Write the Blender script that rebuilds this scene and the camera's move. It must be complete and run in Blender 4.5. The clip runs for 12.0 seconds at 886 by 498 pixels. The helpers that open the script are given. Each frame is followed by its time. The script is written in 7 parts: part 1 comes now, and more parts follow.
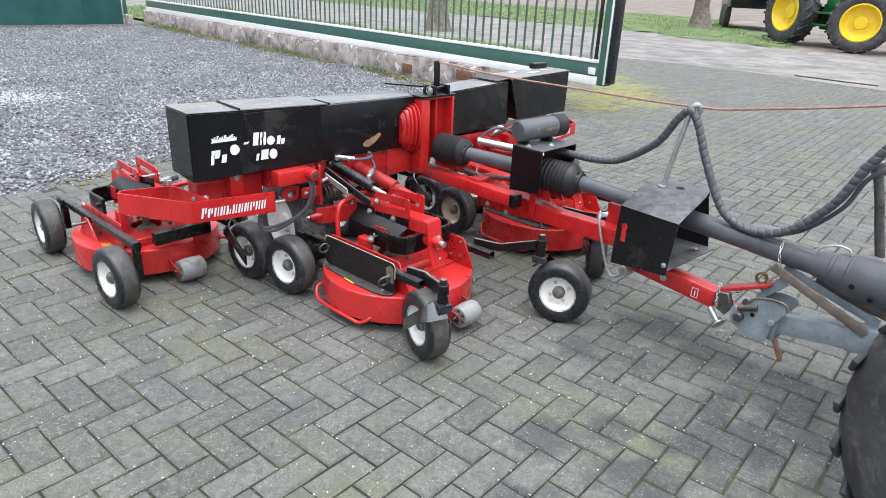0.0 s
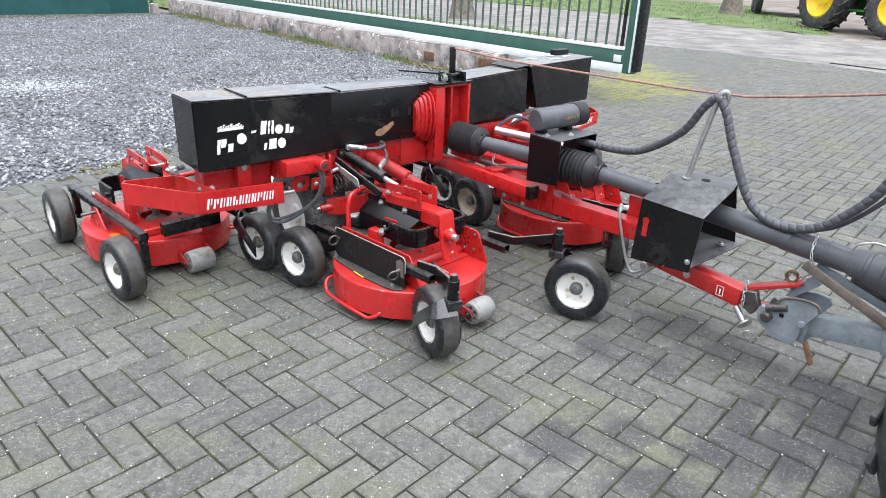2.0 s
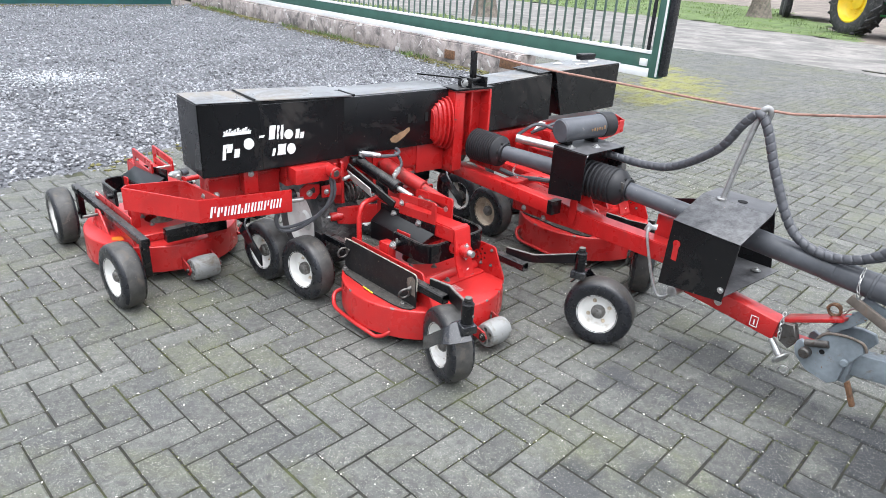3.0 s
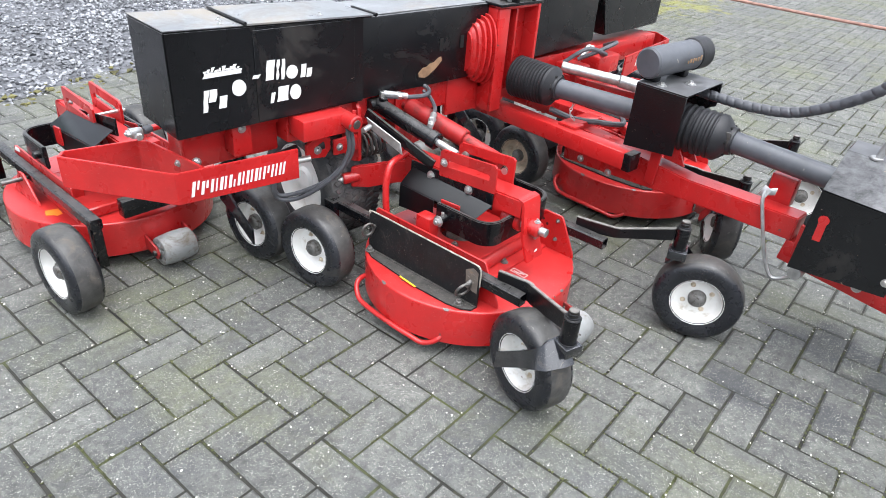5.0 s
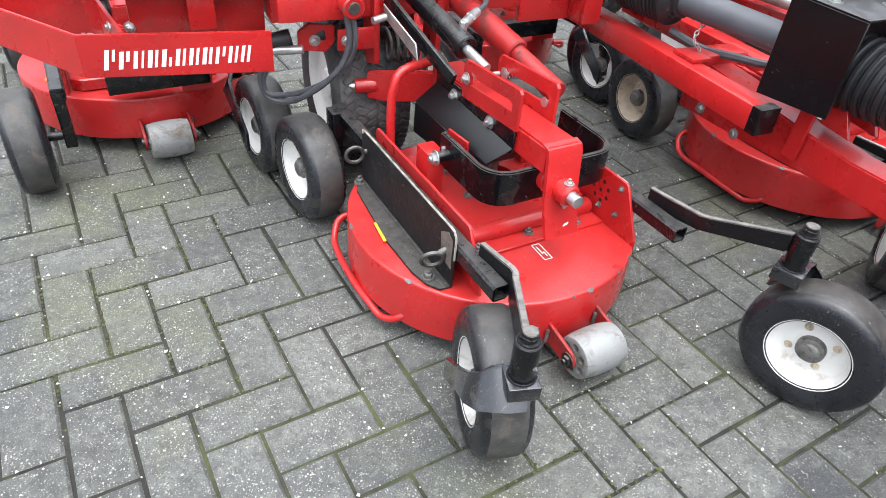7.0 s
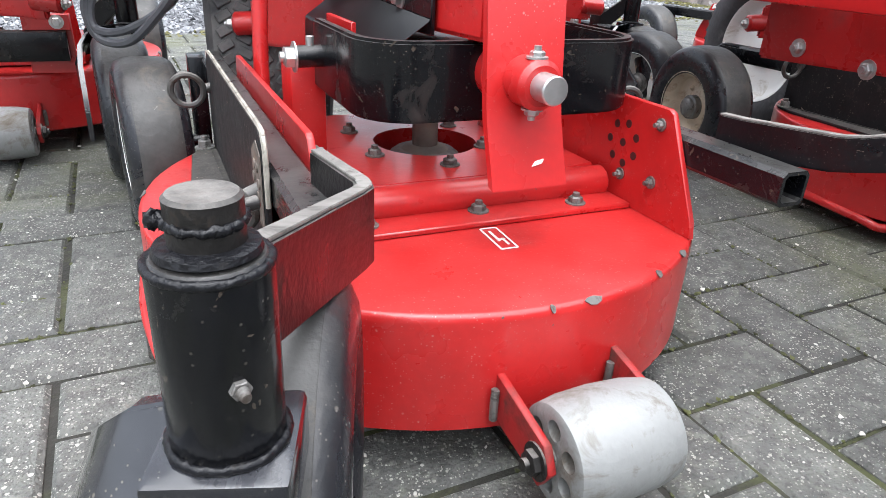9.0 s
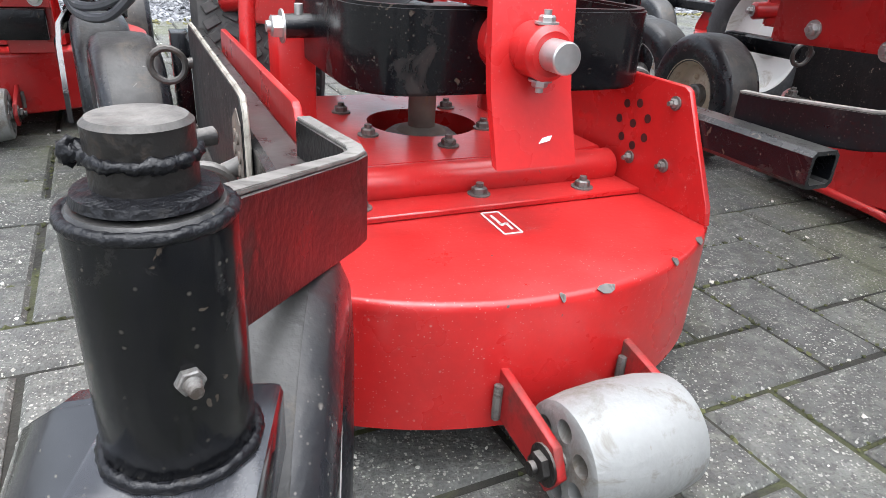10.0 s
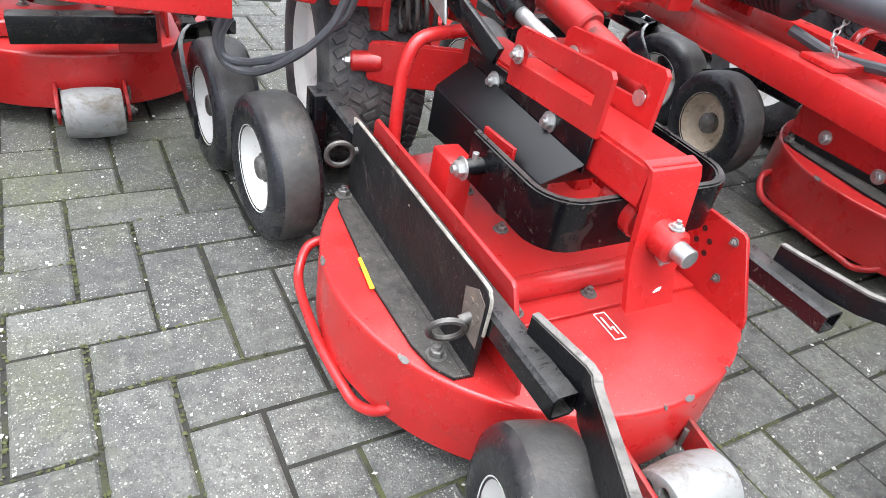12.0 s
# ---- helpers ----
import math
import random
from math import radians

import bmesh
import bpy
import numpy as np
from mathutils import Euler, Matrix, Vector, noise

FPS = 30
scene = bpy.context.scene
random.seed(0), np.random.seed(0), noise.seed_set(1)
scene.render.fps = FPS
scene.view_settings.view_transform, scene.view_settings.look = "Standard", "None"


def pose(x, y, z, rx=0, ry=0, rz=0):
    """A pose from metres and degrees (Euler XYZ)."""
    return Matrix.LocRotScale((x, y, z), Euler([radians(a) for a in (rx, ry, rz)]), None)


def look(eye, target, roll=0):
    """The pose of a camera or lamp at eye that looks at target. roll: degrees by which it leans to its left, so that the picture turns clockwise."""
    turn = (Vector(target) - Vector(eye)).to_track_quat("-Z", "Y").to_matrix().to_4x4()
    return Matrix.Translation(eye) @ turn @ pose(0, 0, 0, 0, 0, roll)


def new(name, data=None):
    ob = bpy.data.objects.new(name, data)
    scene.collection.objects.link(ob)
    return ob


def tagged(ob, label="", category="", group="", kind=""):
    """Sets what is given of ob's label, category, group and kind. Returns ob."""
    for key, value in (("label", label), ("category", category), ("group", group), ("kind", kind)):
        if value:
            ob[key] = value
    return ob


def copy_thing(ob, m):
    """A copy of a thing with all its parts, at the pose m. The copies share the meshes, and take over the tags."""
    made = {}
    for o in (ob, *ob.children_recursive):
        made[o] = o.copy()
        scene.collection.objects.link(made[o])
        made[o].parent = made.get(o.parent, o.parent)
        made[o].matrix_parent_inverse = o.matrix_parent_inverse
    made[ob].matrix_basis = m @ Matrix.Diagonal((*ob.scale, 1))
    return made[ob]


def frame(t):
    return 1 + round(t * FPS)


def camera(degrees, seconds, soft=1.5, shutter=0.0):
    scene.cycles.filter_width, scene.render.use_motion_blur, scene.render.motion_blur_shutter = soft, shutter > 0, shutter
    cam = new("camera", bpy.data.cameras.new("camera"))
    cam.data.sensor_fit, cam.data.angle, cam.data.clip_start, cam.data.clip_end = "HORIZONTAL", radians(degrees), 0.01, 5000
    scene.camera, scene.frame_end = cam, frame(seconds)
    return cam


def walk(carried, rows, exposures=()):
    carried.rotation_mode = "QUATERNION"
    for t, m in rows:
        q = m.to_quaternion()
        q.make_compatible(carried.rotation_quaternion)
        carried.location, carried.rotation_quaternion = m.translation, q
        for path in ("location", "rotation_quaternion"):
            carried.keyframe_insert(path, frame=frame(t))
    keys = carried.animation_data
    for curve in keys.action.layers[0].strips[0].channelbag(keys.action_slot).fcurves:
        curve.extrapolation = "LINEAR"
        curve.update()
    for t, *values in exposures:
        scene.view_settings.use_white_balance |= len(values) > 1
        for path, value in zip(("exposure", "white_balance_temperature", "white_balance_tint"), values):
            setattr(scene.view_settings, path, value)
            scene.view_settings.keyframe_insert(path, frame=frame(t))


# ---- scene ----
cam = camera(68.1, 12.0, soft=0.65)
PATH = [
    (0, (-2.497, -2.677, 1.435), (-1.232, -1.327, 0.675), 2.5),
    (0.5, (-2.482, -2.667, 1.425), (-1.234, -1.302, 0.662), 2.3),
    (1, (-2.463, -2.663, 1.425), (-1.225, -1.296, 0.653), 2.4),
    (1.5, (-2.447, -2.654, 1.419), (-1.217, -1.284, 0.638), 2.3),
    (2, (-2.391, -2.633, 1.412), (-1.188, -1.245, 0.62), 2.1),
    (2.5, (-2.28, -2.594, 1.426), (-1.101, -1.192, 0.625), 3.3),
    (3, (-2.277, -2.498, 1.423), (-1.113, -1.084, 0.62), 3.2),
    (3.2, (-2.301, -2.424, 1.418), (-1.138, -1.013, 0.609), 3.2),
    (4.8, (-2.162, -1.8, 1.345), (-0.96, -0.551, 0.347), 4.2),
    (5, (-2.131, -1.723, 1.327), (-0.905, -0.528, 0.292), 4.8),
    (5.5, (-2.049, -1.558, 1.283), (-0.801, -0.428, 0.203), 5.2),
    (6, (-1.838, -1.5, 1.202), (-0.754, -0.272, 0.055), 5.6),
    (6.5, (-1.604, -1.555, 1.165), (-0.732, -0.223, -0.046), 5.1),
    (7, (-1.402, -1.617, 1.077), (-0.695, -0.2, -0.145), 5.2),
    (7.5, (-1.178, -1.534, 0.88), (-0.587, 0.011, -0.243), 6.2),
    (7.7, (-1.089, -1.494, 0.815), (-0.524, 0.074, -0.291), 5.0),
    (9.3, (-0.948, -1.238, 0.438), (-0.332, 0.481, -0.377), 2.9),
    (9.5, (-0.946, -1.231, 0.434), (-0.329, 0.483, -0.392), 3.3),
    (10, (-0.941, -1.22, 0.434), (-0.313, 0.481, -0.411), 3.6),
    (10.5, (-0.945, -1.223, 0.439), (-0.307, 0.467, -0.419), 3.8),
    (11, (-0.958, -1.233, 0.443), (-0.312, 0.445, -0.433), 4.6),
    (11.5, (-1.035, -1.263, 0.541), (-0.335, 0.349, -0.413), 8.0),
    (12, (-1.258, -1.201, 0.794), (-0.5, 0.243, -0.363), 11.2),
]
walk(cam, [(t, look(eye, target, roll)) for t, eye, target, roll in PATH], [(0.0, 1.20, 6000, 10), (4.5, 1.46, 6000, 10), (7.7, 1.52, 6000, 10), (9.3, 1.58, 6000, 10), (10.8, 1.58, 6000, 10), (12.0, 1.74, 6000, 10)])

# ---- light ----
world = bpy.data.worlds.new("overcast_sky")
scene.world = world
world.use_nodes = True
wn, wl = world.node_tree.nodes, world.node_tree.links
sky = wn.new("ShaderNodeTexSky")
sky.sky_type = "NISHITA"
sky.sun_disc = False
sky.sun_elevation, sky.sun_rotation = radians(78), radians(200)
sky.dust_density, sky.air_density = 4.0, 1.0
grey = wn.new("ShaderNodeHueSaturation")
grey.inputs["Saturation"].default_value = 0.22
wl.new(sky.outputs[0], grey.inputs["Color"])
wl.new(grey.outputs[0], wn["Background"].inputs["Color"])
wn["Background"].inputs["Strength"].default_value = 0.125
sun = new("sun", bpy.data.lights.new("sun", "SUN"))
sun.data.energy, sun.data.angle, sun.data.color = 1.7, radians(100), (1.0, 0.96, 0.9)
sun.matrix_world = look((0, 0, 20), (20 * math.tan(radians(12)) * 0.34, 20 * math.tan(radians(12)) * 0.94, 0))


# ---- materials ----
def mat(name, base, rough=0.5, metal=0.0, vary=0.15, scale=8.0, bump=0.1, grain=60.0, dirt=None, dirt_at=0.6, dirt_scale=3.0, chips=None, chip_at=0.7, chip_scale=25.0, spread=0.0, island=False, coat=0.0, dust_sheen=None, dust_sheen_most=0.6, specks=None, spec=0.5):
    """A node material: a base colour that varies at two scales, with dirt and chips of a shape of their own."""
    m = bpy.data.materials.new(name)
    m.use_nodes = True
    n, l = m.node_tree.nodes, m.node_tree.links
    b = n["Principled BSDF"]
    tc = n.new("ShaderNodeTexCoord")
    gm = n.new("ShaderNodeNewGeometry")
    pos = gm.outputs["Position"]

    def nz(sc, det=4.0, dist=0.0, harsh=0.5):
        t = n.new("ShaderNodeTexNoise")
        t.inputs["Scale"].default_value, t.inputs["Detail"].default_value, t.inputs["Distortion"].default_value = sc, det, dist
        t.inputs["Roughness"].default_value = harsh
        l.new(pos, t.inputs["Vector"])
        return t.outputs["Fac"]

    def ramp(f, a, c):
        r = n.new("ShaderNodeMapRange")
        r.inputs["From Min"].default_value, r.inputs["From Max"].default_value = a, c
        l.new(f, r.inputs["Value"])
        return r.outputs["Result"]

    def mix(f, a, c, kind="MIX"):
        x = n.new("ShaderNodeMix")
        x.data_type, x.blend_type = "RGBA", kind
        for sock, v in ((x.inputs["Factor"], f), (x.inputs["A"], a), (x.inputs["B"], c)):
            if hasattr(v, "links"):
                l.new(v, sock)
            elif isinstance(v, tuple):
                sock.default_value = (*v[:3], 1.0)
            else:
                sock.default_value = v
        return x.outputs["Result"]

    dark = tuple(c * (1 - vary) for c in base)
    light = tuple(min(1.0, c * (1 + vary)) for c in base)
    col = mix(ramp(nz(scale), 0.3, 0.7), dark, light)
    fine = nz(grain, 3.0)
    col = mix(ramp(fine, 0.25, 0.75), mix(1.0, col, (1 - vary * 0.6,) * 3, "MULTIPLY"), col)
    if spread:
        if island:
            rnd = gm.outputs["Random Per Island"]
        else:
            oi = n.new("ShaderNodeObjectInfo")
            rnd = oi.outputs["Random"]
        lo = mix(1.0, col, (1 - spread,) * 3, "MULTIPLY")
        hi = mix(1.0, col, (1 + spread, 1 + spread, 1 + spread * 0.9), "MULTIPLY")
        col = mix(rnd, lo, hi)
    rgh = ramp(nz(scale * 2.3), 0.0, 1.0)
    rr = n.new("ShaderNodeMapRange")
    rr.inputs["To Min"].default_value, rr.inputs["To Max"].default_value = max(0.05, rough - 0.1), min(1.0, rough + 0.12)
    l.new(rgh, rr.inputs["Value"])
    rout = rr.outputs["Result"]
    if dirt:
        f = ramp(nz(dirt_scale, 10.0, 0.6, 0.72), dirt_at, dirt_at + 0.16)
        col = mix(f, col, dirt)
        q = n.new("ShaderNodeMix")
        l.new(f, q.inputs["Factor"])
        l.new(rout, q.inputs["A"])
        q.inputs["B"].default_value = 0.85
        rout = q.outputs["Result"]
    # pale film on upward faces: settled dirt, plus painted sky sheen on black covers
    if dust_sheen:
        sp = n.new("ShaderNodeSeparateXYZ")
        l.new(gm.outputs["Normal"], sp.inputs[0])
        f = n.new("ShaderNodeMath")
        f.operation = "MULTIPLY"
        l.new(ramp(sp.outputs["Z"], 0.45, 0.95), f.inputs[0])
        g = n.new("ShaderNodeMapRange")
        g.inputs["From Min"].default_value, g.inputs["From Max"].default_value, g.inputs["To Max"].default_value = 0.30, 0.72, dust_sheen_most
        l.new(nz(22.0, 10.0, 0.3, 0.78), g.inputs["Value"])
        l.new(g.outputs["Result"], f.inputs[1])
        col = mix(f.outputs[0], col, dust_sheen)
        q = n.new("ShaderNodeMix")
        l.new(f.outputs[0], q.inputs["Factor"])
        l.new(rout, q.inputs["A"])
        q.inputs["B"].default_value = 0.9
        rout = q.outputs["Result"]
    if chips:
        f = ramp(nz(chip_scale, 5.0, 1.0), chip_at, chip_at + 0.02)
        col = mix(f, col, chips)
    if specks:
        for sc, few in ((420.0, 0.86), (210.0, 0.965)):
            v = n.new("ShaderNodeTexVoronoi")
            v.inputs["Scale"].default_value = sc
            l.new(pos, v.inputs["Vector"])
            sep = n.new("ShaderNodeSeparateColor")
            l.new(v.outputs["Color"], sep.inputs[0])
            f = n.new("ShaderNodeMath")
            f.operation = "MULTIPLY"
            l.new(ramp(sep.outputs[0], few, few + 0.01), f.inputs[0])
            l.new(ramp(v.outputs["Distance"], 0.34, 0.12), f.inputs[1])
            g = n.new("ShaderNodeMath")
            g.operation = "MULTIPLY"
            l.new(f.outputs[0], g.inputs[0])
            l.new(ramp(nz(11.0, 5.0), 0.36, 0.72), g.inputs[1])
            col = mix(g.outputs[0], col, specks)
    l.new(col, b.inputs["Base Color"])
    l.new(rout, b.inputs["Roughness"])
    b.inputs["Metallic"].default_value = metal
    b.inputs["Specular IOR Level"].default_value = spec
    b.inputs["Coat Weight"].default_value = coat
    b.inputs["Coat Roughness"].default_value = 0.15
    if bump:
        bp = n.new("ShaderNodeBump")
        bp.inputs["Strength"].default_value, bp.inputs["Distance"].default_value = bump, 0.004
        l.new(fine, bp.inputs["Height"])
        l.new(bp.outputs[0], b.inputs["Normal"])
    return m


RED = mat("red_paint", (0.470, 0.0155, 0.0155), 0.28, vary=0.16, scale=7, bump=0.06, grain=120, dirt=(0.31, 0.036, 0.034), dirt_at=0.60, dirt_scale=9, chips=(0.10, 0.07, 0.06), chip_at=0.725, chip_scale=34, coat=0.26, dust_sheen=(0.52, 0.17, 0.15), dust_sheen_most=0.09, specks=(0.46, 0.26, 0.23))
DRED = mat("dull_red_paint", (0.36, 0.014, 0.014), 0.45, vary=0.2, scale=14, bump=0.15, dirt=(0.09, 0.032, 0.026), dirt_at=0.50, dirt_scale=14)
BLACK = mat("black_paint", (0.0045, 0.0048, 0.0062), 0.20, vary=0.3, scale=12, bump=0.06, grain=140, dirt=(0.026, 0.023, 0.020), dirt_at=0.565, dirt_scale=18, chips=(0.06, 0.048, 0.038), chip_at=0.675, chip_scale=95, coat=0.10, dust_sheen=(0.26, 0.25, 0.235), dust_sheen_most=0.34, specks=(0.10, 0.09, 0.075), spec=0.35)
WELD = mat("black_painted_weld", (0.007, 0.0072, 0.009), 0.34, vary=0.3, scale=30, bump=0.35, grain=260, dirt=(0.03, 0.026, 0.022), dirt_at=0.58, dirt_scale=40, spec=0.35)
BAR = mat("worn_black_bar", (0.0045, 0.0045, 0.0058), 0.30, vary=0.4, scale=14, bump=0.16, grain=190, dirt=(0.036, 0.030, 0.026), dirt_at=0.57, dirt_scale=20, chips=(0.12, 0.10, 0.08), chip_at=0.70, chip_scale=120, dust_sheen=(0.33, 0.315, 0.29), dust_sheen_most=0.5, specks=(0.10, 0.09, 0.075), spec=0.35)
SLICK = mat("slick_black_paint", (0.0085, 0.0092, 0.0125), 0.15, vary=0.3, scale=10, bump=0.03, grain=60, dirt=(0.060, 0.050, 0.040), dirt_at=0.60, dirt_scale=11, chips=(0.12, 0.10, 0.08), chip_at=0.73, chip_scale=120, coat=1.0, dust_sheen=(0.20, 0.205, 0.225), dust_sheen_most=0.30, specks=(0.12, 0.11, 0.09))
WORN = mat("worn_black_steel", (0.008, 0.008, 0.009), 0.55, vary=0.4, scale=25, bump=0.25, grain=160, dirt=(0.07, 0.062, 0.055), dirt_at=0.585, dirt_scale=18, chips=(0.25, 0.2, 0.16), chip_at=0.70, chip_scale=110, dust_sheen=(0.20, 0.185, 0.165), dust_sheen_most=0.5, specks=(0.30, 0.27, 0.22), spec=0.35)
BRIGHT = mat("bare_worn_edge", (0.46, 0.43, 0.37), 0.5, metal=0.4, vary=0.35, scale=40, bump=0.2, dirt=(0.10, 0.085, 0.07), dirt_at=0.52, dirt_scale=30)
GREYROD = mat("weathered_zinc_rod", (0.36, 0.36, 0.355), 0.5, metal=0.5, vary=0.2, scale=30, bump=0.1, dirt=(0.2, 0.18, 0.15), dirt_at=0.55, dirt_scale=30)
BROWN = mat("brown_worn_bar", (0.15, 0.125, 0.105), 0.6, vary=0.3, scale=20, bump=0.2, dirt=(0.20, 0.13, 0.08), dirt_at=0.55, dirt_scale=16)
# the grey on its flat tops also paints in the reflected sky
BOXB = mat("black_sheet_cover", (0.0065, 0.0068, 0.008), 0.26, vary=0.35, scale=3, bump=0.06, grain=40, dirt=(0.036, 0.033, 0.029), dirt_at=0.56, dirt_scale=3.2, chips=(0.34, 0.24, 0.18), chip_at=0.735, chip_scale=60, coat=0.0, dust_sheen=(0.30, 0.30, 0.31), dust_sheen_most=0.62, spec=0.4)
GLOSSB = mat("gloss_black_cover", (0.0045, 0.0048, 0.006), 0.30, vary=0.25, scale=5, bump=0.05, grain=40, dirt=(0.02, 0.018, 0.017), dirt_at=0.60, dirt_scale=8, spec=0.4)
GREYTOP = mat("worn_grey_top", (0.20, 0.19, 0.175), 0.6, vary=0.3, scale=30, bump=0.2, dirt=(0.06, 0.054, 0.048), dirt_at=0.52, dirt_scale=22)
# black lid greyed in its base colour for the sky it reflects, besides dusty dirt
LID = mat("dusty_lid_painted_sky", (0.20, 0.205, 0.212), 0.3, vary=0.3, scale=4, bump=0.08, grain=50, dirt=(0.24, 0.22, 0.19), dirt_at=0.5, dirt_scale=3)
RUBBER = mat("worn_rubber", (0.0135, 0.0145, 0.018), 0.27, vary=0.25, scale=14, bump=0.16, grain=140, dirt=(0.065, 0.06, 0.052), dirt_at=0.59, dirt_scale=8, dust_sheen=(0.22, 0.20, 0.175), dust_sheen_most=0.34, specks=(0.30, 0.27, 0.23))
BAND = mat("dusty_worn_tread", (0.056, 0.054, 0.051), 0.48, vary=0.35, scale=26, bump=0.25, grain=140, dirt=(0.115, 0.10, 0.082), dirt_at=0.53, dirt_scale=17, chips=(0.22, 0.21, 0.19), chip_at=0.70, chip_scale=90)
PLASTIC = mat("black_ribbed_plastic", (0.021, 0.021, 0.0235), 0.42, vary=0.2, scale=20, bump=0.1, grain=90, dirt=(0.06, 0.054, 0.047), dirt_at=0.60, dirt_scale=14, spec=0.35)
SHAFT = mat("grey_guard_plastic", (0.085, 0.089, 0.10), 0.36, vary=0.2, scale=10, bump=0.08, dirt=(0.17, 0.155, 0.135), dirt_at=0.60, dirt_scale=9, chips=(0.22, 0.21, 0.19), chip_at=0.70, chip_scale=40)
WHITE = mat("white_rim_paint", (0.78, 0.77, 0.74), 0.4, vary=0.05, scale=12, bump=0.05, dirt=(0.42, 0.36, 0.27), dirt_at=0.56, dirt_scale=14, chips=(0.22, 0.13, 0.08), chip_at=0.72, chip_scale=40)
OLDRIM = mat("rusty_cream_rim", (0.58, 0.50, 0.38), 0.6, vary=0.2, scale=18, bump=0.1, dirt=(0.24, 0.15, 0.09), dirt_at=0.52, dirt_scale=20)
DBOLT = mat("dull_grey_bolt", (0.20, 0.195, 0.185), 0.5, metal=0.5, vary=0.3, scale=40, bump=0.2, dirt=(0.07, 0.055, 0.045), dirt_at=0.5, dirt_scale=60)
DECAL = mat("white_decal", (0.80, 0.80, 0.78), 0.45, vary=0.04, scale=20, bump=0.0, dirt=(0.4, 0.38, 0.34), dirt_at=0.7, dirt_scale=40)
ZINC = mat("zinc_steel", (0.55, 0.55, 0.54), 0.38, metal=0.85, vary=0.2, scale=30, bump=0.1, dirt=(0.25, 0.22, 0.18), dirt_at=0.6, dirt_scale=30)
STEEL = mat("dark_greasy_steel", (0.10, 0.095, 0.09), 0.42, metal=0.5, vary=0.35, scale=25, bump=0.2, dirt=(0.05, 0.035, 0.025), dirt_at=0.5, dirt_scale=30, dust_sheen=(0.36, 0.345, 0.32), dust_sheen_most=0.85)
ALU = mat("cast_alloy_roller", (0.28, 0.285, 0.28), 0.55, metal=0.3, vary=0.12, scale=12, bump=0.25, grain=150, dirt=(0.15, 0.125, 0.095), dirt_at=0.51, dirt_scale=16, chips=(0.2, 0.16, 0.12), chip_at=0.72, chip_scale=60)
PIN = mat("greasy_pin_steel", (0.022, 0.020, 0.019), 0.38, metal=0.3, vary=0.35, scale=60, bump=0.2, grain=220, dirt=(0.05, 0.036, 0.026), dirt_at=0.55, dirt_scale=70, dust_sheen=(0.33, 0.31, 0.285), dust_sheen_most=0.9)
HITCH = mat("grey_tractor_paint", (0.23, 0.265, 0.29), 0.45, vary=0.2, scale=15, bump=0.12, dirt=(0.16, 0.11, 0.07), dirt_at=0.58, dirt_scale=14, chips=(0.22, 0.11, 0.05), chip_at=0.7, chip_scale=45)
RUST = mat("rusty_steel", (0.20, 0.105, 0.055), 0.75, vary=0.4, scale=30, bump=0.3, dirt=(0.09, 0.06, 0.04), dirt_at=0.5, dirt_scale=25)
# dark red that paints the shade inside the plate holes and the spindle well
HOLE = mat("dark_red_hole_shade", (0.045, 0.006, 0.006), 0.8, vary=0.2, bump=0.0)
HOSE = mat("black_hose", (0.075, 0.077, 0.086), 0.40, vary=0.2, scale=40, bump=0.1)
ROPE = mat("faded_red_rope", (0.37, 0.21, 0.165), 0.85, vary=0.3, scale=60, bump=0.6, grain=400)
YELLOW = mat("yellow_label", (0.80, 0.58, 0.03), 0.45, vary=0.08)
ORANGE = mat("orange_label", (0.80, 0.22, 0.02), 0.45, vary=0.1)
TAN = mat("bare_cardboard_tan_patch", (0.27, 0.165, 0.09), 0.8, vary=0.25, scale=30)
GREEN = mat("green_gate_paint", (0.055, 0.135, 0.105), 0.4, vary=0.12, scale=5, bump=0.05, dirt=(0.10, 0.14, 0.11), dirt_at=0.6)
GALV = mat("green_grey_bars", (0.09, 0.135, 0.115), 0.45, vary=0.15, scale=9, bump=0.05)
WSTRIP = mat("white_plastic_strip", (0.80, 0.81, 0.80), 0.4, vary=0.05, scale=6, bump=0.0, dirt=(0.5, 0.5, 0.45), dirt_at=0.65)
TARP = mat("green_tarpaulin", (0.014, 0.082, 0.08), 0.5, vary=0.2, scale=2.5, bump=0.3, grain=8)
CONC = mat("weathered_concrete", (0.44, 0.385, 0.36), 0.9, vary=0.3, scale=4, bump=0.6, grain=30, dirt=(0.12, 0.11, 0.105), dirt_at=0.47, dirt_scale=3.5, chips=(0.62, 0.60, 0.58), chip_at=0.62, chip_scale=5)
JOINT = mat("mossy_joint_sand", (0.027, 0.026, 0.021), 0.95, vary=0.4, scale=14, bump=0.6, grain=200, dirt=(0.066, 0.074, 0.024), dirt_at=0.50, dirt_scale=3)
GRAVB = mat("gravel_bed", (0.12, 0.123, 0.134), 0.9, vary=0.6, scale=26, bump=1.0, grain=70)
STONE = mat("crushed_stone", (0.255, 0.26, 0.282), 0.85, vary=0.28, scale=1.6, bump=0.3, grain=120, spread=0.68, island=True)
MOSS = mat("moss", (0.15, 0.14, 0.055), 0.95, vary=0.4, scale=20, bump=0.8, grain=150, spread=0.3, island=True)
GRASS = mat("grass_blades", (0.14, 0.20, 0.06), 0.8, vary=0.3, scale=3, bump=0.0, spread=0.35, island=True)
SOIL = mat("brown_yard_soil", (0.20, 0.17, 0.145), 0.95, vary=0.35, scale=0.8, bump=0.6, grain=20, dirt=(0.10, 0.08, 0.065), dirt_at=0.5, dirt_scale=0.6)
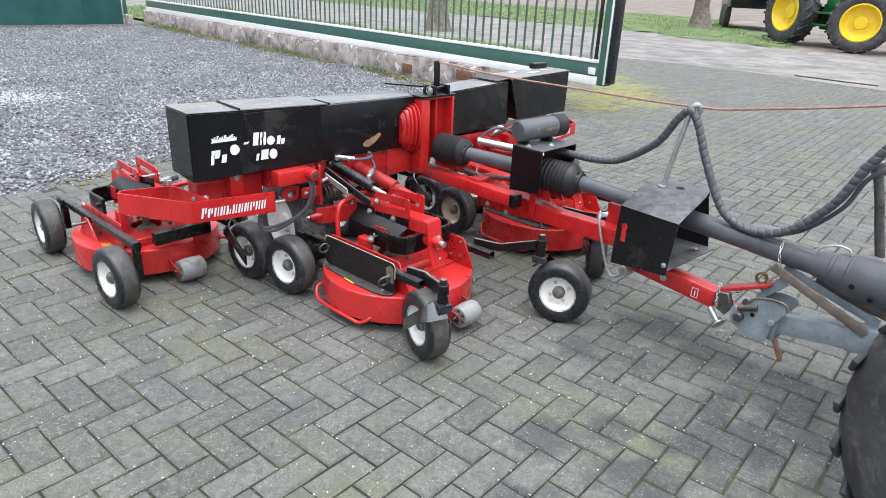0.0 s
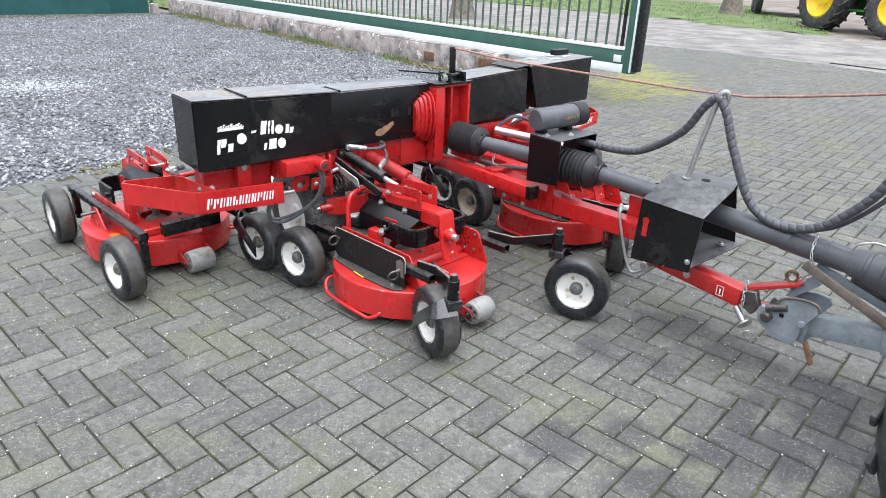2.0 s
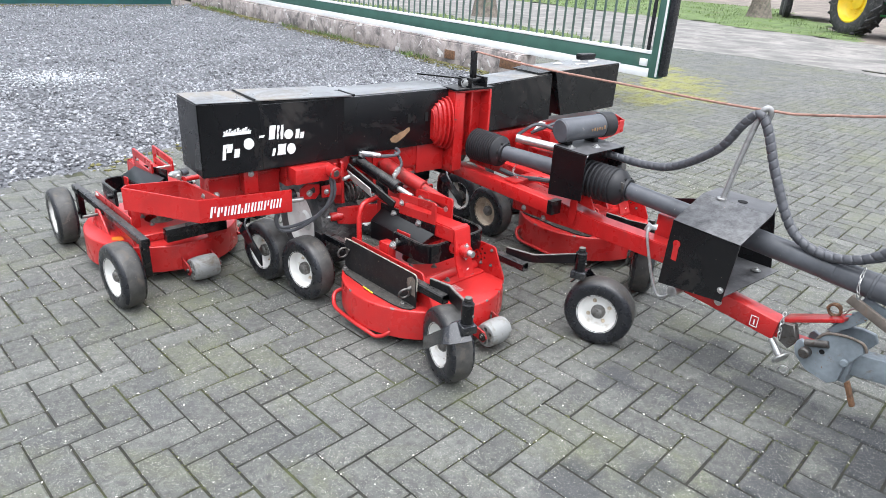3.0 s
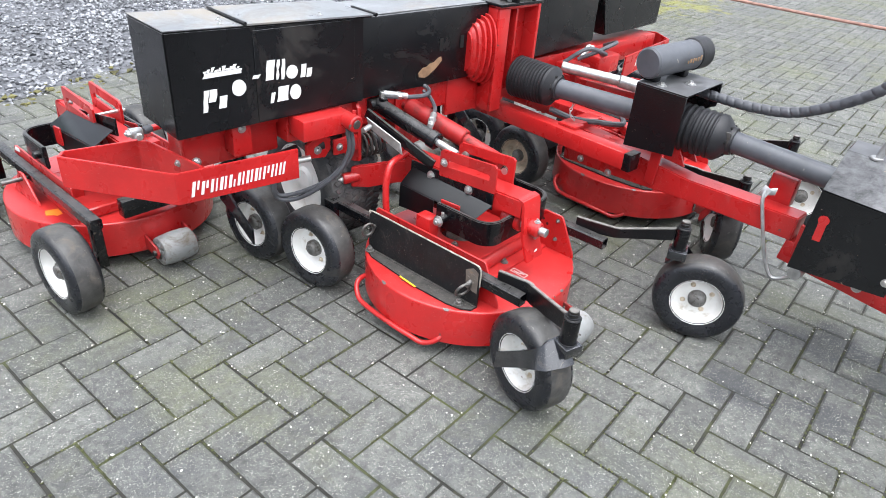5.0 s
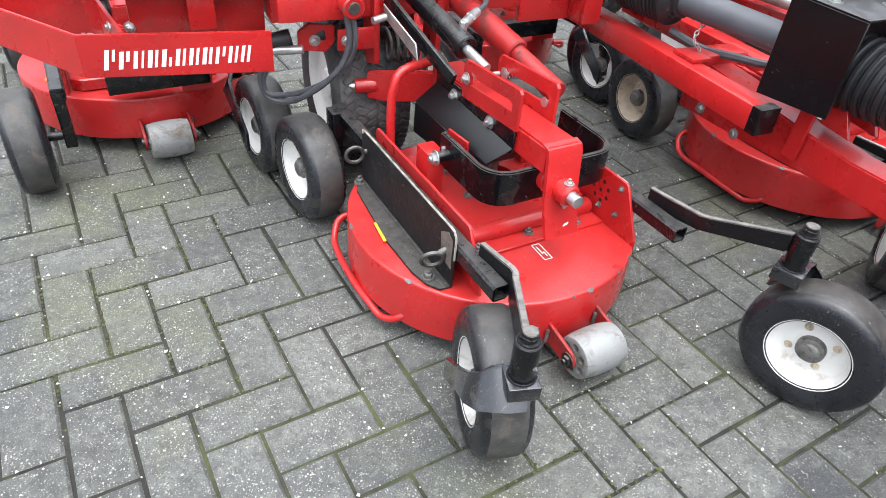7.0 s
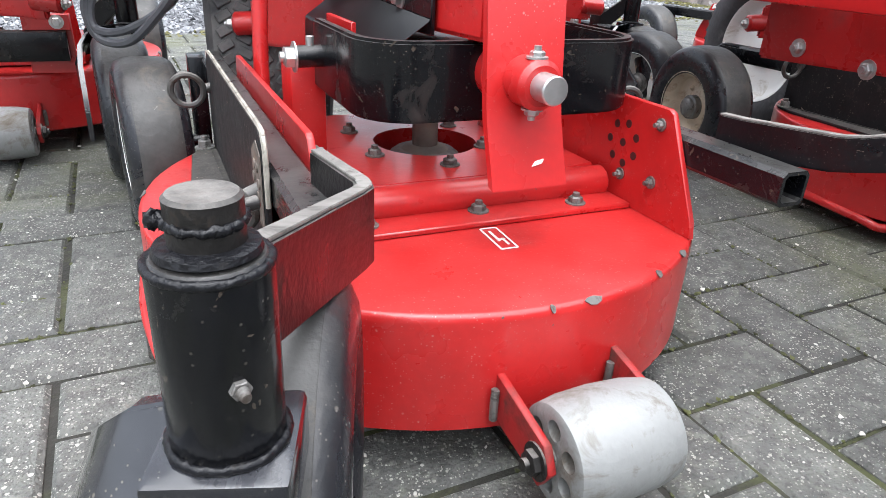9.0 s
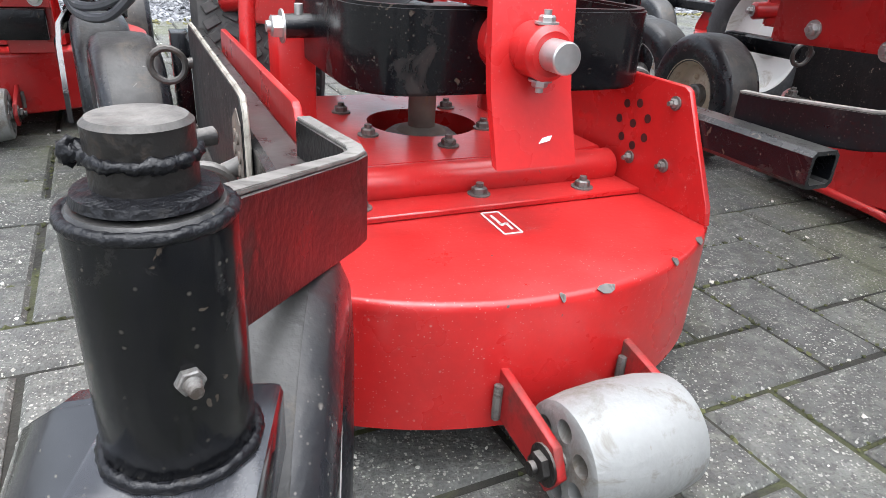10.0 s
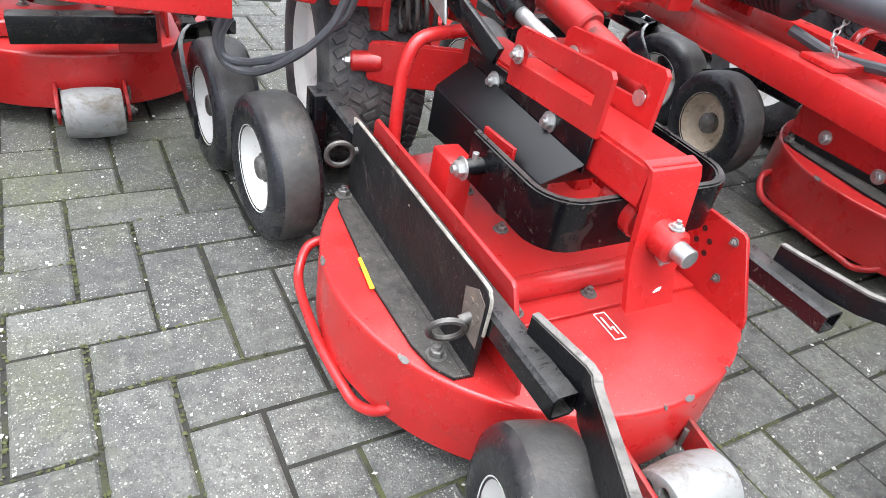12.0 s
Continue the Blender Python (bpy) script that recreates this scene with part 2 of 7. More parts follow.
TURF = mat("turf", (0.105, 0.155, 0.048), 0.95, vary=0.4, scale=2, bump=0.8, grain=60, dirt=(0.15, 0.14, 0.075), dirt_at=0.56, dirt_scale=0.9)
ROAD = mat("worn_road", (0.18, 0.172, 0.162), 0.9, vary=0.35, scale=1.6, bump=0.5, grain=45, dirt=(0.27, 0.25, 0.23), dirt_at=0.48, dirt_scale=1.1)
BARK = mat("bark", (0.17, 0.145, 0.12), 0.95, vary=0.4, scale=9, bump=1.0, grain=30, dirt=(0.10, 0.13, 0.07), dirt_at=0.55, dirt_scale=4)
TGREEN = mat("tractor_green", (0.02, 0.13, 0.035), 0.35, vary=0.15, scale=5, dirt=(0.09, 0.09, 0.06), dirt_at=0.62)
TYELLOW = mat("tractor_yellow", (0.85, 0.60, 0.02), 0.4, vary=0.06, scale=6, dirt=(0.4, 0.3, 0.1), dirt_at=0.66)
DARK = mat("dark_void", (0.003, 0.003, 0.003), 0.9, vary=0.2, bump=0.0)
TREAD = mat("dusty_tyre", (0.04, 0.04, 0.043), 0.7, vary=0.3, scale=10, bump=0.35, grain=80, dirt=(0.12, 0.115, 0.11), dirt_at=0.5, dirt_scale=6)


STAIN_SHADE_SPOTS = ((-0.28, -1.55, 0.13), (0.05, -1.41, 0.16), (0.01, -1.66, 0.20), (-0.08, -1.95, 0.22), (-0.31, -1.85, 0.12), (-0.98, -1.58, 0.16), (-0.74, -1.72, 0.15), (-0.47, -2.06, 0.20), (0.03, -2.12, 0.25), (-0.66, -1.90, 0.10), (-0.95, -1.98, 0.24), (-0.28, -2.28, 0.34), (-1.32, -1.80, 0.16), (-0.42, -1.30, 0.12), (-1.15, -2.25, 0.18))
MOSSY = ((4.75, 2.25, 0.45), (5.35, 2.75, 0.60), (6.1, 2.75, 0.70), (6.7, 3.2, 0.65), (7.5, 3.9, 0.40), (5.5, 2.0, 0.35))


def paver_material(name, island):
    """Grey concrete pavers: each its own tone, pale flecks of two sizes, a bloom of algae, dark stains and some painted
    shade.
    """
    m = mat(name, (0.119, 0.121, 0.113), 0.76, vary=0.34, scale=34, bump=1.0, grain=260, dirt=(0.124, 0.130, 0.084), dirt_at=0.49, dirt_scale=1.5, spread=0.24, island=island)
    n, l = m.node_tree.nodes, m.node_tree.links
    b = n["Principled BSDF"]
    src = b.inputs["Base Color"].links[0].from_socket
    gm = n.new("ShaderNodeNewGeometry")

    def calc(op, a, c):
        x = n.new("ShaderNodeMath")
        x.operation = op
        for k, v in enumerate((a, c)):
            if hasattr(v, "links"):
                l.new(v, x.inputs[k])
            else:
                x.inputs[k].default_value = v
        return x.outputs[0]

    def over(f, a, colour):
        x = n.new("ShaderNodeMix")
        x.data_type = "RGBA"
        l.new(f, x.inputs["Factor"])
        l.new(a, x.inputs["A"])
        x.inputs["B"].default_value = (*colour, 1)
        return x.outputs["Result"]

    def smooth(scale, lo, hi, most, detail=5.0):
        t = n.new("ShaderNodeTexNoise")
        t.inputs["Scale"].default_value, t.inputs["Detail"].default_value = scale, detail
        l.new(gm.outputs["Position"], t.inputs["Vector"])
        r = n.new("ShaderNodeMapRange")
        r.inputs["From Min"].default_value, r.inputs["From Max"].default_value, r.inputs["To Max"].default_value = lo, hi, most
        l.new(t.outputs["Fac"], r.inputs["Value"])
        return r.outputs[0]

    src = over(smooth(2.6, 0.52, 0.68, 0.55), src, (0.066, 0.069, 0.074))
    src = over(smooth(17.0, 0.50, 0.66, 0.42), src, (0.070, 0.072, 0.066))
    src = over(smooth(48.0, 0.55, 0.70, 0.50), src, (0.205, 0.205, 0.180))
    # oily splashes and painted shade where the towing tractor stands, yellow moss film by the gate
    wob = n.new("ShaderNodeTexNoise")
    wob.inputs["Scale"].default_value, wob.inputs["Detail"].default_value = 6.0, 6.0
    l.new(gm.outputs["Position"], wob.inputs["Vector"])
    for x, y, r, most, tone in [(*a, 0.72, (0.040, 0.042, 0.046)) for a in STAIN_SHADE_SPOTS] + [(*a, 0.85, (0.21, 0.21, 0.045)) for a in MOSSY]:
        far = n.new("ShaderNodeVectorMath")
        far.operation = "DISTANCE"
        l.new(gm.outputs["Position"], far.inputs[0])
        far.inputs[1].default_value = (x, y, 0)
        q = n.new("ShaderNodeMapRange")
        q.inputs["From Min"].default_value, q.inputs["From Max"].default_value, q.inputs["To Max"].default_value = r, r * 0.35, most
        l.new(calc("ADD", far.outputs["Value"], calc("MULTIPLY", calc("SUBTRACT", wob.outputs["Fac"], 0.5), r * 3.2)), q.inputs["Value"])
        src = over(q.outputs[0], src, tone)
    src = over(smooth(150.0, 0.56, 0.66, 0.6, 2.0), src, (0.055, 0.056, 0.052))
    wear = smooth(9.0, 0.36, 0.60, 1.0)
    for scale, few, size, tone in ((430.0, 0.74, 0.44, (0.36, 0.36, 0.32)), (230.0, 0.84, 0.40, (0.38, 0.375, 0.335)), (120.0, 0.95, 0.26, (0.54, 0.53, 0.49))):
        v = n.new("ShaderNodeTexVoronoi")
        v.inputs["Scale"].default_value = scale
        l.new(gm.outputs["Position"], v.inputs["Vector"])
        sc = n.new("ShaderNodeSeparateColor")
        l.new(v.outputs["Color"], sc.inputs[0])
        f = calc("MULTIPLY", calc("GREATER_THAN", sc.outputs[0], few), calc("LESS_THAN", v.outputs["Distance"], calc("MULTIPLY", sc.outputs[1], size * 1.4)))
        src = over(calc("MULTIPLY", calc("MULTIPLY", f, calc("ADD", calc("MULTIPLY", wear, 0.7), 0.3)), 0.9), src, tone)
    l.new(src, b.inputs["Base Color"])
    return m


PAVER = paver_material("concrete_paver", False)
PAVERS = paver_material("concrete_pavers_far", True)


# ---- builders ----
def V(*a):
    return Vector(a)


def add(bm, tmp, m=None):
    if m is not None:
        bmesh.ops.transform(tmp, matrix=m, verts=tmp.verts)
    me = bpy.data.meshes.new("tmp")
    tmp.to_mesh(me)
    tmp.free()
    bm.from_mesh(me)
    bpy.data.meshes.remove(me)


def box(bm, c, s, bev=0.003, m=None, seg=2):
    """A box with its edges rounded: centre c, size s."""
    t = bmesh.new()
    bmesh.ops.create_cube(t, size=1)
    for v in t.verts:
        v.co = V(v.co.x * s[0] + c[0], v.co.y * s[1] + c[1], v.co.z * s[2] + c[2])
    if bev:
        bmesh.ops.bevel(t, geom=list(t.edges), offset=min(bev, min(s) * 0.4), segments=seg, affect="EDGES", profile=0.5)
    add(bm, t, m)


def span(bm, x0, x1, y0, y1, z0, z1, bev=0.003, m=None):
    box(bm, ((x0 + x1) / 2, (y0 + y1) / 2, (z0 + z1) / 2), (abs(x1 - x0), abs(y1 - y0), abs(z1 - z0)), bev, m)


def aim(p, q):
    """A pose at p whose x axis points to q."""
    d = (Vector(q) - Vector(p)).normalized()
    return Matrix.Translation(p) @ d.to_track_quat("X", "Z").to_matrix().to_4x4()


def lathe(bm, prof, seg=32, m=None):
    """Turns a profile of (along, radius) round the x axis."""
    t = bmesh.new()
    rings = []
    for a, r in prof:
        if r <= 1e-6:
            rings.append([t.verts.new((a, 0, 0))])
        else:
            rings.append([t.verts.new((a, r * math.cos(2 * math.pi * i / seg), r * math.sin(2 * math.pi * i / seg))) for i in range(seg)])
    for p, q in zip(rings, rings[1:]):
        for i in range(seg):
            k = (i + 1) % seg
            if len(p) == 1 and len(q) == 1:
                break
            if len(p) == 1:
                t.faces.new((p[0], q[i], q[k]))
            elif len(q) == 1:
                t.faces.new((p[i], q[0], p[k]))
            else:
                t.faces.new((p[i], q[i], q[k], p[k]))
    bmesh.ops.recalc_face_normals(t, faces=t.faces)
    add(bm, t, m)


def rod(bm, p, q, r, r2=None, seg=16, bev=0.0):
    """A round bar from p to q."""
    r2 = r if r2 is None else r2
    n = (Vector(q) - Vector(p)).length
    e = bev or min(r, r2) * 0.12
    lathe(bm, [(0, 0), (0, r - e), (e, r), (n - e, r2), (n, r2 - e), (n, 0)], seg, aim(p, q))


def flat(bm, p, q, w, h, bev=0.002):
    """A flat bar from p to q, w wide across and h high."""
    n = (Vector(q) - Vector(p)).length
    box(bm, (n / 2, 0, 0), (n, w, h), bev, aim(p, q))


def bolt(bm, p, n, r=0.010, h=0.008):
    """A hexagon head with its washer at p, facing n."""
    m = aim(p, Vector(p) + Vector(n))
    lathe(bm, [(0, 0), (0, r * 1.45), (0.002, r * 1.45), (0.002, 0)], 16, m)
    lathe(bm, [(0.001, 0), (0.001, r), (h, r), (h + 0.0015, r * 0.8), (h + 0.0015, 0)], 6, m)
    lathe(bm, [(h, 0), (h, r * 0.5), (h + 0.006, r * 0.5), (h + 0.006, 0)], 10, m)


def curve_points(pts, steps=8):
    """A smooth line through the points."""
    p = [Vector(a) for a in pts]
    p = [p[0] * 2 - p[1]] + p + [p[-1] * 2 - p[-2]]
    out = []
    for i in range(1, len(p) - 2):
        a, b, c, d = p[i - 1:i + 3]
        for k in range(steps):
            t = k / steps
            out.append(0.5 * (2 * b + (c - a) * t + (2 * a - 5 * b + 4 * c - d) * t * t + (3 * b - a - 3 * c + d) * t ** 3))
    out.append(p[-2])
    return out


def sweep(bm, pts, r, seg=10, smooth=8, rib=None):
    """A round tube along the points; rib: (pitch, depth) of a spiral wrap's ridges."""
    line = curve_points(pts, smooth) if smooth else [Vector(a) for a in pts]
    up = V(0, 0, 1)
    t = bmesh.new()
    rings, run = [], 0.0
    for i, p in enumerate(line):
        d = (line[min(i + 1, len(line) - 1)] - line[max(i - 1, 0)]).normalized()
        if abs(d.dot(up)) > 0.98:
            up = V(0, 1, 0)
        s = d.cross(up).normalized()
        up = s.cross(d).normalized()
        if i:
            run += (p - line[i - 1]).length
        radii = [r - (rib[1] if rib and (run / rib[0] + k / seg) % 1.0 < 0.17 else 0.0) for k in range(seg)]
        rings.append([t.verts.new(p + s * radii[k] * math.cos(2 * math.pi * k / seg) + up * radii[k] * math.sin(2 * math.pi * k / seg)) for k in range(seg)])
    for p, q in zip(rings, rings[1:]):
        for k in range(seg):
            t.faces.new((p[k], p[(k + 1) % seg], q[(k + 1) % seg], q[k]))
    t.faces.new(rings[0])
    t.faces.new(rings[-1])
    bmesh.ops.recalc_face_normals(t, faces=t.faces)
    add(bm, t)


def sheet(bm, pts, thick, bev=0.0, m=None):
    """A plate: a flat outline in space, given its thickness along a vector."""
    t = bmesh.new()
    f = t.faces.new([t.verts.new(p) for p in pts])
    r = bmesh.ops.extrude_face_region(t, geom=[f])
    for v in r["geom"]:
        if isinstance(v, bmesh.types.BMVert):
            v.co += Vector(thick)
    bmesh.ops.recalc_face_normals(t, faces=t.faces)
    if bev:
        bmesh.ops.bevel(t, geom=list(t.edges), offset=bev, segments=1, affect="EDGES")
    add(bm, t, m)


def ribbon(bm, pts, z0, z1, w, bev=0.0015, lean=0.0):
    """A bent flat bar on edge: a line in plan (x, y), its lower and upper heights and its thickness; lean: how far its top leans to the left, all along or point by point."""
    p = [V(a[0], a[1], 0) for a in pts]
    left, right, tilt = [], [], []
    for i, a in enumerate(p):
        d0 = (a - p[i - 1]).normalized() if i else (p[1] - p[0]).normalized()
        d1 = (p[i + 1] - a).normalized() if i < len(p) - 1 else d0
        d = (d0 + d1).normalized()
        s = V(-d.y, d.x, 0) / max(0.4, d.dot(d1))
        left.append(a + s * w / 2)
        right.append(a - s * w / 2)
        tilt.append(s * (lean[i] if isinstance(lean, list) else lean) / 2)
    t = bmesh.new()
    zz = [(a[2], a[3]) if len(a) > 3 else (z0, z1) for a in pts]
    lo_l = [t.verts.new((v.x - e.x, v.y - e.y, z[0])) for v, z, e in zip(left, zz, tilt)]
    hi_l = [t.verts.new((v.x + e.x, v.y + e.y, z[1])) for v, z, e in zip(left, zz, tilt)]
    lo_r = [t.verts.new((v.x - e.x, v.y - e.y, z[0])) for v, z, e in zip(right, zz, tilt)]
    hi_r = [t.verts.new((v.x + e.x, v.y + e.y, z[1])) for v, z, e in zip(right, zz, tilt)]
    for i in range(len(p) - 1):
        for a, b in ((lo_l, hi_l), (hi_l, hi_r), (hi_r, lo_r), (lo_r, lo_l)):
            t.faces.new((a[i], a[i + 1], b[i + 1], b[i]))
    t.faces.new((lo_l[0], hi_l[0], hi_r[0], lo_r[0]))
    t.faces.new((lo_l[-1], lo_r[-1], hi_r[-1], hi_l[-1]))
    bmesh.ops.recalc_face_normals(t, faces=t.faces)
    if bev:
        sharp = [e for e in t.edges if e.calc_face_angle(0) > 0.8]
        bmesh.ops.bevel(t, geom=sharp, offset=bev, segments=2, affect="EDGES")
    add(bm, t)


def arc(cx, cy, r, a0, a1, n=6):
    return [(cx + r * math.cos(radians(a0 + (a1 - a0) * i / n)), cy + r * math.sin(radians(a0 + (a1 - a0) * i / n))) for i in range(n + 1)]


def ring(bm, c, n, R, r, seg=20):
    """A round ring at c whose axis is n."""
    m = aim(c, Vector(c) + Vector(n))
    t = bmesh.new()
    rs = [[t.verts.new((r * math.sin(b), (R + r * math.cos(b)) * math.cos(a), (R + r * math.cos(b)) * math.sin(a))) for b in [2 * math.pi * j / 8 for j in range(8)]] for a in [2 * math.pi * i / seg for i in range(seg)]]
    for i in range(seg):
        for j in range(8):
            t.faces.new((rs[i][j], rs[(i + 1) % seg][j], rs[(i + 1) % seg][(j + 1) % 8], rs[i][(j + 1) % 8]))
    bmesh.ops.recalc_face_normals(t, faces=t.faces)
    add(bm, t, m)


def lumpy(bm, c, R, r, amp, seed, seg=96):
    """A rough weld bead lying round an upright pin."""
    t = bmesh.new()
    rs = []
    for i in range(seg):
        a = 2 * math.pi * i / seg
        q = []
        for j in range(8):
            b = 2 * math.pi * j / 8
            k = r + amp * noise.noise(V(4 * math.cos(a) + seed, 4 * math.sin(a), 0.8 * math.cos(b))) + 0.8 * amp * noise.noise(V(11 * math.cos(a) + seed, 11 * math.sin(a), 1.2 * math.sin(b))) + 0.7 * amp * noise.noise(V(27 * math.cos(a) + seed, 27 * math.sin(a), 2.5 * math.cos(b)))
            q.append(t.verts.new((c[0] + (R + k * math.cos(b)) * math.cos(a), c[1] + (R + k * math.cos(b)) * math.sin(a), c[2] + k * math.sin(b))))
        rs.append(q)
    for i in range(seg):
        for j in range(8):
            t.faces.new((rs[i][j], rs[(i + 1) % seg][j], rs[(i + 1) % seg][(j + 1) % 8], rs[i][(j + 1) % 8]))
    bmesh.ops.recalc_face_normals(t, faces=t.faces)
    add(bm, t)


def part(name, bm, material, parent=None, label="", angle=38):
    """Links a bmesh as one mesh object under a thing or a part."""
    me = bpy.data.meshes.new(name)
    bm.to_mesh(me)
    bm.free()
    me.materials.append(material)
    me.polygons.foreach_set("use_smooth", [True] * len(me.polygons))
    me.set_sharp_from_angle(angle=radians(angle))
    ob = new(name, me)
    ob.parent = parent
    if label:
        tagged(ob, label)
    return ob


def thing(name, m, label, category, group="", kind=""):
    ob = new(name)
    ob.empty_display_size = 0.1
    ob.matrix_basis = m
    return tagged(ob, label, category, group, kind)


SPLIT = set("guard_shell hinge_arm hood mast support_leg cross_plate tongue_extension jack_bracket wheel_leg far_link wheel_fork hook_plate lift_link clevis cab step axle hydraulic_hose hydraulic_line hose_sleeve tube_foot main_beam beam_cover cover_lid wing_cover wing_lid mast_top_plate mast_lever bumper latch_bolt yoke_pin lid_rod rusty_brick black_seal white_edge far_cylinder shaft_cover stay_plate lift_cylinder tractor_pipe lock_handle clevis_ring guard_slot deck_bolt plate_bolt ear_bolt edge_scuff cone_clip yoke_bolt liner_bolt hose_fitting hinge_bolt flange_bolt bumper_bolt tongue_bolt hood_bolt guard_bolt hitch_pin cover_slots cone_holes cover_rivets red_cylinder worn_mark wheel_nut weld_ring lug far_fitting".split())


def shape(name, material, parent, fn, label="", angle=38):
    """Builds a part; a part whose name stands in SPLIT gives one object for each separate piece."""
    bm = bmesh.new()
    fn(bm)
    if name not in SPLIT:
        return part(name, bm, material, parent, label, angle)
    bm.verts.index_update()
    todo, first = set(bm.verts), None
    while todo:
        v = todo.pop()
        isle, stack = {v}, [v]
        while stack:
            for e in stack.pop().link_edges:
                for w in e.verts:
                    if w not in isle:
                        isle.add(w)
                        stack.append(w)
        todo -= isle
        piece = bmesh.new()
        new_of = {w: piece.verts.new(w.co) for w in sorted(isle, key=lambda q: q.index)}
        for f in {f for w in isle for f in w.link_faces}:
            piece.faces.new([new_of[w] for w in f.verts])
        ob = part(name, piece, material, parent, label, angle)
        first = first or ob
    bm.free()
    return first


def raw(name, verts, faces, material, parent=None, smooth=False):
    me = bpy.data.meshes.new(name)
    me.from_pydata(verts, [], faces)
    me.update()
    me.materials.append(material)
    if smooth:
        me.polygons.foreach_set("use_smooth", [True] * len(me.polygons))
    ob = new(name, me)
    ob.parent = parent
    return ob

# ---- ground ----
W, TURN = 0.1077, radians(7.05)
O = V(-1.7443, -0.1814, 0)
U, N = V(math.cos(TURN), math.sin(TURN), 0), V(-math.sin(TURN), math.cos(TURN), 0)


def gravel_edge(x):
    return 2.80 + 0.31 * x


def road_edge(y):
    """Where the paving of the drive meets the road: a gentle curve."""
    return 10.55 + 0.23 * (y - 0.5) - 0.045 * (y - 0.5) ** 2 if y > 0.5 else 10.55 + 0.23 * (y - 0.5)


def paved(p):
    return -7 < p.x < road_edge(p.y) and -6.5 < p.y < (gravel_edge(min(p.x, 4.25)) if p.x < 4.87 else 6.4)


def grid_sheet(name, x0, x1, y0, y1, step, z, material, wob=0.0, keep=None):
    nx, ny = int((x1 - x0) / step) + 1, int((y1 - y0) / step) + 1
    vs = [(x0 + i * step, y0 + j * step, z + wob * noise.noise(V(i * 0.37, j * 0.37, 3.1))) for j in range(ny) for i in range(nx)]
    fs = []
    for j in range(ny - 1):
        for i in range(nx - 1):
            if keep is None or keep(x0 + (i + 0.5) * step, y0 + (j + 0.5) * step):
                a = j * nx + i
                fs.append((a, a + 1, a + nx + 1, a + nx))
    return raw(name, vs, fs, material, smooth=True)


ground = raw("ground", [(-600, -600, -0.07), (600, -600, -0.07), (600, 600, -0.07), (-600, 600, -0.07)], [(0, 1, 2, 3)], SOIL)
tagged(ground, "brown bare yard soil reaching the horizon", "ground", kind="structure")
edge_line = [(road_edge(y) + 0.05, y, -0.0065) for y in [-6.7 + 0.6 * k for k in range(22)]]
bed_outline = [(-7.2, -6.7, -0.0065)] + edge_line + [(4.83, edge_line[-1][1], -0.0065), (4.83, 4.2, -0.0065), (4.27, 4.13, -0.0065), (-7.2, 0.57, -0.0065)]
bed = raw("pavement", bed_outline, [tuple(range(len(bed_outline)))], JOINT)
tagged(bed, "mossy sand joints under grey herringbone concrete pavers", "pavement", kind="structure")
gravel = grid_sheet("gravel_yard", -14, 4.33, -1.6, 17, 0.2, -0.016, GRAVB, 0.02, lambda x, y: y > gravel_edge(x) - 0.12)
tagged(gravel, "grey crushed stone gravel yard beside the paving", "gravel", kind="structure")
road = raw("road", [(9.15, -30, -0.03), (18.6, -30, -0.02), (17.6, 3.2, -0.02), (18.2, 5.4, -0.02), (19.6, 11.2, -0.02), (19.3, 46, -0.02), (4.78, 46, -0.03), (4.87, 4.15, -0.03), (9.15, 4.0, -0.03)], [(0, 1, 2, 3, 4, 5, 6, 7, 8)], ROAD)
tagged(road, "worn pale grey road with dusty edges past the gate", "road", kind="structure")
channel = bmesh.new()
box(channel, (11.45, 1.66, -0.020), (0.11, 1.45, 0.012), 0.002, Matrix.Translation((11.45, 1.66, 0)) @ pose(0, 0, 0, 0, 0, -2) @ Matrix.Translation((-11.45, -1.66, 0)))
channel = part("drain_channel", channel, JOINT)
tagged(channel, "dark iron drain grate strip across the driveway", "drain", kind="structure")
def on_verge(x, y):
    """A wedge of turf between the road and the bare yard, with a ragged edge."""
    x, y = x / 1.165, y / 1.11
    w = 0.35 * noise.noise(V(x * 1.3, y * 1.3, 7.0)) + 0.5 * noise.noise(V(x * 0.4, y * 0.4, 2.0))
    return x > min(15.5 + (y - 4.6) * 0.22, 16.6) + w and y > 5.0 + (x - 16.8) * 0.69 + w * 1.5 and x < 30


def on_bank(x, y):
    return 4.72 < x < 10.2 + 0.4 * noise.noise(V(x, y, 1.0)) and y > 6.8


verge = grid_sheet("grass_verge", 17, 36, 3.9, 38, 0.3, -0.012, TURF, 0.04, on_verge)
tagged(verge, "patchy green turf strip between road and yard", "grass", kind="structure")
verge2 = grid_sheet("grass_bank", 4.7, 11.2, 6.6, 26, 0.3, -0.012, TURF, 0.04, on_bank)
tagged(verge2, "mossy grass bank behind the gate", "grass", kind="structure")


# ---- low wall, gate, screen ----
wall = thing("wall_low", pose(0.27, 0.06, 0), "low weathered concrete wall with moss at its foot", "wall", kind="structure")
for k in range(9):
    y0 = 3.95 + k * 1.45
    shape("concrete_block", CONC, wall, lambda bm: span(bm, 3.98 + 0.012 * (k % 3), 4.28, y0, y0 + 1.44, -0.05, 0.305 - 0.006 * (k % 2), 0.012))
shape("coping_strip", CONC, wall, lambda bm: span(bm, 4.02, 4.26, 3.95, 16.95, 0.306, 0.320, 0.003))
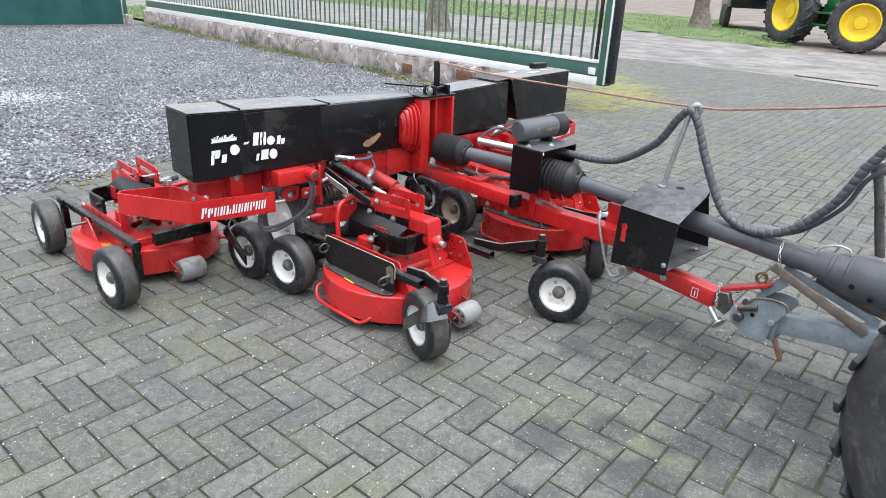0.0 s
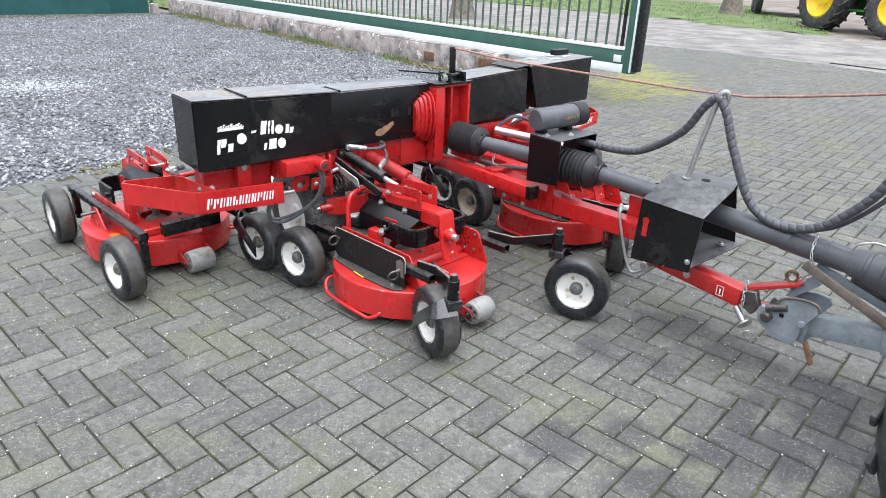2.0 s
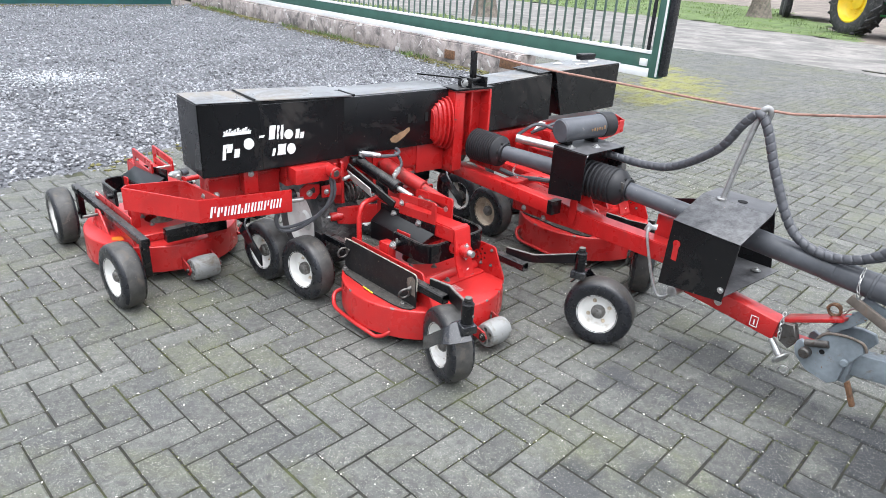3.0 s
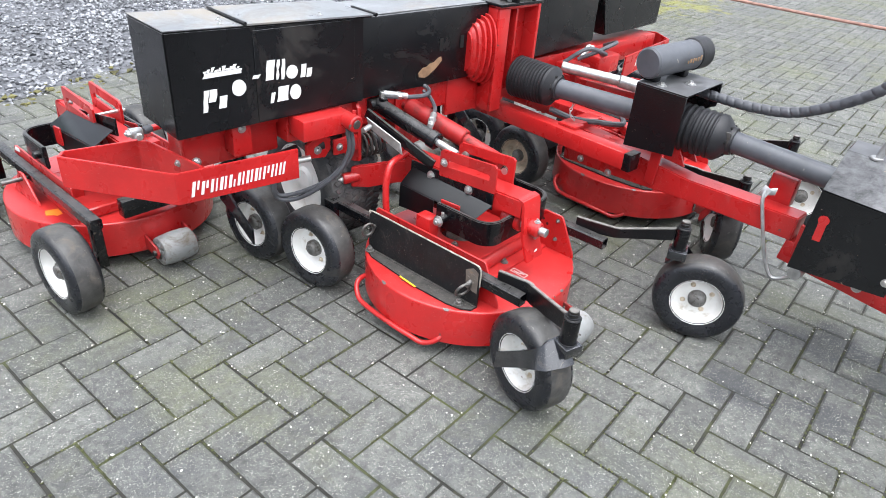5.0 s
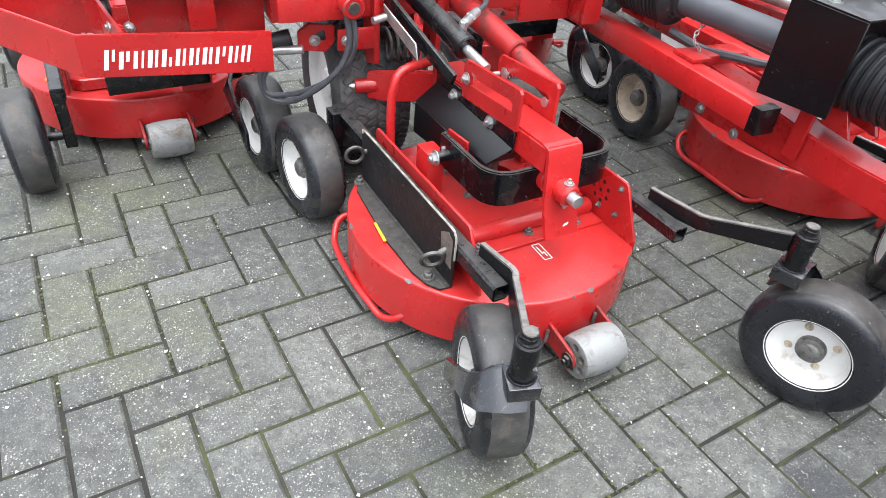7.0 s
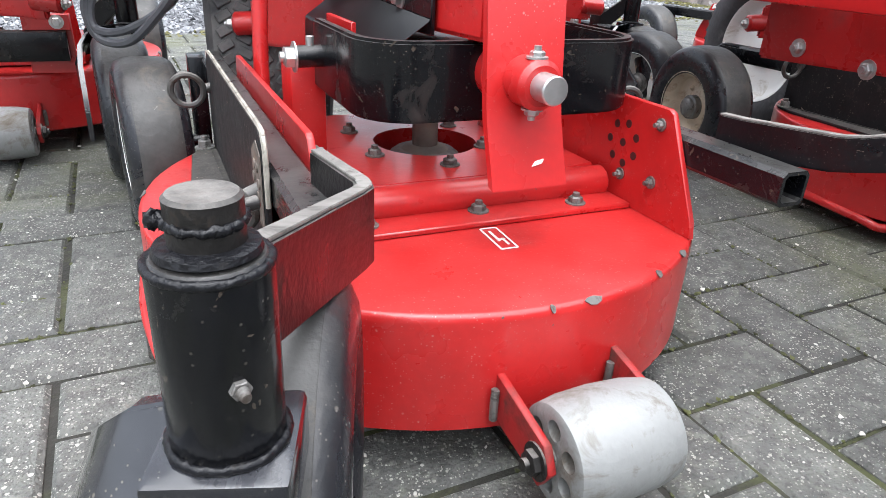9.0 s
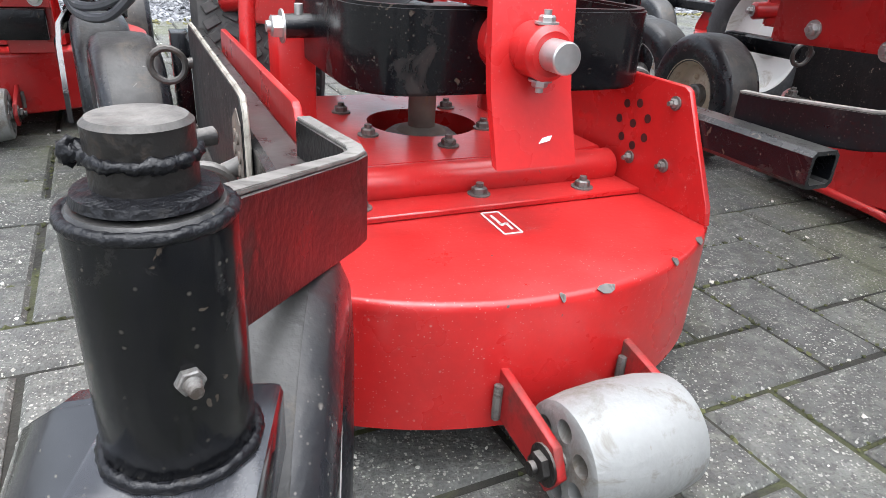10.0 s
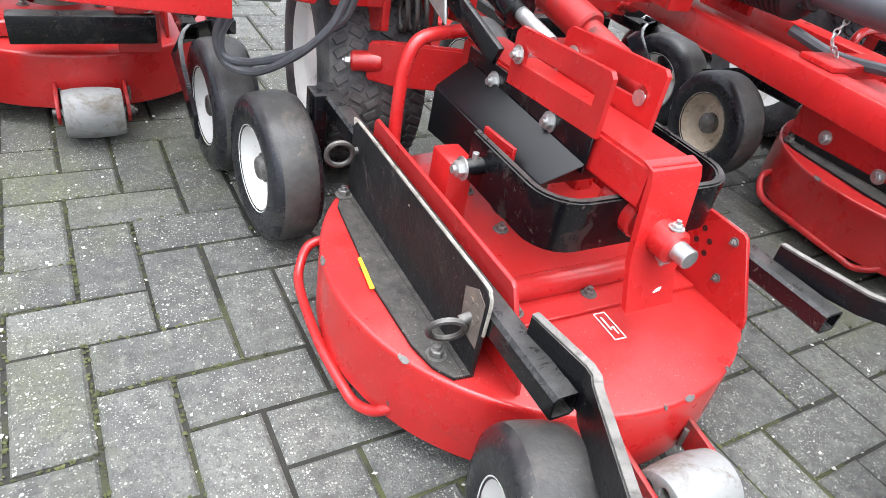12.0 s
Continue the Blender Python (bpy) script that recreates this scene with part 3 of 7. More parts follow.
shape("rusty_brick", RUST, wall, lambda bm: (span(bm, 3.975, 4.0, 5.35, 5.6, 0.06, 0.19, 0.006), span(bm, 3.972, 4.0, 3.95, 4.35, 0.10, 0.24, 0.006)))

gate = thing("sliding_gate", pose(4.42, 0.09, 0.322), "open green steel sliding gate with white trim strips", "gate")
shape("bottom_rail", GREEN, gate, lambda bm: span(bm, -0.05, 0.05, 1.97, 16.9, 0.10, 0.255, 0.006))
shape("lower_strip", WSTRIP, gate, lambda bm: span(bm, -0.058, 0.05, 1.97, 16.9, 0.0, 0.098, 0.004))
shape("upper_strip", WSTRIP, gate, lambda bm: span(bm, -0.062, 0.06, 1.97, 16.9, 0.257, 0.288, 0.004))
shape("top_rail", GREEN, gate, lambda bm: span(bm, -0.03, 0.03, 1.97, 16.9, 1.56, 1.64, 0.004))
bars = [shape("bar", GALV, gate, lambda bm: span(bm, -0.011, 0.011, 2.12, 2.142, 0.289, 1.559, 0.002))]
for k in range(1, 95):
    o = bars[0].copy()
    scene.collection.objects.link(o)
    o.location.y = 0.155 * k
    bars.append(o)
shape("end_post", GREEN, gate, lambda bm: span(bm, -0.06, 0.06, 1.845, 1.965, 0.0, 1.66, 0.006))
shape("black_seal", RUBBER, gate, lambda bm: (span(bm, -0.05, 0.05, 1.775, 1.843, 0.03, 1.66, 0.01), span(bm, -0.075, -0.062, 1.985, 2.03, 0.30, 1.6, 0.003)))
shape("white_edge", WSTRIP, gate, lambda bm: (span(bm, -0.07, -0.062, 1.846, 1.872, 0.02, 1.66, 0.002), span(bm, -0.072, -0.064, 1.99, 2.02, 0.30, 0.52, 0.002)))
shape("stop_block", WSTRIP, gate, lambda bm: span(bm, -0.072, -0.052, 2.0, 2.1, 0.12, 0.20, 0.004))

screen = thing("tarpaulin_screen", pose(0, 0, 0), "dark green tarpaulin screen fence at the gravel's end", "screen")
def tarp(bm):
    pts = []
    for i in range(60):
        x = -8 + 11.6 * i / 59
        pts.append((x, 16.6 + 0.05 * math.sin(i * 0.9) + 0.03 * math.sin(i * 2.3), 0.0, 1.9))
    ribbon(bm, pts, 0.0, 1.9, 0.012, 0)
shape("tarpaulin", TARP, screen, tarp)
for x in (-6, -3, 0.0, 2.0, 3.72):
    shape("fence_post", GREEN, screen, lambda bm: span(bm, x - 0.04, x + 0.04, 16.68, 16.76, -0.05, 2.0, 0.005))
shape("corner_post", CONC, screen, lambda bm: span(bm, 3.62, 3.8, 16.4, 16.58, -0.05, 0.25, 0.01))

# ---- far yard ----
def trunk(bm, h, r, lean):
    pts = [(lean * z * z * 0.02, 0.1 * math.sin(z), z) for z in (-0.1, 0.3, 0.9, 1.6, 2.4, h)]
    line = curve_points(pts, 5)
    t = bmesh.new()
    rings = []
    for p in line:
        f = r * (1.35 - 0.6 * min(1, max(0, p.z) / 0.8) ** 0.5 if p.z < 0.8 else 0.75 - 0.12 * p.z / h)
        rings.append([t.verts.new((p.x + f * (1 + 0.14 * noise.noise(V(math.cos(a) * 2, math.sin(a) * 2, p.z * 2))) * math.cos(a), p.y + f * (1 + 0.14 * noise.noise(V(math.cos(a) * 2 + 9, math.sin(a) * 2, p.z * 2))) * math.sin(a), p.z)) for a in [2 * math.pi * k / 18 for k in range(18)]])
    for p, q in zip(rings, rings[1:]):
        for k in range(18):
            t.faces.new((p[k], p[(k + 1) % 18], q[(k + 1) % 18], q[k]))
    add(bm, t)


def tree(x, y, r, seed):
    rnd = random.Random(seed)
    tr = thing("tree", pose(x, y, -0.06), "bare yard tree with rough mossy bark", "tree", "yard trees")
    shape("trunk", BARK, tr, lambda bm: trunk(bm, 3.2, r, rnd.uniform(-1, 1)))
    for k in range(6):
        a = k * 1.05 + rnd.random()
        shape("limb", BARK, tr, lambda bm: sweep(bm, [(0, 0, 2.5 + 0.1 * k), (0.5 * math.cos(a), 0.5 * math.sin(a), 3.4 + 0.1 * k), (1.3 * math.cos(a), 1.3 * math.sin(a), 4.6 + 0.2 * k), (1.9 * math.cos(a + 0.3), 1.9 * math.sin(a + 0.3), 5.8 + 0.3 * k)], r * 0.28, 8, 4))
    return tr


tree(25.4, 11.7, 0.43, 1)
tree(11.7, 13.1, 0.37, 2)


def farm_wheel(parent, c, R, w, az):
    m = pose(*c, 0, 0, az)
    def ty(bm):
        h = w / 2
        lathe(bm, [(-h * 0.8, R * 0.6), (-h, R * 0.72), (-h, R * 0.86), (-h * 0.85, R * 0.95), (0, R * 0.965), (h * 0.85, R * 0.95), (h, R * 0.86), (h, R * 0.72), (h * 0.8, R * 0.6)], 40, m)
    def lugs(bm):
        h = w / 2
        for k in range(20):
            for s in (-1, 1):
                a = 2 * math.pi * (k + (0.5 if s > 0 else 0)) / 20
                q = m @ Matrix.Rotation(a, 4, "X") @ Matrix.Translation((s * h * 0.5, 0, R * 0.965)) @ Matrix.Rotation(s * 0.6, 4, "Z")
                box(bm, (0, 0, 0), (h * 1.1, R * 0.07, R * 0.07), 0.008, q, 1)
    t = shape("tyre", TREAD, parent, ty)
    shape("lug", TREAD, t, lugs)
    shape("rim", TYELLOW, t, lambda bm: lathe(bm, [(-w * 0.3, 0), (-w * 0.3, R * 0.6), (w * 0.42, R * 0.62), (w * 0.44, R * 0.58), (w * 0.34, R * 0.55), (w * 0.10, R * 0.51), (w * 0.05, R * 0.47), (w * 0.0, R * 0.36), (w * 0.02, R * 0.24), (w * 0.12, R * 0.21), (w * 0.15, R * 0.12), (w * 0.15, 0)], 36, m), "yellow steel rim")
    shape("hub", TYELLOW, t, lambda bm: [bolt(bm, m @ V(w * 0.02, R * 0.30 * math.cos(a), R * 0.32 * math.sin(a)), m.to_3x3() @ V(1, 0, 0), 0.02, 0.03) for a in [k * math.pi / 4 for k in range(8)]])


farm = thing("green_tractor", pose(20.6, 3.36, -0.07, 0, 0, 149) @ Matrix.Scale(1.17, 4), "green farm tractor with yellow rims parked on bare soil", "tractor")
farm_wheel(farm, (0.95, 0.0, 0.72), 0.72, 0.42, 45)
farm_wheel(farm, (-0.95, 0.0, 0.72), 0.72, 0.42, 225)
farm_wheel(farm, (1.0, -2.5, 0.86), 0.86, 0.5, 0)
farm_wheel(farm, (-1.0, -2.5, 0.86), 0.86, 0.5, 180)
shape("axle", TGREEN, farm, lambda bm: (rod(bm, (-0.8, 0, 0.72), (0.8, 0, 0.72), 0.13), rod(bm, (-0.8, -2.5, 0.86), (0.8, -2.5, 0.86), 0.16)))
shape("bonnet", TGREEN, farm, lambda bm: span(bm, -0.42, 0.42, -1.9, 0.75, 0.95, 1.75, 0.12))
shape("chassis", BLACK, farm, lambda bm: span(bm, -0.3, 0.3, -3.3, 0.5, 0.5, 0.95, 0.05))
shape("step", TGREEN, farm, lambda bm: (span(bm, 0.55, 0.95, -1.7, -1.1, 0.55, 0.60, 0.01), span(bm, 0.55, 0.95, -1.75, -1.15, 0.85, 0.90, 0.01), span(bm, 0.56, 0.60, -1.72, -1.1, 0.5, 1.2, 0.01), span(bm, 0.4, 0.6, -1.8, -1.0, 0.45, 1.1, 0.03)))
shape("cab", TGREEN, farm, lambda bm: (span(bm, -0.75, 0.75, -3.2, -1.9, 1.2, 1.6, 0.05), span(bm, -0.8, 0.8, -3.3, -1.8, 2.5, 2.65, 0.05), span(bm, 0.65, 0.72, -1.97, -1.9, 1.6, 2.5, 0.01), span(bm, -0.72, -0.65, -1.97, -1.9, 1.6, 2.5, 0.01), span(bm, 0.65, 0.72, -3.2, -3.1, 1.6, 2.5, 0.01), span(bm, -0.72, -0.65, -3.2, -3.1, 1.6, 2.5, 0.01)))

trailer = thing("farm_trailer", pose(29.0, 11.2, -0.07, 0, 0, 30) @ Matrix.Scale(1.2, 4), "dark farm trailer standing behind the trees", "trailer")
shape("trailer_bed", BLACK, trailer, lambda bm: span(bm, -2.2, 2.2, -1.0, 1.0, 0.75, 1.3, 0.03))
for sx in (-0.8, 0.5):
    for sy in (-0.95, 0.95):
        shape("tyre", TREAD, trailer, lambda bm: lathe(bm, [(-0.12, 0), (-0.12, 0.33), (-0.08, 0.42), (0.08, 0.42), (0.12, 0.33), (0.12, 0)], 24, pose(sx, sy, 0.42, 0, 0, 90)))

# ---- wheels ----
def small_wheel(parent, c, az, r=0.142, w=0.10, rim=None):
    """A smooth turf tyre on a dished steel rim; az: the way its outer face looks."""
    m = pose(c[0], c[1], c[2], 0, 0, az)
    h = w / 2
    t = shape("tyre", RUBBER, parent, lambda bm: lathe(bm, [(-h * 0.85, r * 0.56), (-h * 0.96, r * 0.64), (-h, r * 0.76), (-h * 0.97, r * 0.86), (-h * 0.86, r * 0.945), (-h * 0.66, r * 0.985), (-h * 0.3, r), (h * 0.3, r), (h * 0.66, r * 0.985), (h * 0.86, r * 0.945), (h * 0.97, r * 0.86), (h, r * 0.76), (h * 0.96, r * 0.64), (h * 0.85, r * 0.56)], 48, m))
    shape("tread_band", BAND, t, lambda bm: lathe(bm, [(-h * 0.66, r * 0.984), (-h * 0.64, r * 0.9895), (-h * 0.3, r * 1.003), (h * 0.3, r * 1.003), (h * 0.64, r * 0.9895), (h * 0.66, r * 0.984)], 48, m), "dusty worn tread")
    shape("rim", rim or WHITE, t, lambda bm: lathe(bm, [(-h * 0.8, 0), (-h * 0.8, r * 0.4), (-h * 0.86, r * 0.58), (h * 0.80, r * 0.6), (h * 0.88, r * 0.61), (h * 0.9, r * 0.585), (h * 0.82, r * 0.565), (h * 0.66, r * 0.55), (h * 0.60, r * 0.535), (h * 0.20, r * 0.505), (h * 0.10, r * 0.46), (h * 0.08, r * 0.40), (h * 0.14, r * 0.27), (h * 0.2, r * 0.22), (h * 0.2, 0)], 40, m), "white painted dished rim" if rim is None else "rust-stained cream rim")
    shape("hub_cap", DBOLT, t, lambda bm: lathe(bm, [(h * 0.2, r * 0.205), (h * 0.50, r * 0.20), (h * 0.54, r * 0.165), (h * 0.66, r * 0.155), (h * 0.72, r * 0.13), (h * 0.74, 0)], 20, m))
    shape("wheel_nut", OLDRIM, t, lambda bm: [bolt(bm, m @ V(h * 0.11, r * 0.33 * math.cos(a), r * 0.33 * math.sin(a)), m.to_3x3() @ V(1, 0, 0), 0.006, 0.005) for a in [0.5 + k * math.pi / 2 for k in range(4)]])
    return t


def caster(parent, post, wheel, az, side=1, zb=0.290):
    """A swivelling wheel: an upright sleeve with its pin, and a flat bar wrapped down round the tyre to the axle.
    side: the face of the wheel (1: the one that az names) along which the bar runs."""
    px, py = post
    up = pose(px, py, zb, 0, -90, 0)
    s = shape("caster_post", BLACK, parent, lambda bm: lathe(bm, [(0, 0), (0, 0.0205), (0.003, 0.0219), (0.0755, 0.0219), (0.0782, 0.0212), (0.0800, 0.0192), (0.0806, 0.0)], 48, up))
    shape("weld_ring", WELD, s, lambda bm: lathe(bm, [(0.0795, 0.0128), (0.0815, 0.0185), (0.0838, 0.0178), (0.0850, 0.0128)], 40, up))
    shape("weld_ring", WELD, s, lambda bm: lumpy(bm, (px, py, zb + 0.0775), 0.0208, 0.0020, 0.0004, 6.0), "", 120)
    shape("weld_ring", WELD, s, lambda bm: lumpy(bm, (px, py, zb + 0.0030), 0.0222, 0.0022, 0.0006, 5.0), "", 120)
    shape("caster_pin", PIN, s, lambda bm: rod(bm, (px, py, zb + 0.07), (px, py, zb + 0.1020), 0.0132, bev=0.0014, seg=48))
    shape("pin_weld", WELD, s, lambda bm: lumpy(bm, (px, py, zb + 0.0925), 0.0130, 0.0019, 0.0011, 9.0), "", 120)
    shape("pin_weld", WELD, s, lambda bm: lumpy(bm, (px - 0.0152, py + 0.002, zb + 0.0930), 0.0010, 0.0026, 0.0016, 3.0, 24), "", 120)
    shape("pin_weld", PIN, s, lambda bm: rod(bm, (px + 0.012, py + 0.004, zb + 0.0935), (px + 0.0182, py + 0.006, zb + 0.0940), 0.0026))
    shape("grease_nipple", DBOLT, s, lambda bm: (rod(bm, (px + 0.0035, py - 0.0205, zb + 0.037), (px + 0.0042, py - 0.0238, zb + 0.037), 0.0040, seg=6), rod(bm, (px + 0.0042, py - 0.0240, zb + 0.037), (px + 0.0050, py - 0.0284, zb + 0.0372), 0.0026, 0.0019)))
    m = pose(wheel[0], wheel[1], 0, 0, 0, az)
    lp = m.inverted() @ V(px, py, 0)
    def fork(bm):
        out = 0.072 * side
        d = 1 if lp.y > 0 else -1
        e = abs(lp.y)
        def at(x, y):
            mid = 0.122 + (zb - 0.026 - 0.122) * (y + 0.055) / (e + 0.055)
            return (x, y * d, mid - 0.029, mid + 0.029)
        line = [at(out, -0.055), at(out, (e - 0.05) * 0.5), at(out * 0.98, e - 0.045), at(out * 0.90, e - 0.024), at(out * 0.70, e - 0.009), at(lp.x * 0.5 + out * 0.22, e), at(lp.x - 0.012 * side, e)]
        pts = []
        for a, b, z0, z1 in line:
            q = m @ V(a, b, 0)
            pts.append((q.x, q.y, z0, z1))
        ribbon(bm, pts, 0, 0, 0.009, 0.0015, [k * side * d for k in (0.0, 0.002, 0.010, 0.026, 0.042, 0.050, 0.050)])
        box(bm, (0, 0, 0), (0.054, 0.058, 0.030), 0.003, Matrix.Translation((px, py, zb - 0.0135)) @ Matrix.Rotation(radians(az), 4, "Z"))
    shape("caster_fork", SLICK, parent, fork, "bent black flat-bar fork")
    return small_wheel(parent, (wheel[0], wheel[1], 0.142), az)


# ---- mower decks ----
def pan(bm):
    lathe(bm, [(0.167, 0), (0.167, 0.34), (0.165, 0.346), (0.05, 0.347), (0.047, 0.3495), (0.05, 0.353), (0.166, 0.353), (0.1715, 0.3522), (0.1742, 0.350), (0.175, 0.3465), (0.175, 0)], 96, pose(0, 0, 0, 0, -90, 0))


def bearing_plate(bm):
    hx, hy, hr = 0.032, 0.07, 0.074
    n = 40
    out, inn = [], []
    x0, x1, y0, y1 = -0.185, 0.214, -0.095, 0.25
    for k in range(n):
        a = 2 * math.pi * (k + 0.5) / n
        c, s = math.cos(a), math.sin(a)
        f = min(((x1 - hx) / c if c > 0 else (x0 - hx) / c) if abs(c) > 1e-6 else 9, ((y1 - hy) / s if s > 0 else (y0 - hy) / s) if abs(s) > 1e-6 else 9)
        out.append((hx + c * f, hy + s * f))
        inn.append((hx + c * hr, hy + s * hr))
    t = bmesh.new()
    rows = [[t.verts.new((x, y, 0.179)) for x, y in out], [t.verts.new((x, y, 0.209)) for x, y in out], [t.verts.new((x * 0.985, y * 0.985, 0.213)) for x, y in out], [t.verts.new((x, y, 0.213)) for x, y in inn], [t.verts.new((x, y, 0.176)) for x, y in inn]]
    for p, q in zip(rows, rows[1:]):
        for k in range(n):
            t.faces.new((p[k], p[(k + 1) % n], q[(k + 1) % n], q[k]))
    bmesh.ops.recalc_face_normals(t, faces=t.faces)
    add(bm, t)
    sheet(bm, [(-0.19, -0.165, 0.1755), (0.220, -0.165, 0.1755), (0.220, -0.11, 0.1755), (-0.19, -0.11, 0.1755)], (0, 0, 0.007), 0.0015)
    rod(bm, (-0.188, -0.103, 0.193), (0.216, -0.103, 0.193), 0.021, seg=20)


def side_plate(bm, s):
    x = 0.015 + 0.207 * s
    sheet(bm, [(x, -0.270, 0.175), (x, -0.266, 0.195), (x, -0.209, 0.306), (x, -0.201, 0.310), (x, 0.245, 0.310), (x, 0.252, 0.303), (x, 0.252, 0.175)], (0.007 * s, 0, 0), 0.001)


def angle_iron(bm, s):
    x = 0.015 + 0.251 * s
    sheet(bm, [(x, 0.24, 0.181), (x, 0.24, 0.305), (x, 0.225, 0.318), (x, -0.205, 0.318), (x, -0.217, 0.314), (x, -0.224, 0.302), (x, -0.224, 0.181)], (0.006 * s, 0, 0), 0.001)
    sheet(bm, [(x, 0.24, 0.1755), (0.015 + 0.270 * s, 0.24, 0.1755), (0.015 + 0.293 * s, 0.19, 0.1755), (0.015 + 0.312 * s, -0.03, 0.1755), (0.015 + 0.308 * s, -0.15, 0.1755), (0.015 + 0.298 * s, -0.195, 0.1755), (0.015 + 0.280 * s, -0.222, 0.1755), (x, -0.224, 0.1755)], (0, 0, 0.006), 0.001)
    sheet(bm, [(x + 0.006 * s, 0.24, 0.18), (x + 0.006 * s, -0.22, 0.18), (x + 0.014 * s, -0.22, 0.1815), (x + 0.014 * s, 0.24, 0.1815)], (0, 0, 0.001))


def tube(bm, x, y0, y1, z0=0.248, w=0.036):
    """An open square tube along y."""
    a, b = min(y0, y1), max(y0, y1)
    def loop(y, h, c):
        q = [(h, h - c), (h - c, h), (-h + c, h), (-h, h - c), (-h, -h + c), (-h + c, -h), (h - c, -h), (h, -h + c)]
        return [(x + u, y, z0 + w / 2 + v) for u, v in q]
    t = bmesh.new()
    h, k = w / 2, w / 2 - 0.004
    rows = [[t.verts.new(p) for p in r] for r in (loop(a + 0.05, k, 0.003), loop(a, k, 0.003), loop(a, h, 0.005), loop(b, h, 0.005), loop(b, k, 0.003), loop(b - 0.05, k, 0.003))]
    for p, q in zip(rows, rows[1:]):
        for i in range(8):
            t.faces.new((p[i], p[(i + 1) % 8], q[(i + 1) % 8], q[i]))
    t.faces.new(rows[0])
    t.faces.new(rows[-1])
    bmesh.ops.recalc_face_normals(t, faces=t.faces)
    add(bm, t)


def slotted(bm, x, s):
    """A slotted ear of the lifting arm, lying along its slope."""
    def P(y, dz):
        return V(x, y, 0.466 - 0.07 * (y + 0.1) + dz)
    o = [P(-0.094, -0.03), P(-0.094, 0.054), P(-0.086, 0.062), P(0.122, 0.062), P(0.132, 0.052), P(0.132, -0.03)]
    i = [P(-0.070, 0.008), P(-0.070, 0.024), P(-0.060, 0.030), P(0.092, 0.030), P(0.102, 0.024), P(0.102, 0.008)]
    t = bmesh.new()
    fr = [[t.verts.new(p + V(d, 0, 0)) for p in q] for d in (0, 0.008 * s) for q in (o, i)]
    for k in range(6):
        j = (k + 1) % 6
        t.faces.new((fr[0][k], fr[0][j], fr[1][j], fr[1][k]))
        t.faces.new((fr[2][k], fr[3][k], fr[3][j], fr[2][j]))
        t.faces.new((fr[0][k], fr[2][k], fr[2][j], fr[0][j]))
        t.faces.new((fr[1][k], fr[1][j], fr[3][j], fr[3][k]))
    bmesh.ops.recalc_face_normals(t, faces=t.faces)
    add(bm, t)


def roller(parent, x0, x1, y, z, r, label=""):
    c = (x0 + x1) / 2
    h = (x1 - x0) / 2
    m = pose(c, y, z)
    def body(bm):
        t = bmesh.new()
        lathe(t, [(-h, r * 0.84), (-h * 0.97, r * 0.9), (-h * 0.6, r * 0.97), (0, r), (h * 0.6, r * 0.97), (h * 0.97, r * 0.9), (h, r * 0.84)], 48)
        for e in (-1, 1):
            for k in range(6):
                mid = k * math.pi / 3 + math.pi / 6
                edge = [(r * 0.84, mid - math.pi / 6 + math.pi / 24 * q) for q in range(9)] + [(r * 0.84 - (r * 0.64) * q / 4, mid + math.pi / 6) for q in range(1, 4)] + [(r * 0.2, mid + math.pi / 6 - math.pi / 24 * 2 * q) for q in range(5)] + [(r * 0.2 + (r * 0.64) * q / 4, mid - math.pi / 6) for q in range(1, 4)]
                out = [V(e * h, a * math.cos(c), a * math.sin(c)) for a, c in edge]
                c0 = V(e * h, r * 0.54 * math.cos(mid), r * 0.54 * math.sin(mid))
                rim = [c0 + (q - c0).normalized() * r * 0.185 for q in out]
                rows = [[t.verts.new(q) for q in out], [t.verts.new(q) for q in rim], [t.verts.new(q - V(e * 0.05, 0, 0)) for q in rim]]
                n = len(out)
                for u, w in zip(rows, rows[1:]):
                    for q in range(n):
                        t.faces.new((u[q], u[(q + 1) % n], w[(q + 1) % n], w[q]))
                t.faces.new(rows[-1])
            lathe(t, [(e * h, r * 0.2), (e * (h + 0.003), r * 0.18), (e * (h + 0.003), 0)], 24)
        bmesh.ops.remove_doubles(t, verts=t.verts, dist=0.0006)
        bmesh.ops.recalc_face_normals(t, faces=t.faces)
        add(bm, t, m)
    ro = shape("roller", ALU, parent, body, "scuffed grey alloy anti-scalp roller")
    shape("axle_bolt", PIN, ro, lambda bm: (rod(bm, (x0 - 0.022, y, z), (x1 + 0.022, y, z), 0.010), bolt(bm, (x0 - 0.014, y, z), (-1, 0, 0), 0.012, 0.008)))
    for x in (x0 - 0.010, x1 + 0.010):
        s = 1 if y < 0 else -1
        shape("roller_bracket", DRED, ro, lambda bm: sheet(bm, [(x - 0.004, -s * 0.325, 0.105), (x - 0.004, -s * 0.345, 0.112), (x - 0.004, y - s * 0.008, z + 0.022), (x - 0.004, y - s * 0.02, z), (x - 0.004, y - s * 0.005, z - 0.024), (x - 0.004, y + s * 0.02, z - 0.018), (x - 0.004, -s * 0.325, 0.066)], (0.008, 0, 0), 0.001))
        shape("bracket_weld", DBOLT, ro, lambda bm: sweep(bm, [(x - 0.007, -s * 0.3525, 0.098), (x - 0.008, -s * 0.3535, 0.082), (x - 0.007, -s * 0.3525, 0.064)], 0.0042, 8, 4), "bare grey weld bead")
    return ro


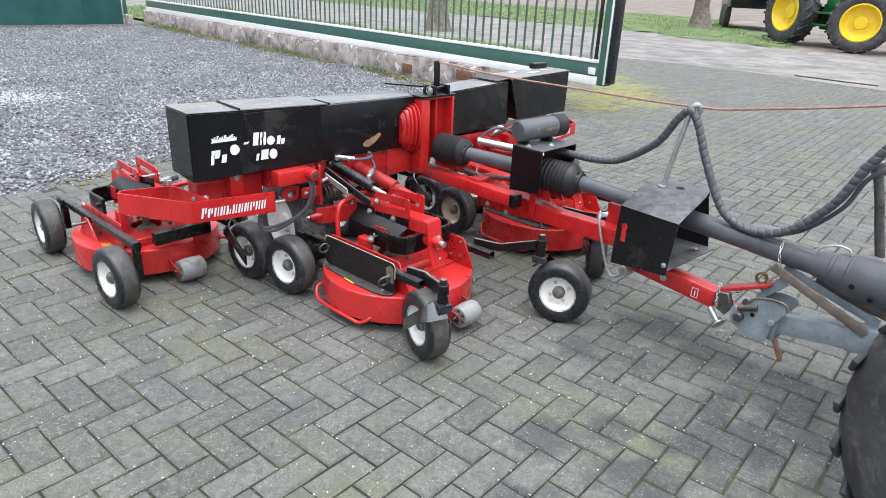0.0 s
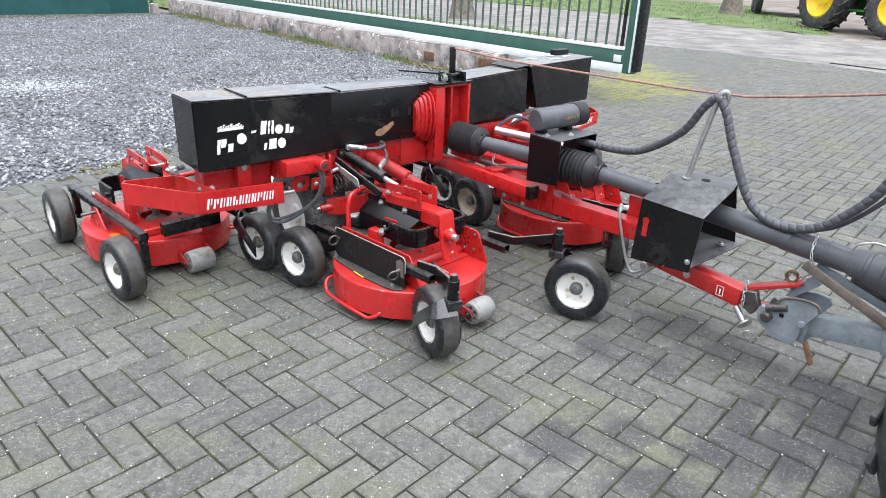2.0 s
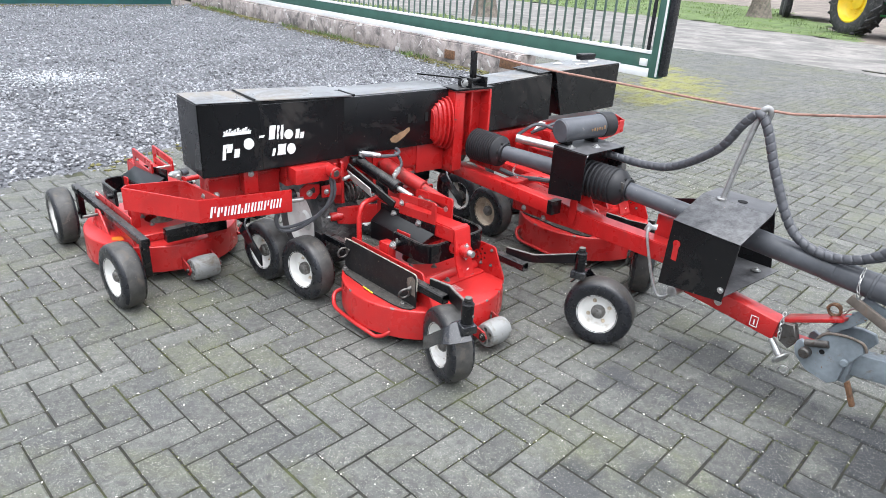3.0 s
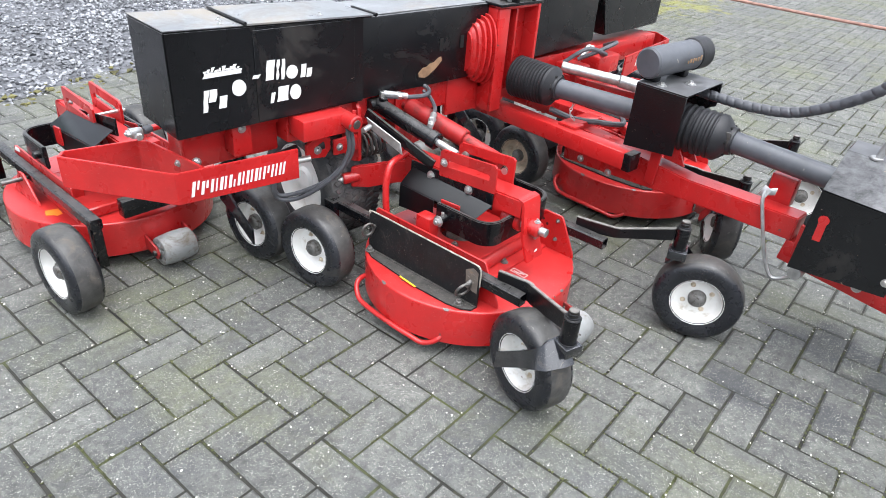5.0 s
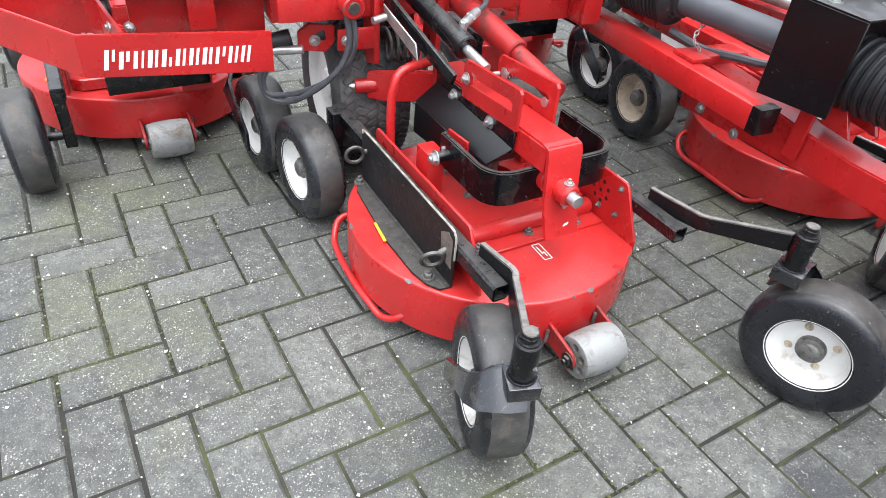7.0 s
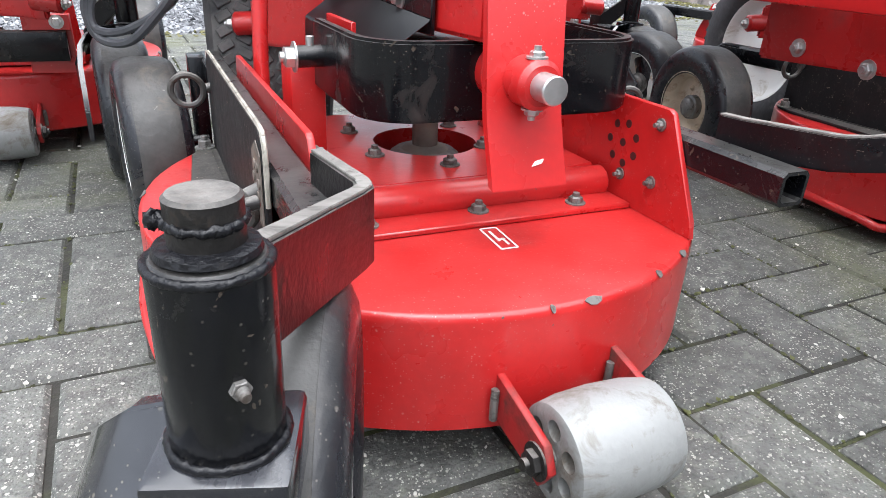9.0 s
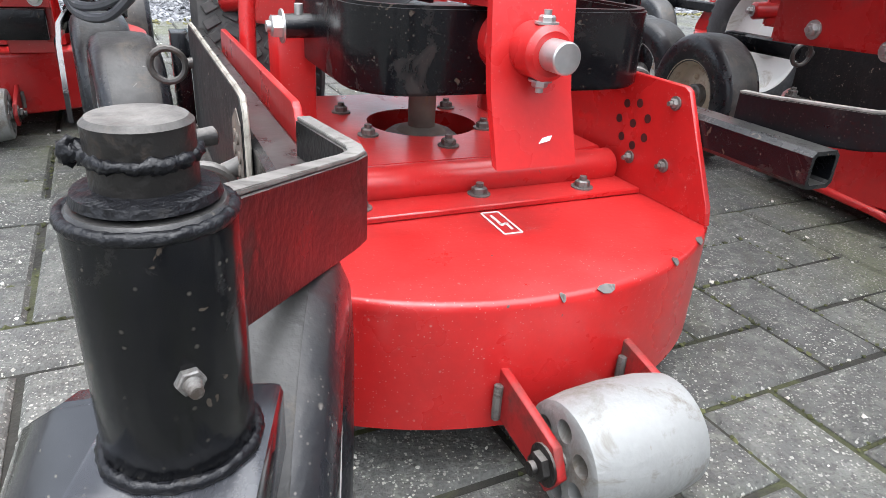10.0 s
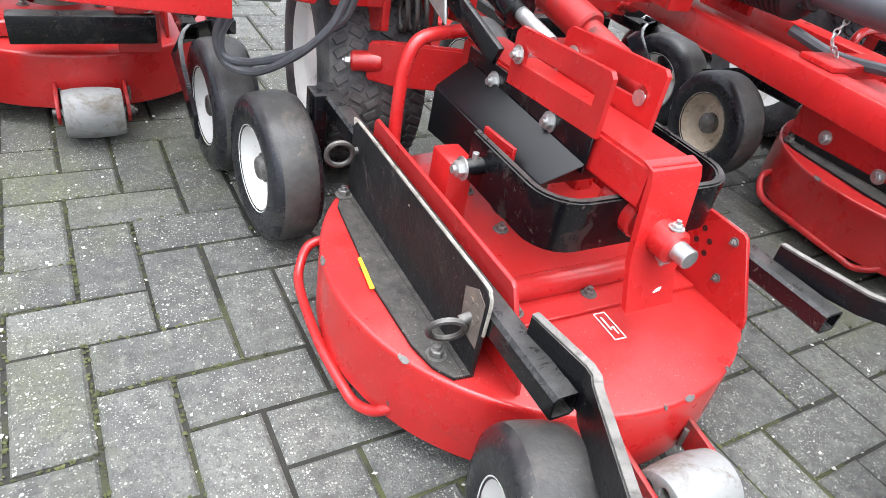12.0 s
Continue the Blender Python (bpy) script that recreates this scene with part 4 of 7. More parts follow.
def label_mark(bm, c, w, h, rot, z):
    """A small outlined label with a bar in it."""
    m = pose(c[0], c[1], z, 0, 0, rot)
    for a in ((0, h / 2, w, 0.0018), (0, -h / 2, w, 0.0018), (-w / 2, 0, 0.0018, h), (w / 2, 0, 0.0018, h), (0.001, -0.004, w * 0.5, 0.0025), (-w * 0.12, 0.006, w * 0.14, h * 0.5), (w * 0.18, -0.010, w * 0.12, h * 0.3)):
        box(bm, (a[0], a[1], 0), (a[2], a[3], 0.0008), 0, m)


def deck(name_pose, label, irons=(-1, 1), left=True, gx=0.0):
    d = thing("mower_deck", name_pose, label, "mower deck", "mower decks")
    p = shape("pan", RED, d, pan, "round red deck pan with chipped rim")
    shape("bearing_plate", RED, d, bearing_plate)
    shape("deck_bolt", DBOLT, d, lambda bm: [bolt(bm, (x, y, z), (0, 0, 1), 0.009, 0.008) for x, y, z in ((0.020, -0.132, 0.182), (0.151, -0.143, 0.182), (-0.12, -0.137, 0.182), (-0.06, 0.02, 0.213), (0.10, 0.02, 0.213), (-0.06, 0.14, 0.213), (0.10, 0.14, 0.213), (0.02, -0.045, 0.213))])
    shape("spindle", BROWN, d, lambda bm: (rod(bm, (0.032, 0.07, 0.176), (0.032, 0.07, 0.335), 0.0185, seg=24), lathe(bm, [(0, 0), (0, 0.036), (0.010, 0.036), (0.017, 0.028), (0.022, 0.0)], 28, pose(0.032, 0.07, 0.19, 0, -90, 0))))
    shape("spindle_hub", PIN, d, lambda bm: lathe(bm, [(0, 0.05), (0.018, 0.05), (0.024, 0.042), (0.024, 0)], 28, pose(0.032, 0.07, 0.178, 0, -90, 0)))
    # flat disc on the well floor, its dark colour stands for shade
    shape("hub_well", HOLE, d, lambda bm: lathe(bm, [(0, 0), (0, 0.0735), (0.0025, 0.0735), (0.0025, 0)], 32, pose(0.032, 0.07, 0.1755, 0, -90, 0)), "dark red disc painting the shade in the spindle well")
    shape("side_plate", RED, d, lambda bm: side_plate(bm, 1))
    shape("side_plate", RED, d, lambda bm: side_plate(bm, -1))
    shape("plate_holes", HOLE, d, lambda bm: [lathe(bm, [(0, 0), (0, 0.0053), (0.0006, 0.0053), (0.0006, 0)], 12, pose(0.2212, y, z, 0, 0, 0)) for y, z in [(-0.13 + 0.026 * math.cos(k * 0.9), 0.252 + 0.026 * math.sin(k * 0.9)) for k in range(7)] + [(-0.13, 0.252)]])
    shape("plate_bolt", DBOLT, d, lambda bm: [bolt(bm, (0.015 + s * 0.2065, y, z), (-s, 0, 0), 0.0054, 0.005) for s in (1, -1) for y, z in ((-0.193, 0.29), (-0.193, 0.219), (-0.135, 0.212))])
    for s in (-1, 1):
        shape("caster_tube", BLACK, d, lambda bm: tube(bm, 0.015 + s * 0.2325, -0.362, 0.46))
        if s not in irons:
            continue
        a = shape("angle_iron", WORN, d, lambda bm: angle_iron(bm, s), "scratched black angle iron with worn bright edge")
        shape("clevis_ring", STEEL, a, lambda bm: (ring(bm, (0.015 + s * 0.288, 0.212, 0.268), (0.15, 1, 0.1), 0.022, 0.0045), rod(bm, (0.015 + s * 0.245, 0.214, 0.272), (0.015 + s * 0.268, 0.213, 0.269), 0.007), ring(bm, (0.015 + s * 0.284, -0.188, 0.236), (0.3, 1, 0.35), 0.0235, 0.0045), rod(bm, (0.015 + s * 0.245, -0.196, 0.262), (0.015 + s * 0.270, -0.192, 0.250), 0.008)))
        shape("flange_bolt", DBOLT, a, lambda bm: (bolt(bm, (0.015 + s * 0.285, -0.178, 0.1815), (0, 0, 1), 0.010, 0.011), bolt(bm, (0.015 + s * 0.272, 0.220, 0.1815), (0, 0, 1), 0.010, 0.011), rod(bm, (0.015 + s * 0.285, -0.178, 0.19), (0.015 + s * 0.285, -0.178, 0.2), 0.005), rod(bm, (0.015 + s * 0.272, 0.220, 0.19), (0.015 + s * 0.272, 0.220, 0.2), 0.005)))
        shape("rust_pad", BROWN, a, lambda bm: (sheet(bm, [(0.015 + s * 0.2575, -0.178, 0.23), (0.015 + s * 0.2575, -0.172, 0.29), (0.015 + s * 0.2575, -0.20, 0.306), (0.015 + s * 0.2575, -0.219, 0.296), (0.015 + s * 0.2575, -0.22, 0.225)], (0.001 * s, 0, 0)), [lathe(bm, [(0, 0), (0, 0.005), (0.0015, 0.005), (0.0015, 0)], 10, pose(0.015 + s * 0.2585, -0.197 + 0.013 * math.cos(k * 1.05), 0.268 + 0.016 * math.sin(k * 1.05), 0, 0, 0 if s > 0 else 180)) for k in range(6)]))
        shape("worn_edge", BRIGHT, a, lambda bm: sweep(bm, [(0.015 + s * 0.254, 0.2395, 0.295), (0.015 + s * 0.254, 0.238, 0.308), (0.015 + s * 0.254, 0.224, 0.3185), (0.015 + s * 0.254, 0.05, 0.3186), (0.015 + s * 0.254, -0.1, 0.3184), (0.015 + s * 0.254, -0.205, 0.3182), (0.015 + s * 0.254, -0.218, 0.313), (0.015 + s * 0.254, -0.2245, 0.30), (0.015 + s * 0.254, -0.2245, 0.25)], 0.0026, 6, 3), "bright worn edge")
    shape("edge_scuff", DBOLT, p, lambda bm: [sheet(bm, [(r * math.cos(a + u), r * math.sin(a + u), z) for u, r, z in ((-w, 0.3510, 0.1748), (-w * 0.5, 0.3480, 0.1756), (w * 0.2, 0.3470, 0.1757), (w, 0.3505, 0.1750), (w * 0.8, 0.3532, 0.1715), (w * 0.3, 0.3536, 0.1690), (-w * 0.4, 0.3534, 0.1705))], (0.0008 * math.cos(a), 0.0008 * math.sin(a), 0.0006)) for a, w in ((radians(-84.6), 0.030), (radians(-68), 0.013), (radians(-92), 0.008), (radians(-57), 0.022), (radians(-40), 0.010), (radians(-152), 0.030), (radians(170), 0.035))])
    shape("front_label", DECAL, d, lambda bm: label_mark(bm, (0.013, -0.198), 0.020, 0.056, -2, 0.1758), "small white outlined label")
    shape("plate_sticker", DECAL, d, lambda bm: sheet(bm, [(0.2295, -0.196, 0.309), (0.2295, -0.160, 0.309), (0.2295, -0.160, 0.296), (0.2295, -0.205, 0.29)], (0.001, 0, 0)), "small white sticker")
    if left:
        shape("warning_strip", YELLOW, d, lambda bm: sheet(bm, [(-0.291, 0.045, 0.1818), (-0.297, 0.043, 0.1818), (-0.305, -0.03, 0.1818), (-0.298, -0.03, 0.1818)], (0, 0, 0.0012)), "small yellow warning strip")
    # foot guard
    shape("foot_guard", RED, d, lambda bm: sweep(bm, [(x + gx, y, z) for x, y, z in [(-0.285, 0.212, 0.098), (-0.328, 0.212, 0.092), (-0.350, 0.195, 0.070), (-0.366, 0.15, 0.052), (-0.374, 0.02, 0.048), (-0.366, -0.07, 0.040), (-0.358, -0.105, 0.034), (-0.345, -0.135, 0.045), (-0.330, -0.152, 0.062), (-0.300, -0.158, 0.079)]], 0.0085, 10, 5))
    shape("guard_bolt", DBOLT, d, lambda bm: bolt(bm, (-0.296 + gx, -0.1585, 0.0795), (0.55, -0.8, 0.2), 0.0075, 0.005))
    roller(d, -0.048, 0.062, -0.425, 0.074, 0.052)
    # yoke with its pins
    yk = [(-0.122, 0.055)] + arc(-0.067, -0.100, 0.055, 180, 270, 6) + arc(0.155, -0.095, 0.06, 270, 360, 6) + [(0.215, 0.055)]
    y = shape("yoke", BLACK, d, lambda bm: ribbon(bm, yk, 0.300, 0.382, 0.014, 0.003), "thick black U-shaped yoke")
    shape("yoke_pin", BLACK, y, lambda bm: (rod(bm, (-0.122, 0.015, 0.343), (-0.160, 0.015, 0.342), 0.013), rod(bm, (0.21, 0.01, 0.343), (0.24, 0.01, 0.342), 0.013)))
    shape("yoke_bolt", ZINC, y, lambda bm: (bolt(bm, (-0.160, 0.015, 0.342), (-1, 0, 0), 0.0125, 0.012), rod(bm, (-0.142, 0.015, 0.354), (-0.142, 0.015, 0.366), 0.005)))
    shape("gearbox", BLACK, d, lambda bm: (span(bm, -0.05, 0.12, 0.0, 0.16, 0.300, 0.360, 0.012), rod(bm, (0.032, 0.07, 0.30), (0.032, 0.07, 0.335), 0.045)))
    shape("gear_grip", RED, d, lambda bm: sheet(bm, [(-0.112, 0.052, 0.36), (-0.112, 0.052, 0.388), (-0.100, -0.015, 0.384), (-0.100, -0.015, 0.36)], (0.006, 0, 0), 0.001))
    # belt cover
    shape("shaft_cover", GLOSSB, d, lambda bm: (sheet(bm, [(-0.094, 0.25, 0.362), (-0.082, -0.066, 0.350), (-0.036, -0.092, 0.392), (-0.036, 0.25, 0.404)], (0.002, 0, 0.004), 0.0008), sheet(bm, [(-0.094, 0.25, 0.362), (-0.090, 0.10, 0.357), (-0.092, 0.10, 0.29), (-0.096, 0.25, 0.28)], (0.003, 0, 0), 0.0008)), "folded black sheet cover")
    # lifting arm and hanger
    def arm(bm):
        t = bmesh.new()
        pts = [(-0.198, 0.385, 0.447), (0.30, 0.370, 0.432)]
        vs = [[t.verts.new((x, yy, z)) for x in (-0.024, 0.062) for z in (lo, hi)] for yy, lo, hi in pts]
        a, b = vs
        for f in ((a[0], a[1], b[1], b[0]), (a[2], b[2], b[3], a[3]), (a[1], a[3], b[3], b[1]), (a[0], b[0], b[2], a[2]), (a[0], a[2], a[3], a[1]), (b[0], b[1], b[3], b[2])):
            t.faces.new(f)
        bmesh.ops.recalc_face_normals(t, faces=t.faces)
        bmesh.ops.bevel(t, geom=list(t.edges), offset=0.005, segments=2, affect="EDGES")
        add(bm, t)
    la = shape("lift_arm", RED, d, arm)
    shape("arm_liner", BLACK, la, lambda bm: sheet(bm, [(-0.0275, -0.09, 0.378), (-0.0275, 0.26, 0.372), (-0.0275, 0.26, 0.430), (-0.0275, -0.09, 0.436)], (-0.005, 0, 0), 0.001))
    shape("liner_bolt", ZINC, la, lambda bm: (bolt(bm, (-0.0325, 0.006, 0.412), (-1, 0, 0), 0.011, 0.009), bolt(bm, (-0.0325, 0.167, 0.406), (-1, 0, 0), 0.011, 0.009)))
    for x, s in ((-0.026, -1), (0.060, 1)):
        shape("slotted_ear", RED, la, lambda bm: slotted(bm, x, s))
    shape("ear_bolt", ZINC, la, lambda bm: (bolt(bm, (-0.038, 0.110, 0.473), (-1, 0, 0), 0.010, 0.008), bolt(bm, (0.056, 0.100, 0.475), (1, 0, 0), 0.010, 0.008), bolt(bm, (0.056, -0.06, 0.475), (1, 0, 0), 0.008, 0.006), rod(bm, (-0.03, 0.110, 0.473), (0.05, 0.110, 0.473), 0.006)))
    def hanger(bm):
        t = bmesh.new()
        prof = [(-0.188, 0.447), (-0.198, 0.444), (-0.204, 0.43), (-0.216, 0.33), (-0.220, 0.312), (-0.243, 0.249)]
        L = [t.verts.new((-0.024, a, z)) for a, z in prof]
        R = [t.verts.new((0.062, a, z)) for a, z in prof]
        for k in range(len(prof) - 1):
            t.faces.new((L[k], R[k], R[k + 1], L[k + 1]))
        r = bmesh.ops.extrude_face_region(t, geom=list(t.faces))
        for v in r["geom"]:
            if isinstance(v, bmesh.types.BMVert):
                v.co += V(0, 0.010, 0.002)
        bmesh.ops.recalc_face_normals(t, faces=t.faces)
        add(bm, t)
    hg = shape("hanger", RED, d, hanger)
    shape("hanger_boss", RED, hg, lambda bm: rod(bm, (0.018, -0.200, 0.352), (0.018, -0.247, 0.352), 0.0245, seg=32, bev=0.005))
    shape("hanger_pin", ZINC, hg, lambda bm: (rod(bm, (0.018, -0.13, 0.352), (0.018, -0.270, 0.352), 0.0140, seg=32, bev=0.0012), bolt(bm, (0.018, -0.232, 0.3755), (0, 0, 1), 0.0075, 0.006), bolt(bm, (0.018, -0.232, 0.3285), (0, 0, -1), 0.0075, 0.006)))
    shape("pivot_sleeve", RED, d, lambda bm: rod(bm, (0.018, -0.11, 0.352), (0.018, -0.18, 0.352), 0.03, seg=24))
    shape("paint_chip", DECAL, hg, lambda bm: sheet(bm, [(0.022, -0.2362, 0.2700), (0.033, -0.2362, 0.2725), (0.036, -0.2345, 0.2765), (0.026, -0.2347, 0.2745)], (0, -0.0012, 0)))
    # posts under the arm
    shape("support_leg", RED, d, lambda bm: (span(bm, -0.16, -0.115, 0.05, 0.11, 0.175, 0.33, 0.004), span(bm, 0.15, 0.19, 0.1, 0.14, 0.175, 0.33, 0.004)))
    # handle rod
    shape("grab_rod", RED, d, lambda bm: sweep(bm, [(-0.172, 0.20, 0.17), (-0.166, 0.235, 0.26), (-0.160, 0.250, 0.365), (-0.153, 0.252, 0.410), (-0.140, 0.256, 0.436), (-0.115, 0.262, 0.447), (-0.07, 0.270, 0.450), (-0.02, 0.28, 0.452)], 0.0115, 12, 5))
    # lower link
    shape("link_arm", RED, d, lambda bm: ribbon(bm, [(-0.142, 0.440, 0.298, 0.372), (-0.12, 0.425, 0.297, 0.378), (-0.10, 0.40, 0.298, 0.384), (0.0, 0.36, 0.30, 0.386), (0.05, 0.33, 0.30, 0.386), (0.06, 0.28, 0.30, 0.38)], 0.30, 0.37, 0.016, 0.004), "red cast link arm")
    shape("link_boss", RED, d, lambda bm: rod(bm, (-0.172, 0.452, 0.330), (-0.115, 0.43, 0.335), 0.020, seg=20, bev=0.004))
    shape("link_bolt", ZINC, d, lambda bm: bolt(bm, (-0.173, 0.4525, 0.330), (-1, 0.35, 0), 0.009, 0.009))
    return d


deck_a = deck(pose(-0.70, -0.455, 0, 0, 0, 5.3), "red rotary mower deck with black caster arms on pavers", (-1,), True, 0.014)


shape("clevis_ear", RED, deck_a, lambda bm: sheet(bm, [(0.318, 0.105, 0.176), (0.318, 0.105, 0.292), (0.318, 0.092, 0.302), (0.318, 0.045, 0.296), (0.318, 0.035, 0.284), (0.318, 0.035, 0.176)], (0.007, 0, 0), 0.001))
shape("clevis_ring", STEEL, deck_a, lambda bm: ring(bm, (0.355, 0.035, 0.262), (0.4, 1, 0.1), 0.021, 0.0045))
shape("clevis_ring", STEEL, deck_a, lambda bm: rod(bm, (0.31, 0.055, 0.275), (0.338, 0.042, 0.268), 0.007))


def arm_bar(parent, pts, z0, z1):
    shape("worn_top", GREYTOP, parent, lambda bm: ribbon(bm, [(p[0], p[1], p[3] - 0.0015, p[3] + 0.0006) for p in pts], 0, 0, 0.0104, 0.0004), "worn grey top edge")
    return shape("caster_arm", BAR, parent, lambda bm: ribbon(bm, pts, z0, z1, 0.0135, 0.002), "bent black flat bar with worn edge")


arm_bar(deck_a, [(-0.203, -0.262, 0.252, 0.312), (-0.193, -0.355, 0.256, 0.316), (-0.196, -0.370, 0.257, 0.317), (-0.206, -0.384, 0.259, 0.319), (-0.300, -0.546, 0.312, 0.362)], 0, 0)
arm_bar(deck_a, [(0.266, -0.238, 0.269, 0.312), (0.2685, -0.268, 0.271, 0.313), (0.276, -0.375, 0.286, 0.322), (0.281, -0.395, 0.291, 0.326), (0.322, -0.550, 0.335, 0.377)], 0, 0)
caster(deck_a, (-0.312, -0.565), (-0.277, -0.447), 161)
caster(deck_a, (0.332, -0.570), (0.388, -0.656), 199, -1, 0.305)
for s, cx, az in ((-1, -0.326, 185), (1, 0.352, -8)):
    shape("wheel_leg", BLACK, deck_a, lambda bm: (span(bm, 0.015 + s * 0.246, 0.015 + s * 0.272, 0.40, 0.45, 0.11, 0.284, 0.003), rod(bm, (0.015 + s * 0.25, 0.405, 0.142), (cx + 0.01 * s, 0.405, 0.142), 0.012)))
    small_wheel(deck_a, (cx, 0.405, 0.142), az)

deck_b = deck(pose(0.505, -0.33, 0, 0, 0, 5.3), "red rotary mower deck beside the tow bar on pavers", (-1,), False, 0.022)
arm_bar(deck_b, [(-0.196, -0.262, 0.262, 0.306), (-0.198, -0.36, 0.267, 0.310), (-0.215, -0.39, 0.271, 0.314), (-0.345, -0.578, 0.335, 0.377)], 0, 0)
arm_bar(deck_b, [(0.264, -0.18, 0.266, 0.309), (0.266, -0.245, 0.268, 0.311), (0.269, -0.268, 0.270, 0.312), (0.262, -0.395, 0.295, 0.330), (0.256, -0.565, 0.335, 0.377)], 0, 0)
caster(deck_b, (-0.356, -0.590), (-0.2445, -0.525), 120, 1, 0.305)
caster(deck_b, (0.254, -0.584), (0.310, -0.670), 199, -1, 0.305)
for cx, cy, az in ((-0.318, 0.41, 174), (-0.208, 0.80, 176), (0.352, 0.405, -8)):
    if cx < 0:
        shape("wheel_leg", BLACK, deck_b, lambda bm: rod(bm, (-0.21, cy, 0.142), (cx, cy, 0.142), 0.012))
        shape("wheel_leg", BLACK, deck_b, lambda bm: sheet(bm, [(-0.235, 0.40, 0.284), (-0.235, 0.45, 0.284), (-0.235, cy + 0.02, 0.12), (-0.235, cy - 0.02, 0.12)], (0.018, 0, 0), 0.001))
    else:
        shape("wheel_leg", BLACK, deck_b, lambda bm: (span(bm, 0.261, 0.287, 0.40, 0.45, 0.11, 0.284, 0.003), rod(bm, (0.265, 0.405, 0.142), (cx, 0.405, 0.142), 0.012)))
    small_wheel(deck_b, (cx, cy, 0.142), az, rim=OLDRIM)

deck_c = deck(pose(-1.44, 0.73, 0, 0, 0, 185.3), "red rear mower deck with straight black wheel tube", ())
for s, yy, cx, az in ((1, 0.441, 0.352, 3), (1, -0.417, 0.34, -4), (-1, -0.40, -0.32, 184)):
    shape("wheel_leg", BLACK, deck_c, lambda bm: (span(bm, 0.015 + s * 0.22, 0.015 + s * 0.25, yy - 0.02, yy + 0.02, 0.11, 0.282, 0.003), rod(bm, (0.015 + s * 0.235, yy, 0.142), (cx, yy, 0.142), 0.012)))
    small_wheel(deck_c, (cx, yy, 0.142), az)
caster(deck_c, (-0.285, 0.44), (-0.262, 0.565), 4)
arm_bar(deck_c, [(-0.205, 0.36, 0.25, 0.31), (-0.21, 0.40, 0.25, 0.31), (-0.27, 0.425, 0.315, 0.362)], 0, 0)
shape("tube_end", BLACK, deck_c, lambda bm: tube(bm, 0.015 + 0.2365, -0.45, -0.36))
roller(deck_c, -0.07, 0.05, 0.415, 0.066, 0.056)
shape("edge_plate", BLACK, deck_c, lambda bm: span(bm, -0.16, 0.125, 0.33, 0.372, 0.205, 0.266, 0.003), "black flat plate")
shape("edge_bracket", RED, deck_c, lambda bm: sheet(bm, [(-0.08, 0.345, 0.176), (-0.08, 0.325, 0.176), (-0.08, 0.325, 0.30), (-0.08, 0.36, 0.30), (-0.08, 0.36, 0.268), (-0.08, 0.345, 0.266)], (-0.09, 0, 0), 0.001))
shape("bracket_bolt", ZINC, deck_c, lambda bm: bolt(bm, (-0.145, 0.361, 0.285), (0, 1, 0), 0.010, 0.008))
shape("orange_label", ORANGE, deck_c, lambda bm: sheet(bm, [(0.235, 0.105, 0.1755), (0.275, 0.095, 0.1755), (0.285, 0.13, 0.1755), (0.262, 0.145, 0.1755), (0.258, 0.155, 0.1755), (0.238, 0.15, 0.1755)], (0, 0, 0.001)), "orange warning sticker")
shape("shaft_cover", GLOSSB, deck_c, lambda bm: sheet(bm, [(0.135, 0.26, 0.425), (0.135, -0.085, 0.400), (0.064, -0.09, 0.438), (0.064, 0.26, 0.465)], (-0.002, 0, 0.004), 0.0008), "folded black sheet cover")
shape("shaft_cover", GLOSSB, deck_c, lambda bm: sheet(bm, [(0.138, 0.26, 0.425), (0.138, -0.08, 0.400), (0.141, -0.06, 0.345), (0.141, 0.26, 0.33)], (-0.003, 0, 0), 0.0008))
shape("arm_liner", BLACK, deck_c, lambda bm: sheet(bm, [(0.0465, -0.13, 0.382), (0.0465, 0.26, 0.445), (0.0465, 0.26, 0.505), (0.0465, -0.13, 0.440)], (0.006, 0, 0), 0.001))
shape("liner_bolt", ZINC, deck_c, lambda bm: bolt(bm, (0.0527, -0.03, 0.425), (1, 0, 0), 0.010, 0.008))
shape("gear_grip", RED, deck_c, lambda bm: sheet(bm, [(0.142, 0.03, 0.36), (0.142, 0.03, 0.425), (0.142, -0.02, 0.42), (0.142, -0.02, 0.355)], (0.006, 0, 0), 0.001))
shape("gusset", RED, deck_c, lambda bm: sheet(bm, [(0.268, 0.055, 0.176), (0.272, -0.02, 0.274), (0.273, -0.055, 0.274), (0.275, -0.14, 0.176)], (0.008, 0, 0), 0.001))
shape("gusset_pin", STEEL, deck_c, lambda bm: rod(bm, (0.25, -0.035, 0.252), (0.345, -0.04, 0.250), 0.007))
deck_d = copy_thing(deck_c, pose(1.205, 0.86, 0, 0, 0, 185.3))
tagged(deck_d, "red rear mower deck at the far wing", "mower deck", "mower decks")
deck_e = copy_thing(deck_c, pose(-0.12, 0.88, 0, 0, 0, 185.3))
tagged(deck_e, "red rear mower deck behind the beam centre", "mower deck", "mower decks")


